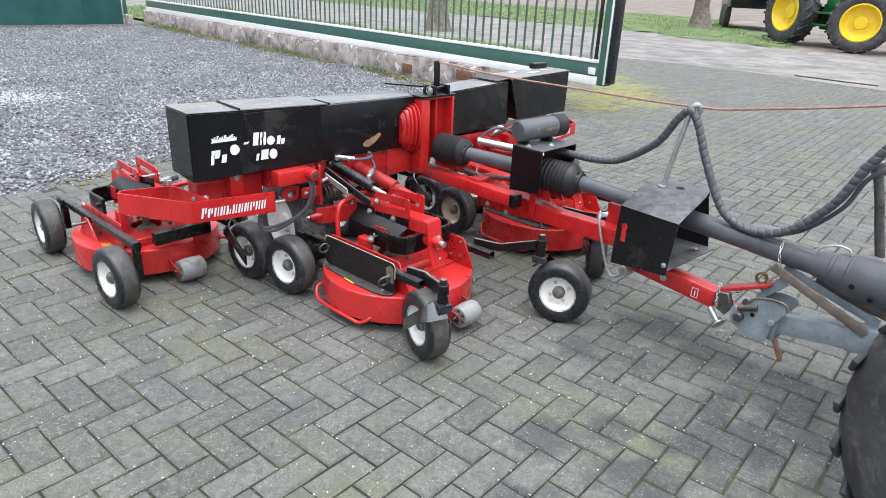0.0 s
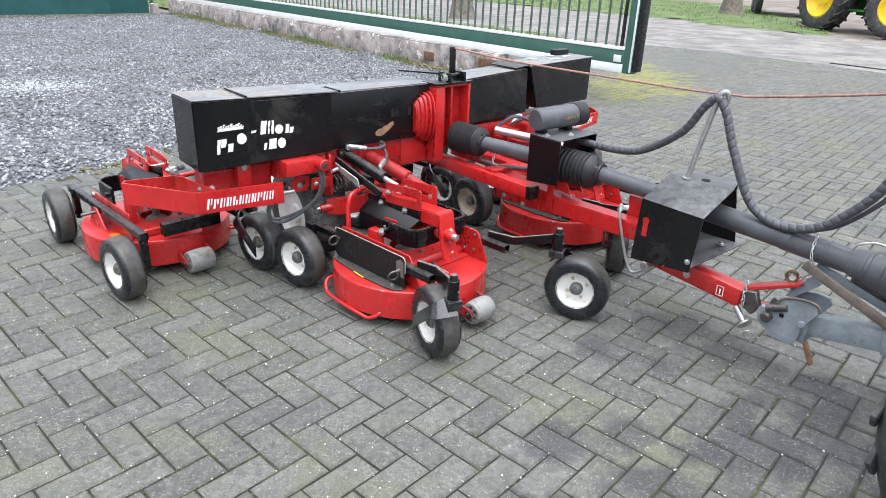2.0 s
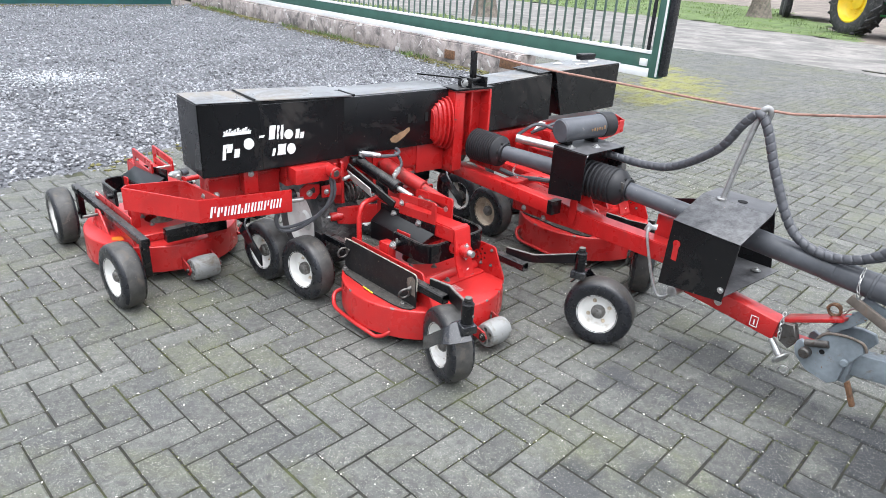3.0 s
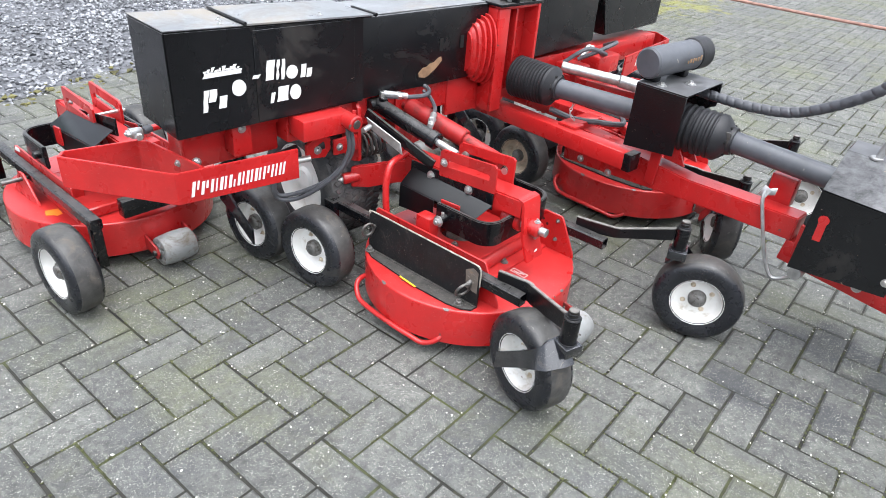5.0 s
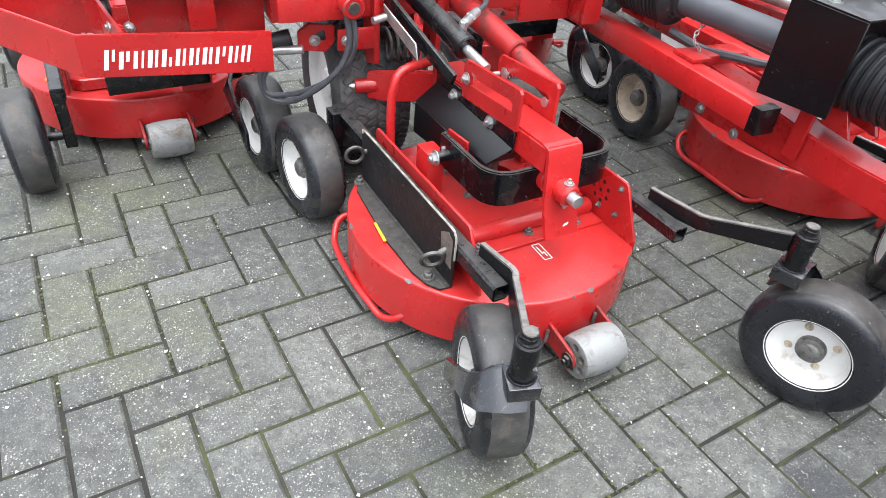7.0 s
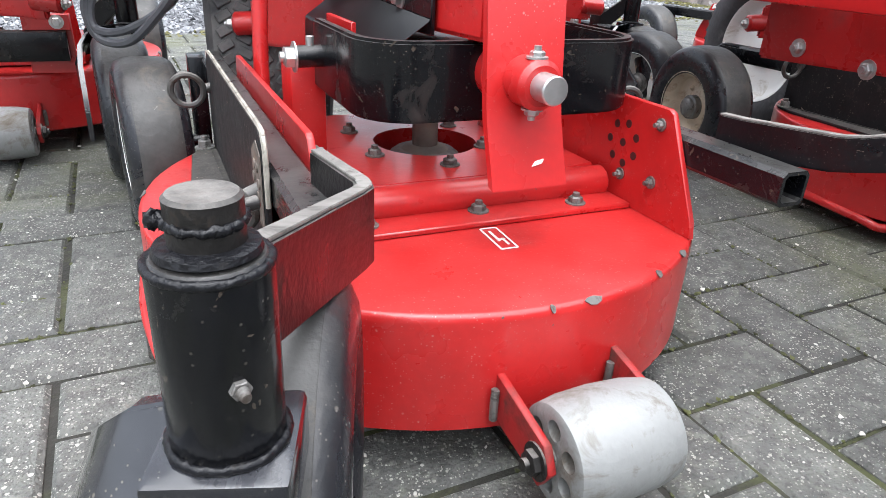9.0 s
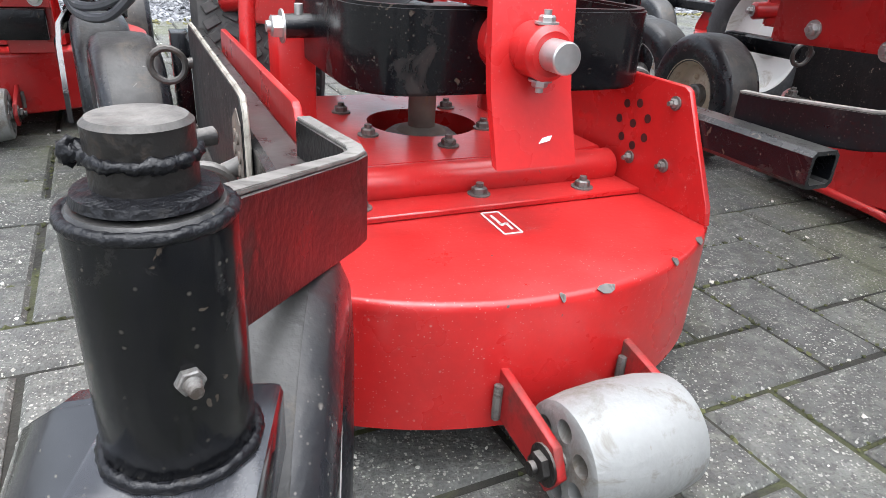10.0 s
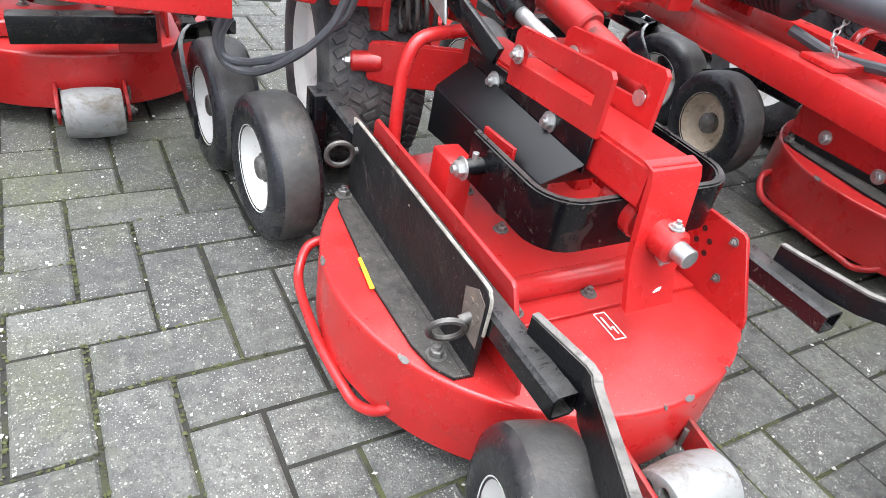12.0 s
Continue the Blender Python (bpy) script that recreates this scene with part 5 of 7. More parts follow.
# ---- tow frame ----
fr = thing("towed_mower_frame", pose(0.010, 0, 0.010), "red mower carrying frame with long black sheet cover", "mower frame")
shape("main_beam", RED, fr, lambda bm: (span(bm, -1.44, -1.135, 0.03, 0.14, 0.465, 0.60, 0.006), span(bm, -1.13, -0.30, -0.02, 0.14, 0.50, 0.60, 0.006), span(bm, -0.32, 1.05, 0.0, 0.16, 0.50, 0.60, 0.006)))
def wing_box(bm, ends, back):
    """A sheet box between two upright ends, each given by its lower and upper x, its front y and its heights."""
    t = bmesh.new()
    rows = [[t.verts.new(q) for q in ((xl, y0, z0), (xl, y0 + back, z0), (xh, y0 + back, z1), (xh, y0, z1))] for xl, xh, y0, z0, z1 in ends]
    for p, q in zip(rows, rows[1:]):
        for k in range(4):
            t.faces.new((p[k], p[(k + 1) % 4], q[(k + 1) % 4], q[k]))
    t.faces.new(rows[0])
    t.faces.new(rows[-1])
    bmesh.ops.recalc_face_normals(t, faces=t.faces)
    bmesh.ops.bevel(t, geom=list(t.edges), offset=0.004, segments=2, affect="EDGES")
    add(bm, t)


cv = shape("beam_cover", BOXB, fr, lambda bm: (wing_box(bm, ((-1.490, -1.490, -0.064, 0.602, 0.886), (-0.86, -0.86, -0.054, 0.600, 0.866)), 0.224), span(bm, -0.862, -0.27, -0.05, 0.165, 0.603, 0.862, 0.006)), "long black sheet-metal cover with scuffs")
shape("cover_panel", BOXB, cv, lambda bm: (sheet(bm, [(-1.245, -0.0606, 0.608), (-0.90, -0.0552, 0.608), (-0.90, -0.0552, 0.862), (-1.245, -0.0606, 0.866)], (0, -0.003, 0), 0.0008)))
shape("cover_lid", LID, cv, lambda bm: (sheet(bm, [(-1.262, -0.066, 0.8805), (-0.83, -0.062, 0.8665), (-0.83, 0.17, 0.8665), (-1.262, 0.17, 0.8805)], (0, 0, 0.006), 0.001), sheet(bm, [(-1.489, -0.063, 0.8865), (-1.27, -0.060, 0.8795), (-1.27, 0.166, 0.8795), (-1.489, 0.166, 0.8865)], (0, 0, 0.003), 0.0006), span(bm, -0.84, -0.27, -0.04, 0.16, 0.863, 0.866, 0.001)), "dusty worn lid, greyed with painted sky reflection")
shape("lid_rod", BLACK, cv, lambda bm: (rod(bm, (-1.265, -0.066, 0.888), (-1.265, 0.15, 0.888), 0.004), rod(bm, (-0.825, -0.07, 0.872), (-0.83, 0.05, 0.872), 0.006)))
shape("cover_rivets", ZINC, cv, lambda bm: [bolt(bm, (x, y, z), (0, 0, 1), 0.006, 0.003) for x, y, z in ((-1.30, 0.02, 0.883), (-1.32, -0.03, 0.884), (-1.0, -0.02, 0.877))])
shape("cover_slots", DARK, cv, lambda bm: [box(bm, (x, -0.0510, 0.740), (0.017, 0.003, 0.044), 0.0) for x in (-0.519, -0.418)])
shape("bare_patch", TAN, cv, lambda bm: sheet(bm, [(-0.617, -0.0505, 0.640), (-0.622, -0.0505, 0.654), (-0.612, -0.0505, 0.662), (-0.600, -0.0505, 0.671), (-0.583, -0.0505, 0.672), (-0.570, -0.0505, 0.681), (-0.549, -0.0505, 0.684), (-0.531, -0.0505, 0.696), (-0.516, -0.0505, 0.699), (-0.512, -0.0505, 0.684), (-0.526, -0.0505, 0.672), (-0.539, -0.0505, 0.660), (-0.556, -0.0505, 0.651), (-0.572, -0.0505, 0.640), (-0.590, -0.0505, 0.634)], (0, -0.0012, 0)), "tan bare patch")
cr = shape("wing_cover", BOXB, fr, lambda bm: wing_box(bm, ((-0.05, -0.05, -0.044, 0.620, 0.860), (0.485, 0.475, -0.003, 0.628, 0.880)), 0.215), "black sheet cover of the far wing")
shape("wing_cover", BOXB, fr, lambda bm: wing_box(bm, ((0.575, 0.497, -0.002, 0.642, 0.887), (0.918, 0.905, 0.028, 0.636, 0.892), (1.115, 1.118, 0.047, 0.636, 0.900)), 0.220), "scuffed black end cover of the far wing")
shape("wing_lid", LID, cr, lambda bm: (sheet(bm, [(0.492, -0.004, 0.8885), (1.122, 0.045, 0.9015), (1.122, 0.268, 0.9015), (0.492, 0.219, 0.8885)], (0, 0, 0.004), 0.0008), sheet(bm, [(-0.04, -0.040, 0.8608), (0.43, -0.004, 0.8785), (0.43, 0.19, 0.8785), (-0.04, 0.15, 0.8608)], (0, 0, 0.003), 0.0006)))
shape("lid_strap", BLACK, cr, lambda bm: sheet(bm, [(0.36, -0.014, 0.886), (0.49, -0.004, 0.8935), (0.49, 0.215, 0.8935), (0.36, 0.20, 0.886)], (0, 0, 0.005), 0.001))
shape("lid_block", BLACK, cr, lambda bm: box(bm, (1.02, 0.235, 0.920), (0.13, 0.05, 0.034), 0.006))
shape("lid_flake", DECAL, cr, lambda bm: [sheet(bm, [(x, y, z), (x + w, y + 0.01, z), (x + w * 0.9, y + 0.03, z), (x + w * 0.3, y + 0.036, z), (x - 0.01, y + 0.02, z)], (0, 0, 0.0012)) for x, y, w, z in ((0.78, 0.09, 0.10, 0.9015), (0.95, 0.13, 0.07, 0.9045), (0.68, 0.16, 0.06, 0.8995), (0.88, 0.19, 0.05, 0.9032))], "flaking white paint patches")

# decals: plain white shapes in the size of the worn marks
def decal_plain(bm):
    rd = random.Random(8)
    def q(x0, x1, z0, z1, skew=0.006):
        n = max(2, int((z1 - z0) / 0.012))
        lo = [(x0 + skew * k / n + rd.uniform(-0.0015, 0.0015), z0 + (z1 - z0) * k / n) for k in range(n + 1)]
        hi = [(x1 + skew * k / n + rd.uniform(-0.0025, 0.0025), z0 + (z1 - z0) * k / n) for k in range(n + 1)]
        sheet(bm, [(x, -0.0680 + 0.0159 * (x + 1.49), z + 0.008) for x, z in lo + hi[::-1]], (0, -0.0008, 0))
    q(-1.402, -1.290, 0.750, 0.763)
    for k in range(10):
        q(-1.400 + 0.0108 * k, -1.391 + 0.0108 * k, 0.764, 0.769 + 0.004 * (k % 3), 0.003)
    for x, z, w, h in ((-1.410, 0.658, 0.014, 0.060), (-1.392, 0.684, 0.022, 0.034), (-1.364, 0.662, 0.022, 0.034), (-1.258, 0.727, 0.022, 0.010), (-1.216, 0.716, 0.028, 0.056), (-1.182, 0.714, 0.008, 0.056), (-1.166, 0.712, 0.012, 0.058), (-1.100, 0.708, 0.016, 0.038), (-1.080, 0.706, 0.018, 0.026), (-1.206, 0.648, 0.014, 0.030), (-1.182, 0.648, 0.036, 0.044)):
        q(x, x + w, z, z + h)
    for x, z, rx, rz in ((-1.300, 0.710, 0.022, 0.023), (-1.128, 0.729, 0.020, 0.020), (-1.119, 0.668, 0.020, 0.023)):
        sheet(bm, [(x + rx * math.cos(t) * rd.uniform(0.92, 1.04), -0.0680 + 0.0159 * (x + rx * math.cos(t) + 1.49), z + 0.008 + rz * math.sin(t)) for t in [2 * math.pi * k / 18 for k in range(18)]], (0, -0.0008, 0))
shape("cover_decal", DECAL, cv, decal_plain, "flaking white decal")

# column, gear case
col = shape("mast", RED, fr, lambda bm: (span(bm, -0.292, -0.235, -0.108, -0.094, 0.47, 0.855, 0.003), span(bm, -0.292, -0.280, -0.094, -0.03, 0.47, 0.855, 0.003), span(bm, -0.180, -0.168, -0.090, -0.05, 0.55, 0.846, 0.003), span(bm, -0.085, -0.070, -0.115, -0.03, 0.47, 0.855, 0.003), span(bm, -0.292, -0.070, -0.05, -0.03, 0.55, 0.855, 0.003), span(bm, -0.292, -0.070, -0.108, -0.03, 0.846, 0.857, 0.003)))
shape("mast_top_plate", BLACK, col, lambda bm: (span(bm, -0.300, -0.062, -0.118, 0.0, 0.858, 0.868, 0.002), span(bm, -0.22, -0.205, -0.12, -0.03, 0.868, 0.915, 0.002), span(bm, -0.125, -0.11, -0.12, -0.03, 0.868, 0.915, 0.002), rod(bm, (-0.24, -0.075, 0.895), (-0.09, -0.075, 0.895), 0.014)))
shape("mast_lever", BLACK, col, lambda bm: (flat(bm, (-0.165, -0.075, 0.885), (-0.165, -0.072, 1.035), 0.032, 0.014), flat(bm, (-0.215, -0.05, 0.905), (-0.34, 0.14, 0.905), 0.02, 0.008)))
shape("lever_bolt", ZINC, col, lambda bm: bolt(bm, (-0.222, -0.09, 0.89), (-0.4, -1, 0), 0.016, 0.012))
def case_outline(x, h, d):
    return [(x, -0.045 - d * math.sin(t) ** 0.7, 0.700 + h * math.cos(t)) for t in [math.pi * k / 14 for k in range(15)]]
def gearcase(bm):
    t = bmesh.new()
    rows = [[t.verts.new(p) for p in case_outline(x, h, d)] for x, h, d in ((-0.388, 0.066, 0.020), (-0.380, 0.082, 0.034), (-0.35, 0.104, 0.048), (-0.31, 0.116, 0.056), (-0.288, 0.118, 0.058))]
    for p, q in zip(rows, rows[1:]):
        for k in range(14):
            t.faces.new((p[k], p[k + 1], q[k + 1], q[k]))
    t.faces.new(rows[0])
    bmesh.ops.recalc_face_normals(t, faces=t.faces)
    add(bm, t)
gc = shape("gear_case", RED, fr, gearcase, "ribbed red gear case")
for x, h, d in ((-0.392, 0.072, 0.034), (-0.372, 0.098, 0.052), (-0.352, 0.113, 0.063), (-0.331, 0.123, 0.071), (-0.309, 0.128, 0.075)):
    shape("case_fin", RED, gc, lambda bm: sheet(bm, case_outline(x, h, d), (0.0075, 0, 0), 0.001))
# tow bar
shape("side_rail", RED, fr, lambda bm: span(bm, -0.185, -0.125, -0.655, 0.15, 0.405, 0.468, 0.004))
shape("rail_cap", BLACK, fr, lambda bm: span(bm, -0.186, -0.124, -0.685, -0.654, 0.404, 0.469, 0.004))
shape("side_rail", RED, fr, lambda bm: span(bm, 0.045, 0.105, -0.655, 0.15, 0.405, 0.468, 0.004))
shape("cross_plate", RED, fr, lambda bm: (span(bm, -0.126, 0.046, -0.40, -0.33, 0.43, 0.475, 0.004), span(bm, -0.16, -0.10, -0.42, -0.34, 0.469, 0.479, 0.002), span(bm, -0.45, -0.19, -0.0265, -0.004, 0.46, 0.597, 0.004)))
def tongue(bm):
    t = bmesh.new()
    vs = [[t.verts.new((x, y, z)) for x, z in ((xc - 0.04, z0), (xc + 0.04, z0), (xc + 0.04, z1), (xc - 0.04, z1))] for y, xc, z0, z1 in ((-0.335, -0.04, 0.310, 0.455), (-0.62, -0.035, 0.322, 0.432), (-0.85, -0.03, 0.336, 0.412), (-1.22, -0.01, 0.337, 0.416))]
    for a, b in zip(vs, vs[1:]):
        for k in range(4):
            t.faces.new((a[k], a[(k + 1) % 4], b[(k + 1) % 4], b[k]))
    t.faces.new(vs[0]); t.faces.new(vs[-1])
    bmesh.ops.recalc_face_normals(t, faces=t.faces)
    bmesh.ops.bevel(t, geom=[e for e in t.edges if e.calc_face_angle(0) > 0.7], offset=0.004, segments=2, affect="EDGES")
    add(bm, t)
shape("tongue", RED, fr, tongue)
shape("tongue_extension", RED, fr, lambda bm: (flat(bm, (-0.01, -1.20, 0.30), (0.02, -1.66, 0.245), 0.075, 0.075, 0.004), sheet(bm, [(-0.055, -1.235, 0.30), (-0.055, -1.235, 0.405), (-0.055, -1.29, 0.39), (-0.055, -1.32, 0.26)], (0.012, 0, 0), 0.001), sheet(bm, [(0.035, -1.235, 0.30), (0.035, -1.235, 0.405), (0.035, -1.29, 0.39), (0.035, -1.32, 0.26)], (0.012, 0, 0), 0.001)))
shape("tongue_bolt", ZINC, fr, lambda bm: (bolt(bm, (-0.036, -1.44, 0.272), (-1, 0, 0), 0.011, 0.008), bolt(bm, (-0.079, -0.417, 0.337), (-1, 0, 0), 0.010, 0.008), bolt(bm, (-0.0755, -0.545, 0.325), (-1, 0, 0), 0.010, 0.008)))
shape("tongue_label", DECAL, fr, lambda bm: [sheet(bm, [(-0.0275, y0, z0), (-0.0275, y1, z0), (-0.0275, y1, z1), (-0.0275, y0, z1)], (-0.0008, 0, 0)) for y0, y1, z0, z1 in ((-1.57, -1.60, 0.232, 0.235), (-1.57, -1.60, 0.272, 0.275), (-1.57, -1.573, 0.232, 0.275), (-1.597, -1.60, 0.232, 0.275), (-1.583, -1.588, 0.24, 0.262))], "small white outlined label")
shape("jack_bracket", RED, fr, lambda bm: (sheet(bm, [(-0.088, -0.700, 0.355), (-0.088, -0.735, 0.350), (-0.088, -0.745, 0.57), (-0.088, -0.705, 0.57)], (0.010, 0, 0), 0.001), sheet(bm, [(-0.06, -0.74, 0.45), (-0.06, -0.82, 0.445), (-0.06, -0.755, 0.56), (-0.06, -0.74, 0.56)], (0.008, 0, 0), 0.001), sheet(bm, [(0.03, -0.70, 0.45), (0.03, -0.82, 0.44), (0.03, -0.74, 0.57), (0.03, -0.70, 0.57)], (0.01, 0, 0), 0.001), span(bm, 0.02, 0.06, -1.16, -1.08, 0.41, 0.505, 0.003)))
shape("lock_handle", ZINC, fr, lambda bm: (sweep(bm, [(-0.06, -1.10, 0.47), (-0.075, -1.11, 0.43), (-0.085, -1.17, 0.28), (-0.088, -1.21, 0.215), (-0.086, -1.25, 0.225), (-0.086, -1.275, 0.255)], 0.006, 8, 4), sheet(bm, [(-0.07, -1.085, 0.455), (-0.07, -1.11, 0.45), (-0.06, -1.12, 0.478), (-0.06, -1.095, 0.487)], (0.004, 0.002, 0), 0.0005), sheet(bm, [(-0.066, -1.11, 0.458), (-0.05, -1.13, 0.462), (-0.045, -1.13, 0.485), (-0.06, -1.112, 0.48)], (0.002, 0.004, 0), 0.0005), rod(bm, (-0.10, -1.277, 0.262), (-0.04, -1.277, 0.262), 0.022)))

# bumper trays
def tray(bm, x, y):
    pts = [(0, 0), (-0.395, -0.037), (-0.600, 0.190), (-0.580, 0.222), (-0.380, 0.236), (-0.355, 0.212), (-0.310, -0.018)]
    ribbon(bm, [(x + a, y + b, 0.418 - 0.10 * a, 0.515 - 0.085 * a) for a, b in pts], 0, 0, 0.008)
tr = shape("bumper", RED, fr, lambda bm: tray(bm, -1.147, -0.103), "bent red plate bumper with white lettering worn at its edge")
def brand_bars(bm, x0, y, w, n, z0, z1, run=0.0, rise=0.0):
    """A row of slanted plain white bars on a plate that runs off by run and rises by rise for each metre from its end."""
    rd = random.Random(5)
    def P(a, z):
        u = a - (x0 + w)
        return (a, y + 0.001 + run * (u - 0.06), z + rise * (u + 0.02))
    for k in range(n):
        a, p = x0 + w * k / n, w / n
        hi = z1 + (0.005 if k == 0 else 0.0)
        thin = rd.uniform(0.16, 0.24)
        for q0, q1, lo, up in ((0.08, 0.08 + rd.uniform(0.26, 0.34), z0, hi), (0.80 - thin, 0.80, *((z0, hi), (z0, z0 + 0.55 * (hi - z0)), (z0 + 0.42 * (hi - z0), hi))[rd.randrange(3)])):
            sheet(bm, [P(a + p * q0 + 0.22 * (lo - z0), lo), P(a + p * q1 + 0.22 * (lo - z0), lo), P(a + p * q1 + 0.22 * (up - z0), up), P(a + p * q0 + 0.22 * (up - z0), up)], (0, -0.0008, 0))
shape("bumper_lettering", DECAL, tr, lambda bm: brand_bars(bm, -1.508, -0.1085, 0.31, 11, 0.452, 0.490, 0.093, -0.065), "white bar lettering")
shape("bumper_bolt", ZINC, tr, lambda bm: (bolt(bm, (-1.475, -0.02, 0.52), (-1, -0.2, 0), 0.011, 0.009), bolt(bm, (-1.44, -0.05, 0.525), (-0.5, -0.8, 0), 0.009, 0.007)))
tr2 = shape("bumper", RED, fr, lambda bm: ribbon(bm, [(0.690, -0.068, 0.440, 0.546), (1.155, -0.022, 0.490, 0.566), (1.215, 0.090, 0.495, 0.572), (1.185, 0.13, 0.492, 0.570), (1.06, 0.14, 0.48, 0.56)], 0, 0, 0.008), "bent red plate bumper with white lettering worn at its edge")
shape("bumper_lettering", DECAL, tr2, lambda bm: brand_bars(bm, 0.80, -0.0276, 0.29, 11, 0.503, 0.539, 0.099, 0.075), "white bar lettering")

# hinge blocks, cylinders and links under the cover
shape("hinge_arm", RED, fr, lambda bm: (span(bm, -1.13, -0.952, -0.115, -0.03, 0.532, 0.598, 0.005), span(bm, -1.315, -1.255, -0.028, 0.029, 0.50, 0.604, 0.003), span(bm, -1.44, -1.136, 0.018, 0.0295, 0.56, 0.572, 0.002), sheet(bm, [(-0.880, -0.055, 0.39), (-0.880, -0.05, 0.575), (-0.880, -0.035, 0.59), (-0.880, 0.04, 0.59), (-0.880, 0.04, 0.36)], (0.014, 0, 0), 0.001), sheet(bm, [(-0.70, -0.03, 0.40), (-0.70, -0.03, 0.60), (-0.70, 0.06, 0.60), (-0.70, 0.06, 0.38)], (0.016, 0, 0), 0.001), span(bm, -0.975, -0.87, -0.05, -0.038, 0.43, 0.485, 0.004), sheet(bm, [(-1.07, -0.034, 0.435), (-1.0, -0.034, 0.425), (-0.978, -0.034, 0.45), (-0.978, -0.034, 0.49), (-1.04, -0.034, 0.50), (-1.07, -0.034, 0.48)], (0, 0.014, 0), 0.002)))
shape("hinge_boss", RED, fr, lambda bm: (rod(bm, (-0.968, -0.105, 0.574), (-0.964, -0.158, 0.571), 0.027, seg=28, bev=0.004), rod(bm, (-0.956, -0.13, 0.592), (-0.954, -0.13, 0.608), 0.007)))
shape("hinge_pin", STEEL, fr, lambda bm: rod(bm, (-0.966, -0.14, 0.572), (-0.964, -0.1605, 0.571), 0.015, seg=20))
shape("hinge_bolt", ZINC, fr, lambda bm: (bolt(bm, (-1.285, -0.029, 0.583), (0, -1, 0), 0.009, 0.006), bolt(bm, (-0.955, -0.051, 0.458), (0, -1, 0), 0.009, 0.008), bolt(bm, (-1.03, -0.035, 0.458), (0, -1, 0), 0.010, 0.008)))
cy = shape("lift_cylinder", BLACK, fr, lambda bm: (rod(bm, (-0.785, -0.03, 0.570), (-0.735, -0.28, 0.508), 0.026, seg=24), rod(bm, (-0.740, -0.255, 0.514), (-0.734, -0.287, 0.506), 0.030, seg=24), rod(bm, (-0.82, -0.03, 0.570), (-0.75, -0.03, 0.570), 0.022), rod(bm, (-0.783, -0.045, 0.56), (-0.780, -0.06, 0.60), 0.013)))
shape("cylinder_rod", ZINC, cy, lambda bm: rod(bm, (-0.735, -0.28, 0.507), (-0.718, -0.365, 0.488), 0.012))
shape("red_cylinder", DRED, fr, lambda bm: (rod(bm, (-0.64, -0.03, 0.535), (-0.585, -0.27, 0.478), 0.032, seg=24), rod(bm, (-0.587, -0.26, 0.48), (-0.555, -0.42, 0.435), 0.021, 0.028, seg=20), rod(bm, (-0.655, -0.005, 0.54), (-0.64, -0.04, 0.533), 0.016)))
shape("stay_bar", BLACK, fr, lambda bm: flat(bm, (-0.852, -0.06, 0.560), (-0.776, -0.318, 0.446), 0.012, 0.034))
shape("stay_plate", ZINC, fr, lambda bm: (sheet(bm, [(-0.868, -0.08, 0.553), (-0.865, -0.09, 0.52), (-0.832, -0.225, 0.462), (-0.834, -0.215, 0.50)], (0.004, 0, 0), 0.0008), rod(bm, (-0.868, -0.10, 0.528), (-0.905, -0.112, 0.524), 0.009)))
shape("coil_spring", STEEL, fr, lambda bm: sweep(bm, [(-0.835 + 0.0016 * k, 0.0 + 0.036 * math.cos(k * 0.5236), 0.418 + 0.044 * math.sin(k * 0.5236)) for k in range(60)], 0.0048, 8, 0), "greasy steel coil spring")
def hoses(bm):
    sweep(bm, [(-0.772, -0.065, 0.603), (-0.71, -0.085, 0.595), (-0.63, -0.10, 0.592), (-0.585, -0.07, 0.597), (-0.60, -0.03, 0.61), (-0.66, 0.0, 0.612)], 0.008, 8, 6)
    sweep(bm, [(-0.712, -0.225, 0.548), (-0.67, -0.19, 0.555), (-0.625, -0.15, 0.56), (-0.60, -0.10, 0.575), (-0.60, -0.06, 0.592)], 0.007, 8, 6)
    for dx, dz, rr in ((0.0, 0.0, 0.0078), (0.014, 0.012, 0.0074)):
        sweep(bm, [(-0.972 + dx, -0.11, 0.555), (-0.965 + dx, -0.12, 0.49), (-0.974 + dx, -0.112, 0.44), (-0.995 + dx, -0.10, 0.398 + dz), (-1.038 + dx, -0.06, 0.340 + dz), (-1.095, 0.0, 0.287 + dz * 1.6), (-1.145, 0.03, 0.290 + dz), (-1.160 + dx * 0.5, 0.038, 0.335), (-1.148 + dx, 0.04, 0.375)], rr, 8, 8)
shape("hydraulic_hose", HOSE, fr, hoses)
shape("hose_fitting", ZINC, fr, lambda bm: (rod(bm, (-0.782, -0.055, 0.595), (-0.781, -0.058, 0.618), 0.011, seg=6), rod(bm, (-0.781, -0.057, 0.612), (-0.70, -0.087, 0.597), 0.0115), rod(bm, (-0.735, -0.075, 0.603), (-0.72, -0.081, 0.600), 0.014, seg=6), rod(bm, (-0.725, -0.235, 0.52), (-0.722, -0.235, 0.552), 0.010, seg=6), rod(bm, (-0.722, -0.236, 0.547), (-0.665, -0.187, 0.556), 0.0115), rod(bm, (-0.70, -0.217, 0.55), (-0.69, -0.209, 0.552), 0.014, seg=6), rod(bm, (-1.13, -0.01, 0.43), (-1.06, -0.04, 0.44), 0.011)))
shape("hose_sleeve", PLASTIC, fr, lambda bm: (rod(bm, (-1.24, 0.02, 0.42), (-1.08, 0.0, 0.455), 0.024), rod(bm, (-1.06, -0.01, 0.46), (-1.0, -0.02, 0.47), 0.02)))
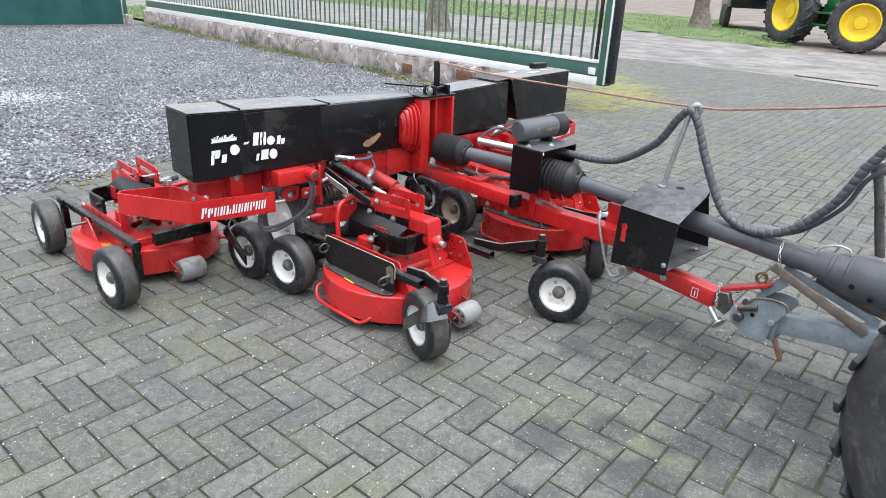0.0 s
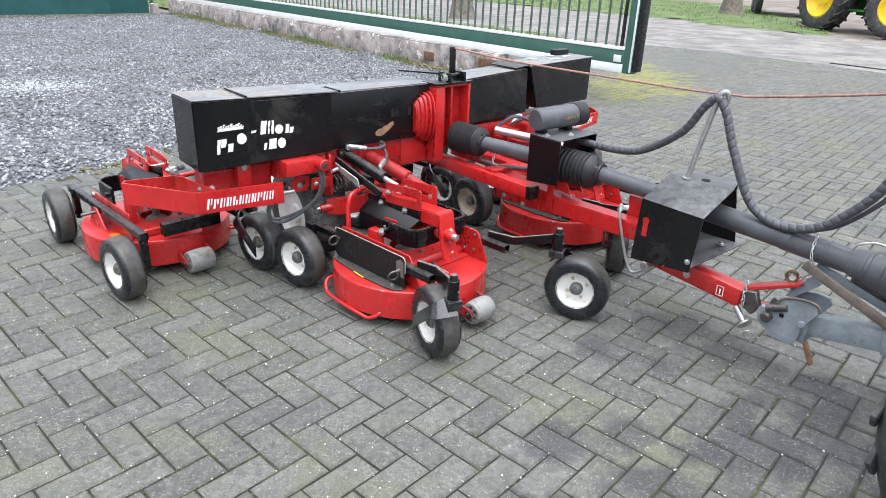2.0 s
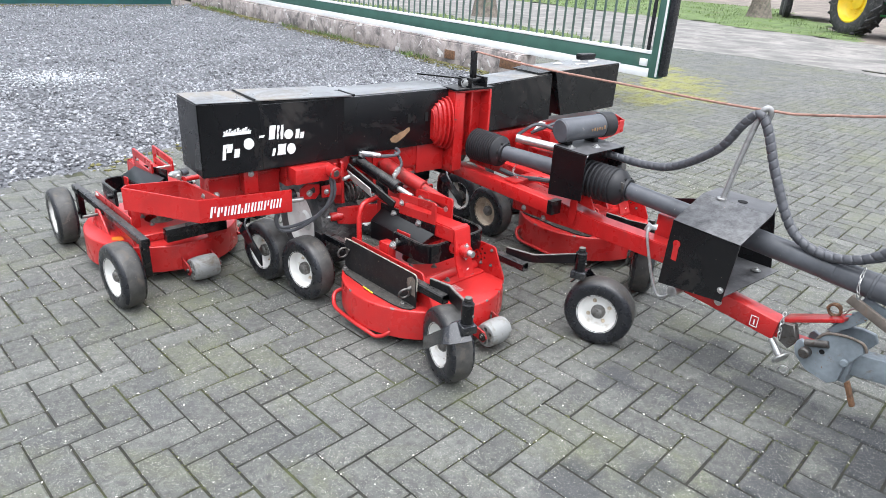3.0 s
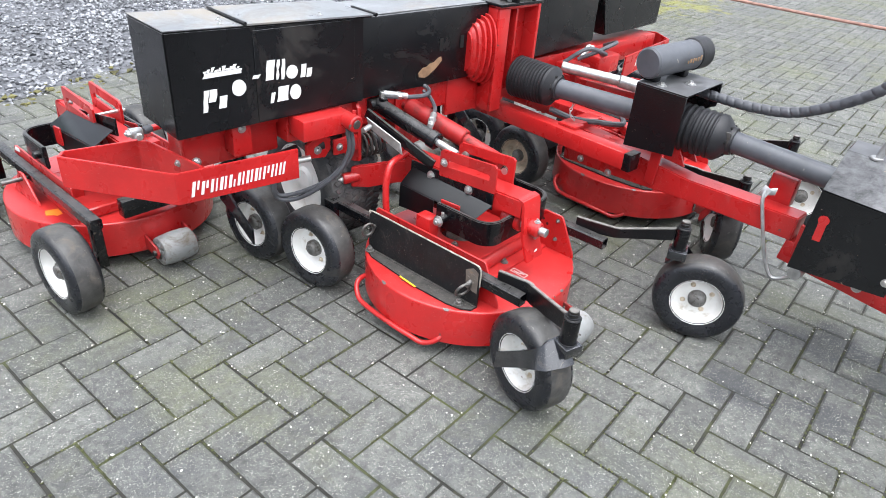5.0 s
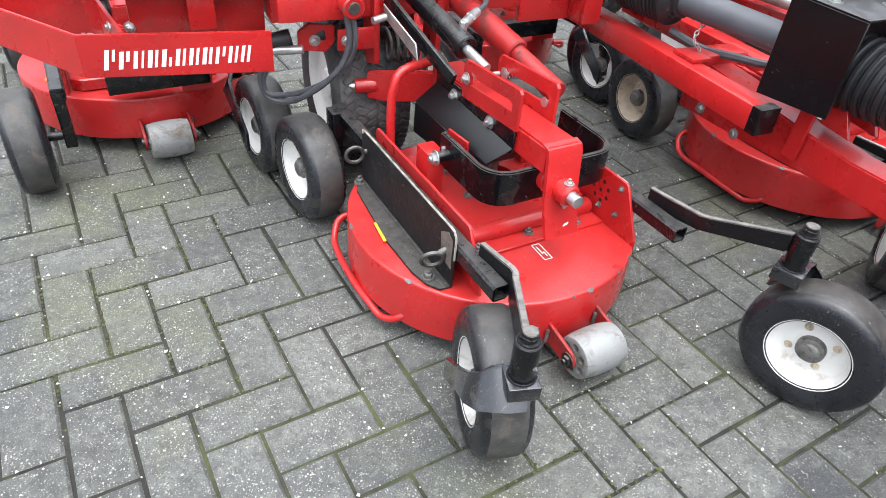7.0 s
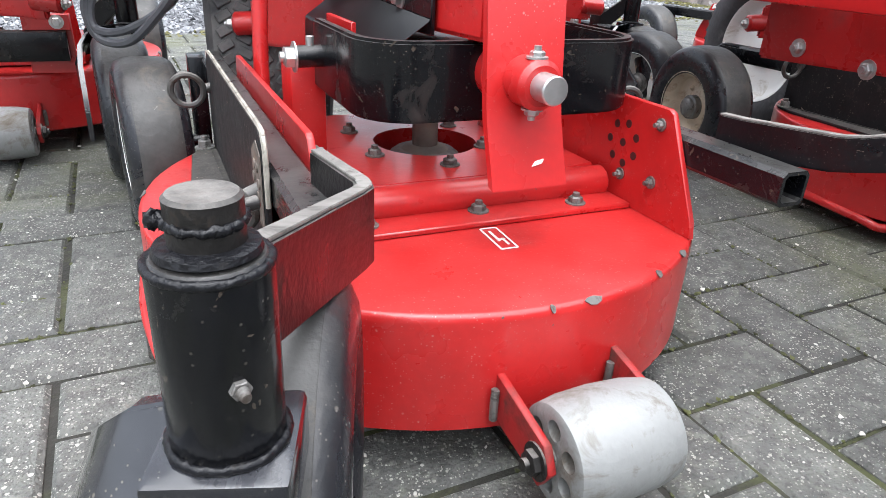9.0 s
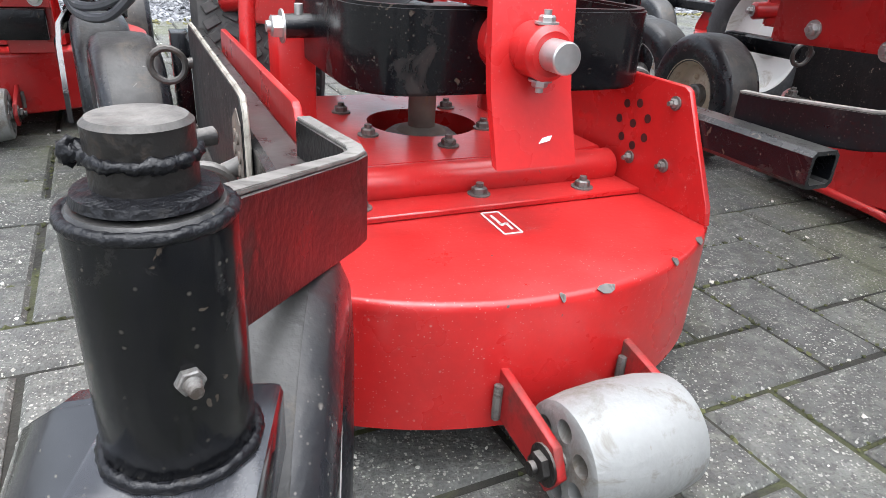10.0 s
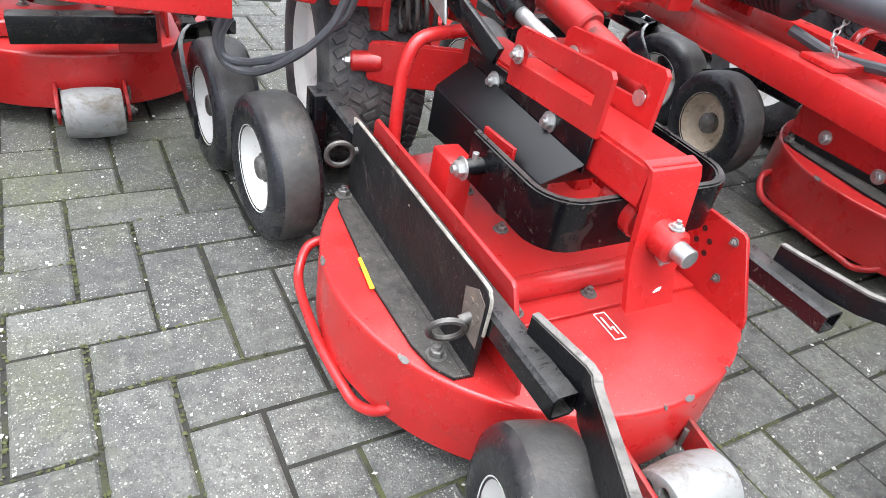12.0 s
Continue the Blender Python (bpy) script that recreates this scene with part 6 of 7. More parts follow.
shape("valve_block", ZINC, fr, lambda bm: (box(bm, (-1.545, 0.08, 0.590), (0.034, 0.026, 0.026), 0.005), bolt(bm, (-1.561, 0.08, 0.592), (-1, 0, 0), 0.010, 0.010), rod(bm, (-1.545, 0.062, 0.588), (-1.547, 0.05, 0.586), 0.011, seg=6)), "bright hydraulic fitting")
shape("valve_hose", HOSE, fr, lambda bm: rod(bm, (-1.524, 0.08, 0.592), (-1.50, 0.083, 0.595), 0.011))
for k in range(3):
    shape("rail_clip", RED, fr, lambda bm: (span(bm, 0.020, 0.044, -0.41 - 0.08 * k, -0.385 - 0.08 * k, 0.40, 0.452, 0.003), span(bm, 0.012, 0.020, -0.42 - 0.08 * k, -0.375 - 0.08 * k, 0.425, 0.445, 0.002)))
shape("clip_rod", RED, fr, lambda bm: rod(bm, (0.030, -0.37, 0.435), (0.030, -0.60, 0.43), 0.008))
# lines and fittings on the far side of the tow bar
shape("hydraulic_line", HOSE, fr, lambda bm: (sweep(bm, [(-0.10, -0.25, 0.49), (-0.06, -0.34, 0.47), (-0.03, -0.43, 0.478), (0.03, -0.50, 0.48), (0.08, -0.45, 0.50)], 0.011, 8, 6), sweep(bm, [(0.15, -0.1, 0.60), (0.22, -0.16, 0.66), (0.33, -0.18, 0.63), (0.42, -0.1, 0.60)], 0.009, 8, 6), sweep(bm, [(0.25, -0.1, 0.60), (0.3, -0.16, 0.64), (0.40, -0.18, 0.67), (0.5, -0.06, 0.62)], 0.009, 8, 6)))
shape("far_cylinder", ZINC, fr, lambda bm: (rod(bm, (0.14, -0.10, 0.585), (0.28, -0.30, 0.555), 0.022), rod(bm, (0.28, -0.30, 0.555), (0.36, -0.42, 0.53), 0.026)))
shape("far_fitting", ZINC, fr, lambda bm: (sweep(bm, [(0.27, -0.10, 0.60), (0.30, -0.10, 0.628), (0.312, -0.10, 0.645), (0.335, -0.11, 0.640)], 0.010, 8, 4), rod(bm, (0.298, -0.10, 0.618), (0.306, -0.10, 0.634), 0.014, seg=6), rod(bm, (0.25, -0.22, 0.56), (0.285, -0.25, 0.555), 0.017, seg=6), rod(bm, (0.36, -0.35, 0.545), (0.385, -0.37, 0.56), 0.013, seg=6)), "bright hydraulic fittings")
shape("far_link", RED, fr, lambda bm: (span(bm, 0.20, 0.30, -0.14, -0.02, 0.50, 0.58, 0.01), span(bm, 0.36, 0.52, -0.14, -0.04, 0.52, 0.60, 0.01), flat(bm, (0.2, -0.05, 0.52), (0.42, -0.45, 0.47), 0.06, 0.05, 0.006)))

# carrying wheels of the frame
def transport(x, y, az):
    m = pose(x, y, 0.235, 0, 0, az)
    def tyre(bm):
        lathe(bm, [(-0.095, 0.135), (-0.11, 0.155), (-0.112, 0.19), (-0.10, 0.222), (-0.08, 0.231), (0.08, 0.231), (0.10, 0.222), (0.112, 0.19), (0.11, 0.155), (0.095, 0.135)], 56, m)
        for k in range(58):
            for j in range(6):
                a = 2 * math.pi * (k + 0.5 * (j % 2)) / 58
                box(bm, (0, 0, 0), (0.027, 0.0165, 0.009), 0.0015, m @ Matrix.Rotation(a, 4, "X") @ Matrix.Translation((-0.08 + 0.032 * j, 0, 0.2305)) @ Matrix.Rotation(0.5 * (1 if j % 2 else -1), 4, "Z"), 1)
    t = shape("transport_tyre", TREAD, fr, tyre)
    shape("rim", WHITE, t, lambda bm: lathe(bm, [(-0.09, 0), (-0.09, 0.138), (0.094, 0.146), (0.101, 0.142), (0.096, 0.134), (0.080, 0.126), (0.072, 0.11), (0.072, 0.05), (0.085, 0.04), (0.09, 0)], 40, m), "white painted rim")
transport(-0.86, 0.20, 180)
transport(0.58, 0.26, 180)
shape("wheel_fork", RED, fr, lambda bm: (span(bm, -0.73, -0.71, 0.10, 0.26, 0.20, 0.52, 0.004), span(bm, 0.71, 0.73, 0.10, 0.30, 0.20, 0.52, 0.004), rod(bm, (-0.86, 0.20, 0.235), (-0.70, 0.20, 0.235), 0.02), rod(bm, (0.58, 0.26, 0.235), (0.73, 0.26, 0.235), 0.02)))


# ---- drive shaft and guards ----
ds = thing("drive_shaft", pose(0.014, 0, 0.014), "black guarded power take-off shaft with ribbed bell cones", "drive shaft")
def boot(bm, p, q, r0, r1, n):
    """A ribbed cone from p to q."""
    L = (Vector(q) - Vector(p)).length
    prof = [(0, 0), (0, r0 * 0.93)]
    for k in range(n):
        s = L * 0.78 / n
        a = s * k
        f = 1.0 - 0.06 * k / n
        prof += [(a + s * 0.08, r0 * f * 0.97), (a + s * 0.22, r0 * f), (a + s * 0.52, r0 * f), (a + s * 0.66, r0 * f * 0.97), (a + s * 0.74, r0 * f * 0.915), (a + s * 0.97, r0 * f * 0.915)]
    prof += [(L * 0.79, r0 * 0.95), (L * 0.84, r0 * 0.93), (L * 0.91, (r0 + r1) * 0.5), (L * 0.95, r1 * 1.28), (L, r1 * 1.22), (L, 0)]
    lathe(bm, prof, 36, aim(p, q))
shape("bell_cone", PLASTIC, ds, lambda bm: boot(bm, (-0.135, -0.09, 0.579), (-0.112, -0.285, 0.577), 0.080, 0.036, 11), "ribbed black bell cone")
shape("shaft_tube", SHAFT, ds, lambda bm: rod(bm, (-0.112, -0.26, 0.577), (-0.04, -0.66, 0.57), 0.036, seg=28), "grey plastic guard tube")
shape("bell_cone", PLASTIC, ds, lambda bm: boot(bm, (-0.04, -0.66, 0.565), (0.0, -0.935, 0.56), 0.084, 0.038, 10), "ribbed black bell cone")
shape("shaft_tube", SHAFT, ds, lambda bm: (rod(bm, (0.0, -0.92, 0.56), (0.022, -1.45, 0.535), 0.036, seg=28), rod(bm, (0.02, -1.40, 0.537), (0.04, -1.78, 0.513), 0.042, seg=28)), "grey plastic guard tube")
shape("cone_cover", SHAFT, ds, lambda bm: lathe(bm, [(0, 0), (0, 0.040), (0.006, 0.043), (0.15, 0.045), (0.152, 0.047), (0.160, 0.047), (0.162, 0.045), (0.235, 0.046), (0.250, 0.053), (0.285, 0.056), (0.288, 0.059), (0.300, 0.059), (0.303, 0.066), (0.345, 0.070), (0.349, 0.075), (0.358, 0.075), (0.362, 0.078), (0.52, 0.083), (0.52, 0)], 40, aim((0.04, -1.74, 0.513), (0.07, -2.25, 0.485))), "scuffed grey guard cone")
shape("cone_holes", DARK, ds, lambda bm: [lathe(bm, [(0, 0), (0, 0.010), (0.003, 0.010), (0.003, 0)], 14, aim((x, y, z), (x - 0.9, y - 0.05, z + dz))) for x, y, z, dz in ((-0.013, -2.125, 0.478, -0.15), (-0.017, -2.19, 0.452, -0.35))])
shape("cone_bail", ZINC, ds, lambda bm: sweep(bm, [(0.02, -1.98, 0.545), (0.02, -1.99, 0.575), (0.04, -2.03, 0.59), (0.05, -2.07, 0.585), (0.05, -2.08, 0.565)], 0.004, 8, 5))
for p, q, rr in (((-0.135, -0.09, 0.579), (-0.112, -0.285, 0.577), 0.050), ((-0.04, -0.66, 0.565), (0.0, -0.935, 0.56), 0.052)):
    for k in range(6):
        shape("cone_slot", DARK, ds, lambda bm: box(bm, (0, 0, 0), (0.016, 0.010, 0.006), 0.001, aim(p, q) @ Matrix.Translation(((Vector(q) - Vector(p)).length * 0.925, 0, 0)) @ Matrix.Rotation(k * math.pi / 3 + 0.4, 4, "X") @ Matrix.Translation((0, 0, rr))))
shape("cone_clip", STEEL, ds, lambda bm: [box(bm, (x, y, 0.575), (0.008, 0.02, 0.05), 0.003) for x, y in ((-0.160, -0.268), (-0.045, -0.925))])

gu = thing("shaft_guard", pose(0.014, 0, 0.014), "folded black steel guard box over the drive shaft", "guard")
shape("guard_shell", BOXB, gu, lambda bm: (sheet(bm, [(-0.214, -1.276, 0.328), (-0.214, -1.288, 0.588), (-0.214, -1.550, 0.582), (-0.214, -1.532, 0.358)], (0.005, 0, 0), 0.001), sheet(bm, [(-0.214, -1.288, 0.584), (0.0, -1.262, 0.642), (0.0, -1.535, 0.640), (-0.214, -1.550, 0.578)], (0, 0, 0.005), 0.001), sheet(bm, [(0.0, -1.262, 0.642), (0.145, -1.245, 0.636), (0.16, -1.48, 0.634), (0.0, -1.535, 0.640)], (0, 0, 0.005), 0.001), sheet(bm, [(0.145, -1.245, 0.636), (0.2, -1.22, 0.590), (0.2, -1.46, 0.590), (0.16, -1.48, 0.634)], (0, 0, 0.005), 0.001), sheet(bm, [(0.2, -1.22, 0.36), (0.2, -1.22, 0.590), (0.2, -1.46, 0.590), (0.2, -1.50, 0.37)], (0.005, 0, 0), 0.001), sheet(bm, [(-0.209, -1.30, 0.355), (0.2, -1.22, 0.36), (0.2, -1.53, 0.37), (-0.209, -1.528, 0.368)], (0, 0, 0.005), 0.001)))
shape("guard_slot", RED, gu, lambda bm: (sheet(bm, [(-0.2155, -1.31, 0.44), (-0.2155, -1.31, 0.50), (-0.2155, -1.332, 0.50), (-0.2155, -1.332, 0.44)], (-0.001, 0, 0)), lathe(bm, [(0, 0), (0, 0.015), (0.0012, 0.015), (0.0012, 0)], 16, pose(-0.2155, -1.321, 0.505, 0, 0, 180))), "red frame showing through a slot")
shape("guard_bolt", ZINC, gu, lambda bm: (bolt(bm, (0.12, -1.48, 0.377), (0, 0, 1), 0.012, 0.005), bolt(bm, (-0.214, -1.52, 0.40), (-1, 0, 0), 0.008, 0.004)))
shape("guard_hole", DARK, gu, lambda bm: lathe(bm, [(0, 0), (0, 0.018), (0.0012, 0.018), (0.0012, 0)], 16, pose(0.045, -1.40, 0.6458, 0, -90, 0)))
shape("hose_stay", GREYROD, gu, lambda bm: (sweep(bm, [(0.0, -1.34, 0.62), (0.005, -1.365, 0.78), (0.012, -1.395, 0.94), (0.012, -1.405, 0.985), (0.02, -1.42, 1.0), (0.03, -1.43, 0.985), (0.032, -1.425, 0.96)], 0.0105, 10, 6), rod(bm, (0.0, -1.34, 0.644), (0.0, -1.34, 0.653), 0.018)), "thin bright rod stay")

cb = thing("shaft_bracket", pose(0.014, 0, 0.014), "black steel hood over the shaft joint", "bracket")
shape("hood", BOXB, cb, lambda bm: (sheet(bm, [(-0.160, -0.625, 0.480), (-0.160, -0.625, 0.70), (-0.160, -0.810, 0.70), (-0.160, -0.810, 0.500)], (0.005, 0, 0), 0.001), sheet(bm, [(-0.160, -0.625, 0.70), (0.115, -0.605, 0.70), (0.115, -0.795, 0.70), (-0.160, -0.810, 0.70)], (0, 0, 0.005), 0.001), sheet(bm, [(0.110, -0.605, 0.52), (0.110, -0.605, 0.70), (0.110, -0.795, 0.70), (0.110, -0.795, 0.62)], (0.005, 0, 0), 0.001)))
shape("hood_bolt", ZINC, cb, lambda bm: (bolt(bm, (-0.02, -0.745, 0.705), (0, 0, 1), 0.012, 0.006), bolt(bm, (-0.13, -0.70, 0.705), (0, 0, 1), 0.012, 0.006)))
can = thing("document_tube", pose(0.014, 0, 0.014), "black plastic document canister with screw cap on the hood", "canister")
shape("canister", SHAFT, can, lambda bm: rod(bm, (-0.155, -0.645, 0.769), (0.10, -0.675, 0.776), 0.051, seg=32, bev=0.006))
shape("screw_cap", PLASTIC, can, lambda bm: rod(bm, (0.070, -0.671, 0.776), (0.140, -0.679, 0.778), 0.055, seg=32, bev=0.006))
shape("worn_mark", TAN, can, lambda bm: [box(bm, (x, -0.7240 - 0.0007 * k, 0.776 + dz), (0.008 + 0.003 * (k % 2), 0.0015, 0.010 + 0.003 * (k % 3)), 0.0005) for k, (x, dz) in enumerate(((-0.035, 0.0), (-0.020, 0.003), (-0.004, 0.001), (0.010, 0.004), (0.026, 0.003), (0.042, 0.006)))])
shape("tube_foot", BLACK, can, lambda bm: (span(bm, -0.12, -0.09, -0.67, -0.61, 0.7055, 0.74, 0.003), span(bm, 0.03, 0.06, -0.69, -0.63, 0.7055, 0.74, 0.003)))

# hose bundle and rope
hb = thing("hose_bundle", pose(0.014, 0, 0.014), "spiral-wrapped black hydraulic hose hanging from a rod stay", "hose")
shape("wrapped_hose", HOSE, hb, lambda bm: sweep(bm, [(0.06, -0.73, 0.668), (0.055, -0.80, 0.668), (0.05, -0.95, 0.672), (0.05, -1.093, 0.702), (0.03, -1.265, 0.815), (0.015, -1.352, 0.935), (0.01, -1.402, 0.975), (0.01, -1.445, 0.925), (0.01, -1.50, 0.800), (0.01, -1.588, 0.640), (0.01, -1.66, 0.580), (0.01, -1.76, 0.566), (0.01, -1.874, 0.610), (0.01, -1.994, 0.747), (0.01, -2.071, 0.91), (0.01, -2.15, 0.99), (0.0, -2.4, 1.0), (0.02, -2.9, 0.95)], 0.0168, 16, 40, (0.030, 0.0030)))
shape("loose_hose", HOSE, hb, lambda bm: sweep(bm, [(0.03, -1.70, 0.575), (0.04, -1.80, 0.565), (0.04, -1.91, 0.615), (0.03, -2.02, 0.735), (0.03, -2.10, 0.88), (0.02, -2.35, 0.93), (0.03, -2.9, 0.93)], 0.0085, 10, 8))
ro = thing("pull_rope", pose(0.014, 0, 0.014), "faded red cord strung from the mast lever to the tractor", "rope")
shape("cord", ROPE, ro, lambda bm: sweep(bm, [(-0.16, -0.075, 1.025), (-0.10, -0.42, 1.0), (0.0, -0.777, 0.985), (0.02, -1.2, 0.985), (0.03, -1.43, 0.992), (0.02, -1.577, 1.008), (0.0, -2.06, 1.10), (0.0, -2.9, 1.28)], 0.0045, 8, 6))

# chains
def chain(name_parent, pts, n, r=0.010):
    line = curve_points(pts, 12)
    total = [0.0]
    for a, b in zip(line, line[1:]):
        total.append(total[-1] + (b - a).length)
    for k in range(n):
        s = total[-1] * (k + 0.5) / n
        i = max(j for j in range(len(total)) if total[j] <= s)
        i = min(i, len(line) - 2)
        p, d = line[i], (line[i + 1] - line[i]).normalized()
        side = d.cross(V(0.3, 0.5, 0.8)).normalized()
        if k % 2:
            side = d.cross(side).normalized()
        def link(bm):
            t = bmesh.new()
            add(bm, t)
            h = total[-1] / n * 0.62
            loop = [p + d * h * math.cos(a) + side.cross(d) * r * 0.6 * math.sin(a) for a in [2 * math.pi * q / 12 for q in range(13)]]
            sweep(bm, [tuple(v) for v in loop], r * 0.22, 6, 0)
        shape("chain_link", ZINC, name_parent, link)
sc = thing("safety_chain", pose(0.016, -0.006, 0.0), "bright steel chain hanging at the hitch pin", "chain")
chain(sc, [(-0.02, -1.67, 0.335), (-0.035, -1.675, 0.29), (-0.04, -1.68, 0.24)], 7)
sc2 = thing("guard_chain", pose(0.016, -0.006, 0.0), "thin rusty chain tied round the shaft guard", "chain")
chain(sc2, [(0.04, -1.72, 0.30), (0.06, -1.80, 0.36), (0.055, -1.85, 0.42), (-0.01, -1.87, 0.475), (-0.015, -1.86, 0.53), (0.03, -1.85, 0.575)], 18, 0.008)
sc3 = thing("guard_chain", pose(0.010, 0, 0.010), "thin steel chain tied at the mast cone", "chain")
chain(sc3, [(-0.10, -0.37, 0.482), (-0.12, -0.36, 0.51), (-0.09, -0.35, 0.545), (-0.07, -0.345, 0.56)], 9, 0.008)

# ---- towing tractor ----
ht = thing("tractor_hitch", pose(0.016, -0.006, 0.0), "grey tractor pick-up hitch with a rusty latch", "hitch")
shape("draw_bar", HITCH, ht, lambda bm: flat(bm, (0.03, -1.86, 0.236), (0.035, -2.45, 0.345), 0.06, 0.082, 0.006))
shape("bar_sleeve", HITCH, ht, lambda bm: flat(bm, (0.034, -2.14, 0.287), (0.036, -2.5, 0.355), 0.075, 0.098, 0.008))
def hook_outline(x):
    return [(x, -1.734, 0.237), (x, -1.747, 0.205), (x, -1.791, 0.171), (x, -1.866, 0.157), (x, -1.896, 0.181), (x, -1.902, 0.245), (x, -1.945, 0.318), (x, -1.932, 0.346), (x, -1.893, 0.349), (x, -1.845, 0.340), (x, -1.816, 0.324), (x, -1.801, 0.298), (x, -1.780, 0.262), (x, -1.765, 0.266), (x, -1.749, 0.274), (x, -1.738, 0.262)]
shape("hook_plate", HITCH, ht, lambda bm: sheet(bm, hook_outline(-0.035), (0.018, 0, 0), 0.002))
shape("hook_plate", HITCH, ht, lambda bm: sheet(bm, hook_outline(0.07), (0.018, 0, 0), 0.002))
shape("hook_block", HITCH, ht, lambda bm: span(bm, -0.018, 0.069, -1.915, -1.86, 0.175, 0.30, 0.006))
shape("hook_rim", BROWN, ht, lambda bm: sweep(bm, [(-0.037, -1.80, 0.305), (-0.037, -1.818, 0.330), (-0.037, -1.85, 0.345), (-0.037, -1.895, 0.353), (-0.037, -1.935, 0.349), (-0.037, -1.951, 0.325)], 0.005, 8, 5))
shape("hook_hole", DARK, ht, lambda bm: lathe(bm, [(0, 0), (0, 0.009), (0.001, 0.009), (0.001, 0)], 14, pose(-0.0352, -1.825, 0.262, 0, 0, 180)))
shape("hook_dent", HITCH, ht, lambda bm: rod(bm, (-0.036, -1.90, 0.262), (-0.052, -1.902, 0.262), 0.012, seg=16))
shape("clevis", RED, ht, lambda bm: sheet(bm, [(-0.02, -1.66, 0.292), (0.06, -1.66, 0.292), (0.07, -1.86, 0.382), (-0.01, -1.85, 0.38)], (0, 0, 0.014), 0.002))
shape("clevis", RED, ht, lambda bm: sheet(bm, [(-0.01, -1.64, 0.225), (0.05, -1.64, 0.225), (0.05, -1.80, 0.24), (-0.01, -1.80, 0.24)], (0, 0, 0.016), 0.002))
shape("hitch_pin", ZINC, ht, lambda bm: rod(bm, (-0.022, -1.648, 0.222), (-0.034, -1.70, 0.172), 0.013))
shape("pin_washer", ZINC, ht, lambda bm: rod(bm, (-0.033, -1.698, 0.174), (-0.036, -1.707, 0.168), 0.031, seg=24))
shape("split_ring", ZINC, ht, lambda bm: ring(bm, (-0.04, -1.725, 0.135), (1, 0.5, 0.2), 0.016, 0.003))
shape("latch_spring", RUST, ht, lambda bm: sweep(bm, [(0.03 + 0.0006 * k, -1.80 + 0.021 * math.cos(k * 0.5236), 0.392 + 0.021 * math.sin(k * 0.5236)) for k in range(30)], 0.0042, 8, 0), "rusty coiled spring ring")
shape("latch_bolt", STEEL, ht, lambda bm: rod(bm, (-0.062, -1.778, 0.239), (0.09, -1.778, 0.239), 0.019, seg=20, bev=0.004))
shape("latch_bolt", STEEL, ht, lambda bm: rod(bm, (-0.048, -1.77, 0.275), (-0.04, -1.84, 0.30), 0.013))
shape("latch_plate", STEEL, ht, lambda bm: sheet(bm, [(-0.034, -1.662, 0.30), (-0.034, -1.715, 0.312), (-0.034, -1.738, 0.255), (-0.034, -1.715, 0.215), (-0.034, -1.672, 0.235)], (0.03, 0, 0), 0.003), "dark greasy latch plate")
shape("drop_stick", RUST, ht, lambda bm: flat(bm, (0.0, -1.915, 0.18), (0.0, -1.955, 0.10), 0.02, 0.014))
shape("toothed_latch", HITCH, ht, lambda bm: (sheet(bm, [(0.02, -1.80, 0.32), (0.02, -1.825, 0.315), (0.02, -1.905, 0.40), (0.02, -1.895, 0.43), (0.02, -1.875, 0.43)], (0.02, 0, 0), 0.002), [box(bm, (0.03, -1.815 - 0.016 * k, 0.352 + 0.019 * k), (0.02, 0.010, 0.010), 0.002) for k in range(4)]))
shape("lift_link", BROWN, ht, lambda bm: flat(bm, (-0.01, -1.845, 0.474), (0.0, -2.20, 0.332), 0.016, 0.032), "worn brown lift link")
shape("lift_link", HITCH, ht, lambda bm: flat(bm, (0.045, -1.87, 0.462), (0.055, -2.22, 0.36), 0.014, 0.030))
shape("lower_arm", BROWN, ht, lambda bm: flat(bm, (0.08, -1.98, 0.44), (0.09, -2.4, 0.37), 0.03, 0.05))
shape("tractor_pipe", STEEL, ht, lambda bm: (sweep(bm, [(0.16, -2.14, 0.56), (0.16, -2.11, 0.667), (0.155, -2.085, 0.77), (0.16, -2.05, 0.88)], 0.016, 10, 5), rod(bm, (0.16, -2.06, 0.85), (0.16, -2.045, 0.90), 0.022), span(bm, 0.08, 0.24, -2.22, -2.08, 0.55, 0.57, 0.004)))
shape("hitch_frame", HITCH, ht, lambda bm: (span(bm, -0.35, 0.45, -2.62, -2.42, 0.2, 0.62, 0.02),))

tt = thing("tractor_rear_tyre", pose(0, 0, 0), "large worn black tractor tyre on pavers", "tyre")
def bigtyre(bm):
    m = pose(-0.66, -2.83, 0.5)
    lathe(bm, [(-0.10, 0.25), (-0.15, 0.33), (-0.16, 0.40), (-0.14, 0.455), (-0.10, 0.482), (0.0, 0.492), (0.10, 0.482), (0.14, 0.455), (0.16, 0.40), (0.15, 0.33), (0.10, 0.25)], 72, m)
def biglugs(bm):
    m = pose(-0.66, -2.83, 0.5)
    for k in range(24):
        for s in (-1, 1):
            a = 2 * math.pi * (k + (0.5 if s > 0 else 0)) / 24
            box(bm, (0, 0, 0), (0.14, 0.055, 0.016), 0.005, m @ Matrix.Rotation(a, 4, "X") @ Matrix.Translation((s * 0.065, 0, 0.479)) @ Matrix.Rotation(s * 0.6, 4, "Z") @ Matrix.Rotation(-s * 0.12, 4, "Y"))
tb = shape("tyre_body", TREAD, tt, bigtyre)
shape("lug", TREAD, tb, biglugs)
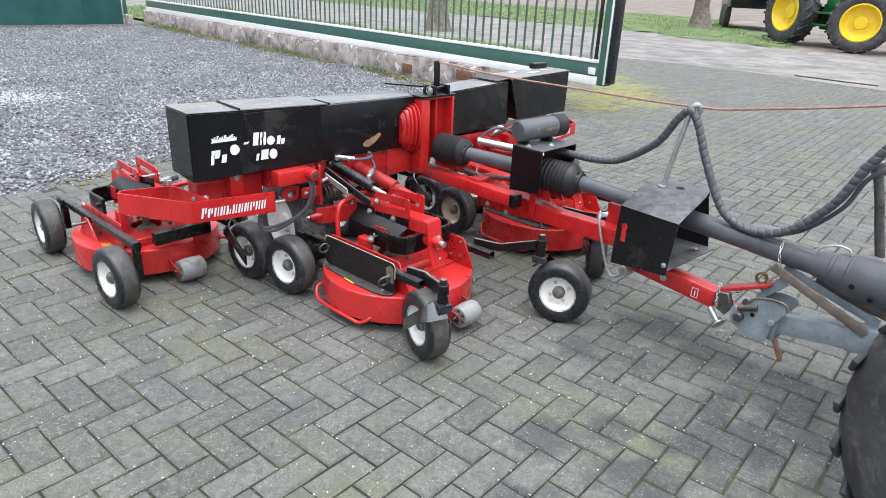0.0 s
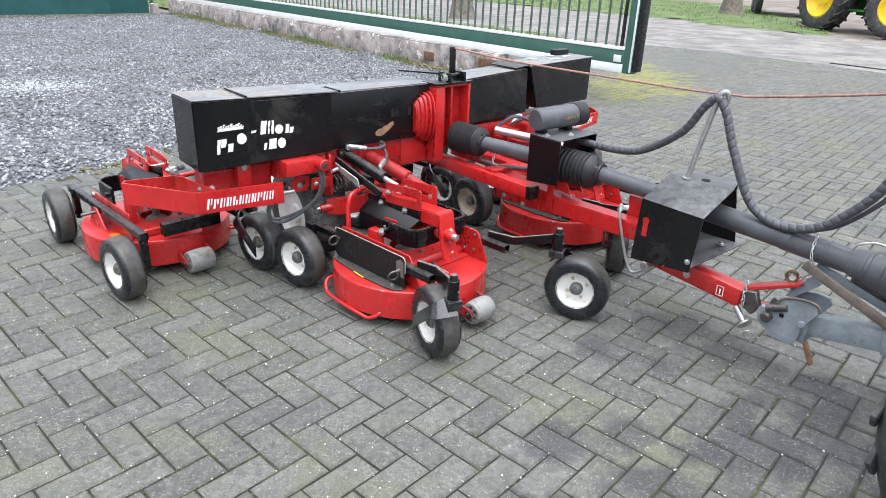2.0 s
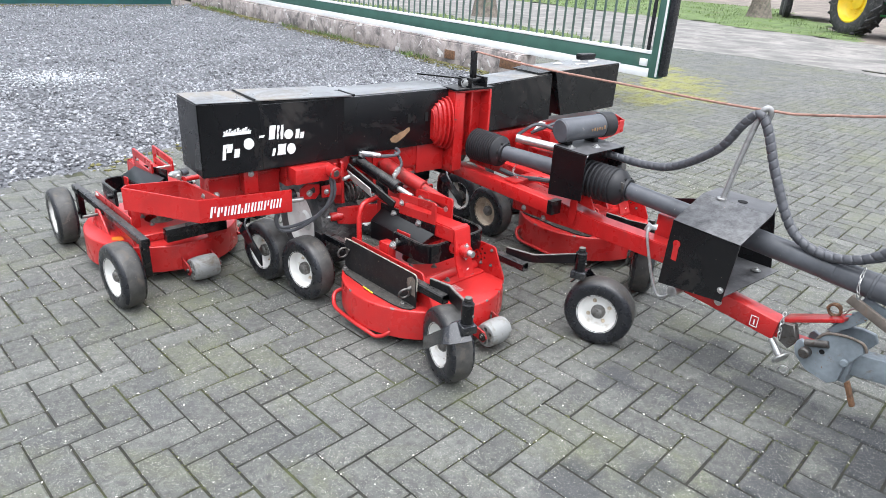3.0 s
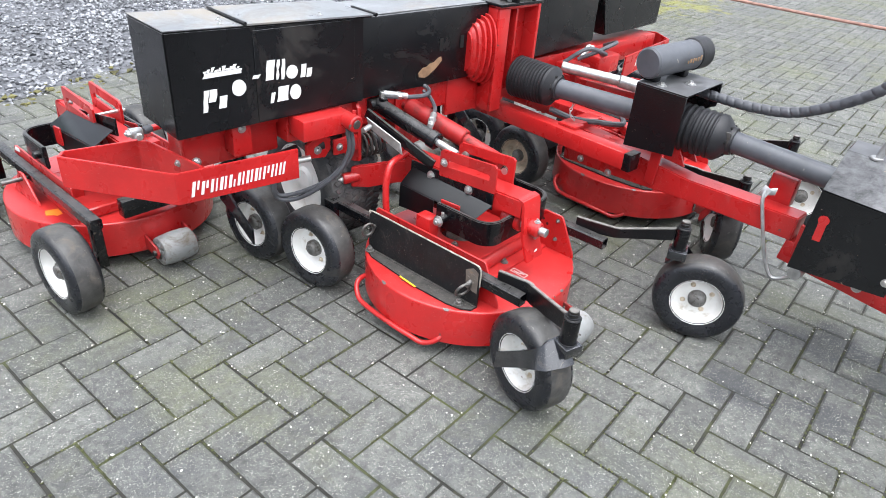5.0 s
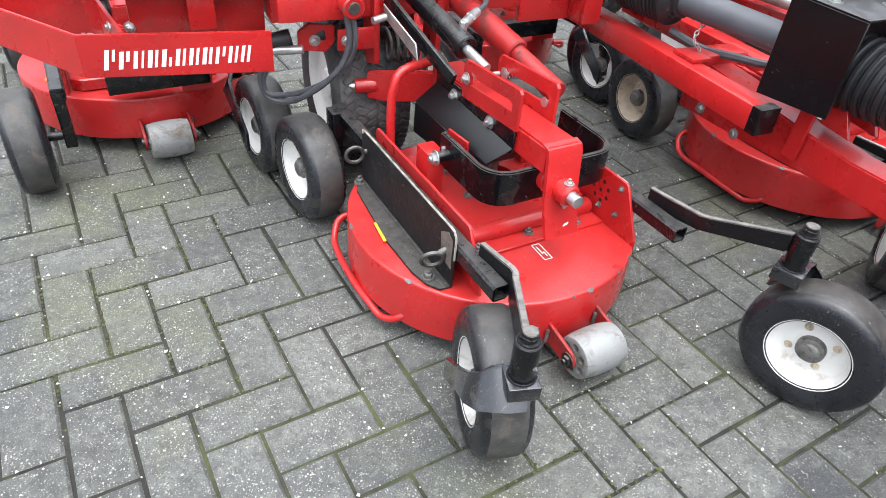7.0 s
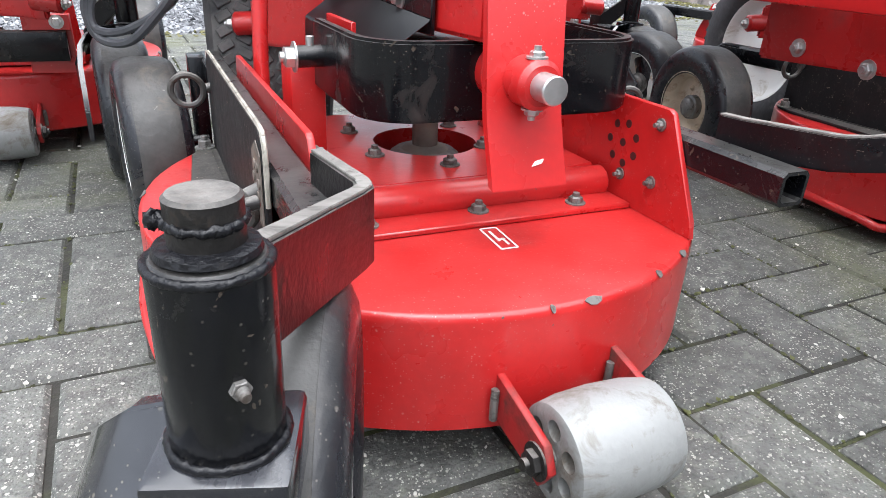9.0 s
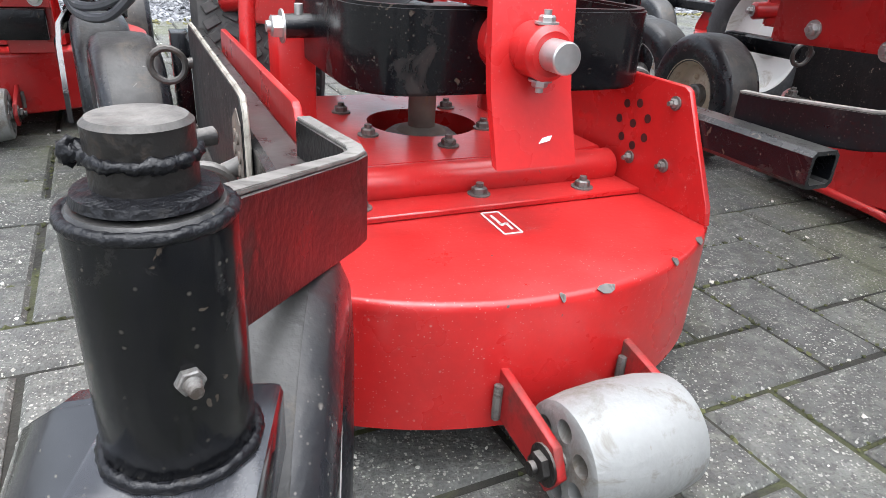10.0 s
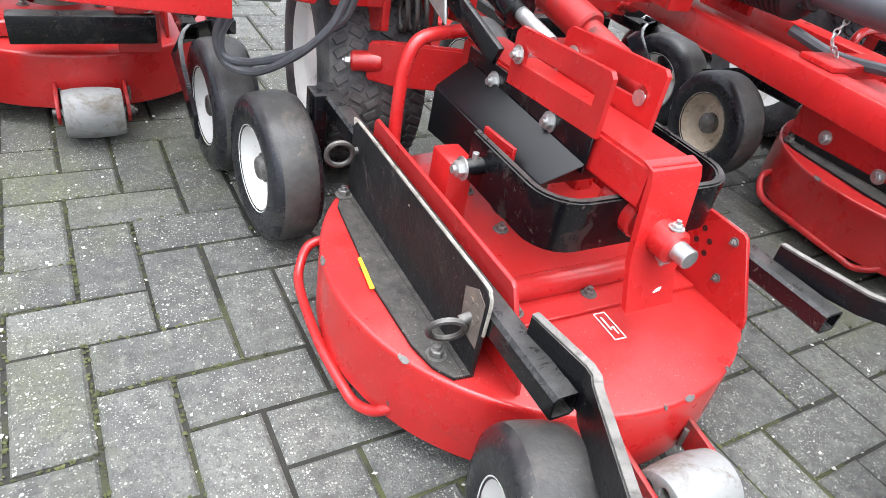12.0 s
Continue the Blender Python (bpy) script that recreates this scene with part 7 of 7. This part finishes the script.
shape("rim", HITCH, tt, lambda bm: lathe(bm, [(-0.08, 0), (-0.08, 0.25), (-0.12, 0.26), (-0.13, 0.25), (-0.05, 0.22), (-0.05, 0)], 40, pose(-0.66, -2.83, 0.5)))
shape("axle", HITCH, tt, lambda bm: rod(bm, (-0.70, -2.83, 0.5), (-0.2, -2.83, 0.5), 0.07))

# ---- loose stones, moss and grass ----
def stones(name, spots, s0, s1, material, label, category, z=0.0, flatten=0.75, seed=3):
    rs = np.random.RandomState(seed)
    n = len(spots)
    base = np.array([(1, 0, 0), (-1, 0, 0), (0, 1, 0), (0, -1, 0), (0, 0, 1), (0, 0, -1)], float)
    tri = np.array([(0, 2, 4), (2, 1, 4), (1, 3, 4), (3, 0, 4), (2, 0, 5), (1, 2, 5), (3, 1, 5), (0, 3, 5)])
    sz = rs.uniform(s0, s1, (n, 1, 1))
    v = base[None] * (1 + rs.uniform(-0.35, 0.35, (n, 6, 3))) + rs.uniform(-0.3, 0.3, (n, 6, 3))
    q = rs.normal(size=(n, 4))
    q /= np.linalg.norm(q, axis=1, keepdims=True)
    w, x, y, zz = q.T
    R = np.stack([1 - 2 * (y * y + zz * zz), 2 * (x * y - zz * w), 2 * (x * zz + y * w), 2 * (x * y + zz * w), 1 - 2 * (x * x + zz * zz), 2 * (y * zz - x * w), 2 * (x * zz - y * w), 2 * (y * zz + x * w), 1 - 2 * (x * x + y * y)], 1).reshape(n, 3, 3)
    v = np.einsum("nij,nkj->nki", R, v) * sz
    v[:, :, 2] *= flatten
    v[:, :, :2] += np.array(spots)[:, None, :2]
    v[:, :, 2] += z + sz[:, :, 0] * 0.25
    f = (tri[None] + 6 * np.arange(n)[:, None, None]).reshape(-1, 3)
    ob = raw(name, v.reshape(-1, 3).tolist(), f.tolist(), material)
    return tagged(ob, label, category, kind="stuff")


rs = np.random.RandomState(11)
spots = []
while len(spots) < 60000:
    x, y = rs.uniform(-6.5, 4.25), rs.uniform(1.2, 16.4)
    if y > gravel_edge(x) + 0.10 * rs.normal() and rs.uniform() < min(1.0, 4.0 / max(2.0, y)):
        spots.append((x, y))
stones("gravel_stones", spots, 0.008, 0.019, STONE, "loose grey crushed stones covering the yard", "gravel", -0.012)

pale = [(-1.05 + 0.30 * rs.normal(), 6.1 + 0.32 * rs.normal()) for k in range(900)]
stones("pale_stones", pale, 0.006, 0.013, mat("pale_chippings", (0.50, 0.52, 0.54), 0.8, vary=0.15, bump=0.2, spread=0.3, island=True), "small spill of pale chippings on the gravel", "gravel", 0.006, 0.6, 8)

moss = []
while len(moss) < 1900:
    y = rs.uniform(4.3, 16.5)
    if noise.noise(V(y * 1.4, 0.3, 0)) > -0.25:
        moss.append((4.24 - abs(rs.normal()) * 0.14, y))
film = [(4.5 + 0.22 * rs.normal(), 2.14 + 0.15 * rs.normal()) for k in range(500)] + [(5.2 + 0.75 * rs.normal(), 2.65 + 0.5 * rs.normal()) for k in range(2600)]
stones("moss_film", film, 0.003, 0.009, MOSS, "thin yellow-green moss film on the pavers by the gate", "moss", -0.002, 0.35, 15)
for k in range(520):
    x = rs.uniform(-6, 3.6)
    if noise.noise(V(x * 2.2, 0.7, 0)) > -0.1:
        moss.append((x, gravel_edge(x) + 0.07 * rs.normal()))
for k in range(900):
    moss.append((rs.uniform(-6, 3.6), 16.4 - abs(rs.normal()) * 0.3))
stones("moss_tufts", moss, 0.010, 0.028, MOSS, "yellow-green moss tufts along wall foot and joints", "moss", -0.004, 0.5, 5)


def blades(name, spots, h0, h1, material, label, seed=9):
    r = np.random.RandomState(seed)
    vs, fs = [], []
    for k, (x, y, z) in enumerate(spots):
        a, h = r.uniform(0, 6.28), r.uniform(h0, h1)
        dx, dy = 0.12 * h * math.cos(a), 0.12 * h * math.sin(a)
        lx, ly = h * 0.5 * r.normal(), h * 0.5 * r.normal()
        vs += [(x - dx, y - dy, z), (x + dx, y + dy, z), (x + lx, y + ly, z + h)]
        fs.append((3 * k, 3 * k + 1, 3 * k + 2))
    return tagged(raw(name, vs, fs, material), label, "grass", kind="stuff")


gr = []
while len(gr) < 11000:
    x, y = rs.uniform(17, 36), rs.uniform(3.9, 38)
    if on_verge(x, y) and noise.noise(V(x * 0.6, y * 0.6, 0)) > -0.2:
        gr.append((x, y, -0.01))
while len(gr) < 16000:
    x, y = rs.uniform(4.7, 11.2), rs.uniform(6.6, 26)
    if on_bank(x, y):
        gr.append((x, y, -0.01))
blades("grass_blades", gr, 0.04, 0.11, GRASS, "short green grass blades on the far bank")
tuft = []
while len(tuft) < 900:
    y = rs.uniform(4.2, 16.4)
    if noise.noise(V(y * 1.1, 5.3, 0)) > 0.0:
        tuft.append((4.23 - abs(rs.normal()) * 0.08, y, -0.01))
blades("wall_weeds", tuft, 0.03, 0.10, GRASS, "small weeds at the foot of the low wall", 4)

# moss cushions in the joints, in patches
def joint_point(x, y):
    a, b = (V(x, y, 0) - O).dot(U) / W, (V(x, y, 0) - O).dot(N) / W
    i, j = math.floor(a), math.floor(b)
    s = (i + j) % 4
    # sides of the cell that are joints, by its place in the herringbone
    sides = {0: "lbt", 1: "rbt", 2: "lrb", 3: "lrt"}[s]
    k = sides[rs.randint(0, 3)]
    u, v = a, b
    if k == "l":
        u = i
    elif k == "r":
        u = i + 1
    elif k == "b":
        v = j
    else:
        v = j + 1
    p = O + U * (W * u) + N * (W * v)
    return p.x + 0.0022 * rs.normal(), p.y + 0.0022 * rs.normal()


cushions = []
while len(cushions) < 22000:
    x, y = rs.uniform(-4.2, 3.2), rs.uniform(-3.2, 2.2)
    if noise.noise(V(x * 1.7, y * 1.7, 4.0)) + 0.5 * noise.noise(V(x * 7, y * 7, 1.0)) > 0.05 + 0.2 * rs.uniform():
        cushions.append(joint_point(x, y))
stones("joint_moss", cushions, 0.0022, 0.0048, mat("dark_moss", (0.074, 0.080, 0.031), 0.95, vary=0.4, scale=20, bump=0.3, grain=150, spread=0.45, island=True), "dark green and yellow moss in the paver joints", "moss", -0.005, 0.55, 31)

# pale grit lying on and between the pavers
grit = []
for k in range(4000):
    x, y = rs.uniform(-3.6, 3.0), rs.uniform(-3.0, 2.2)
    if x > 0.4 and rs.uniform() < 0.75:
        continue
    if rs.uniform() < 0.6:
        x, y = joint_point(x, y)
    grit.append((x, y))
stones("pale_grit", grit, 0.0016, 0.0042, mat("pale_grit", (0.62, 0.60, 0.55), 0.8, vary=0.1, bump=0.0, spread=0.2, island=True), "scattered pale grit on the pavers", "grit", 0.0005, 0.7, 21)

# ---- pavers ----
def paver_rows():
    for a in range(-90, 120):
        for b in range(-90, 110):
            s = (a + b) % 4
            if s == 0:
                yield O + U * (W * (a + 1)) + N * (W * (b + 0.5)), 0
            elif s == 2:
                yield O + U * (W * (a + 0.5)) + N * (W * (b + 1)), 1


def paver_shape(seed):
    r = random.Random(seed)
    L, B, g, c = 2 * W, W, 0.0036, 0.0050
    hl, hb = L / 2 - g, B / 2 - g
    lo = [(-hl, -hb), (hl, -hb), (hl, hb), (-hl, hb)]
    vs = [(x, y, -0.03) for x, y in lo] + [(x, y, -c + r.uniform(-0.001, 0)) for x, y in lo]
    vs += [((1 - 0.0055 / hl) * x + r.uniform(-0.0008, 0.0008), (1 - 0.0055 / hb) * y + r.uniform(-0.0008, 0.0008), 0.0) for x, y in lo]
    fs = [(0, 1, 5, 4), (1, 2, 6, 5), (2, 3, 7, 6), (3, 0, 4, 7), (4, 5, 9, 8), (5, 6, 10, 9), (6, 7, 11, 10), (7, 4, 8, 11), (8, 9, 10, 11)]
    return vs, fs


shapes = [paver_shape(k) for k in range(8)]
piece_meshes = []
for vs, fs in shapes:
    me = bpy.data.meshes.new("paver")
    me.from_pydata(vs, [], fs)
    me.update()
    me.materials.append(PAVER)
    piece_meshes.append(me)
rp = random.Random(77)
made, far_v, far_f = 0, [], []
for c, turned in paver_rows():
    if not paved(c):
        continue
    rot = TURN + (math.pi / 2 if turned else 0) + (math.pi if rp.random() < 0.5 else 0) + rp.uniform(-0.006, 0.006)
    m = Matrix.Translation((c.x + rp.uniform(-0.0008, 0.0008), c.y + rp.uniform(-0.0008, 0.0008), rp.uniform(-0.0022, 0.0012))) @ Euler((rp.uniform(-0.008, 0.008), rp.uniform(-0.008, 0.008), rot)).to_matrix().to_4x4()
    k = rp.randrange(8)
    if -1.95 < c.x < 0.45 and -1.55 < c.y < 1.0 and made < 300 and (c.x + 0.5) ** 2 + (c.y + 0.6) ** 2 < 2.25:
        ob = new("paver", piece_meshes[k])
        ob.parent = bed
        ob.matrix_basis = m
        made += 1
    else:
        n = len(far_v)
        vs, fs = shapes[k]
        far_v += [tuple(m @ V(*v)) for v in vs]
        far_f += [tuple(n + i for i in f) for f in fs]
rest = raw("pavers", far_v, far_f, PAVERS, bed)
tagged(rest, "grey herringbone concrete pavers", kind="stuff")
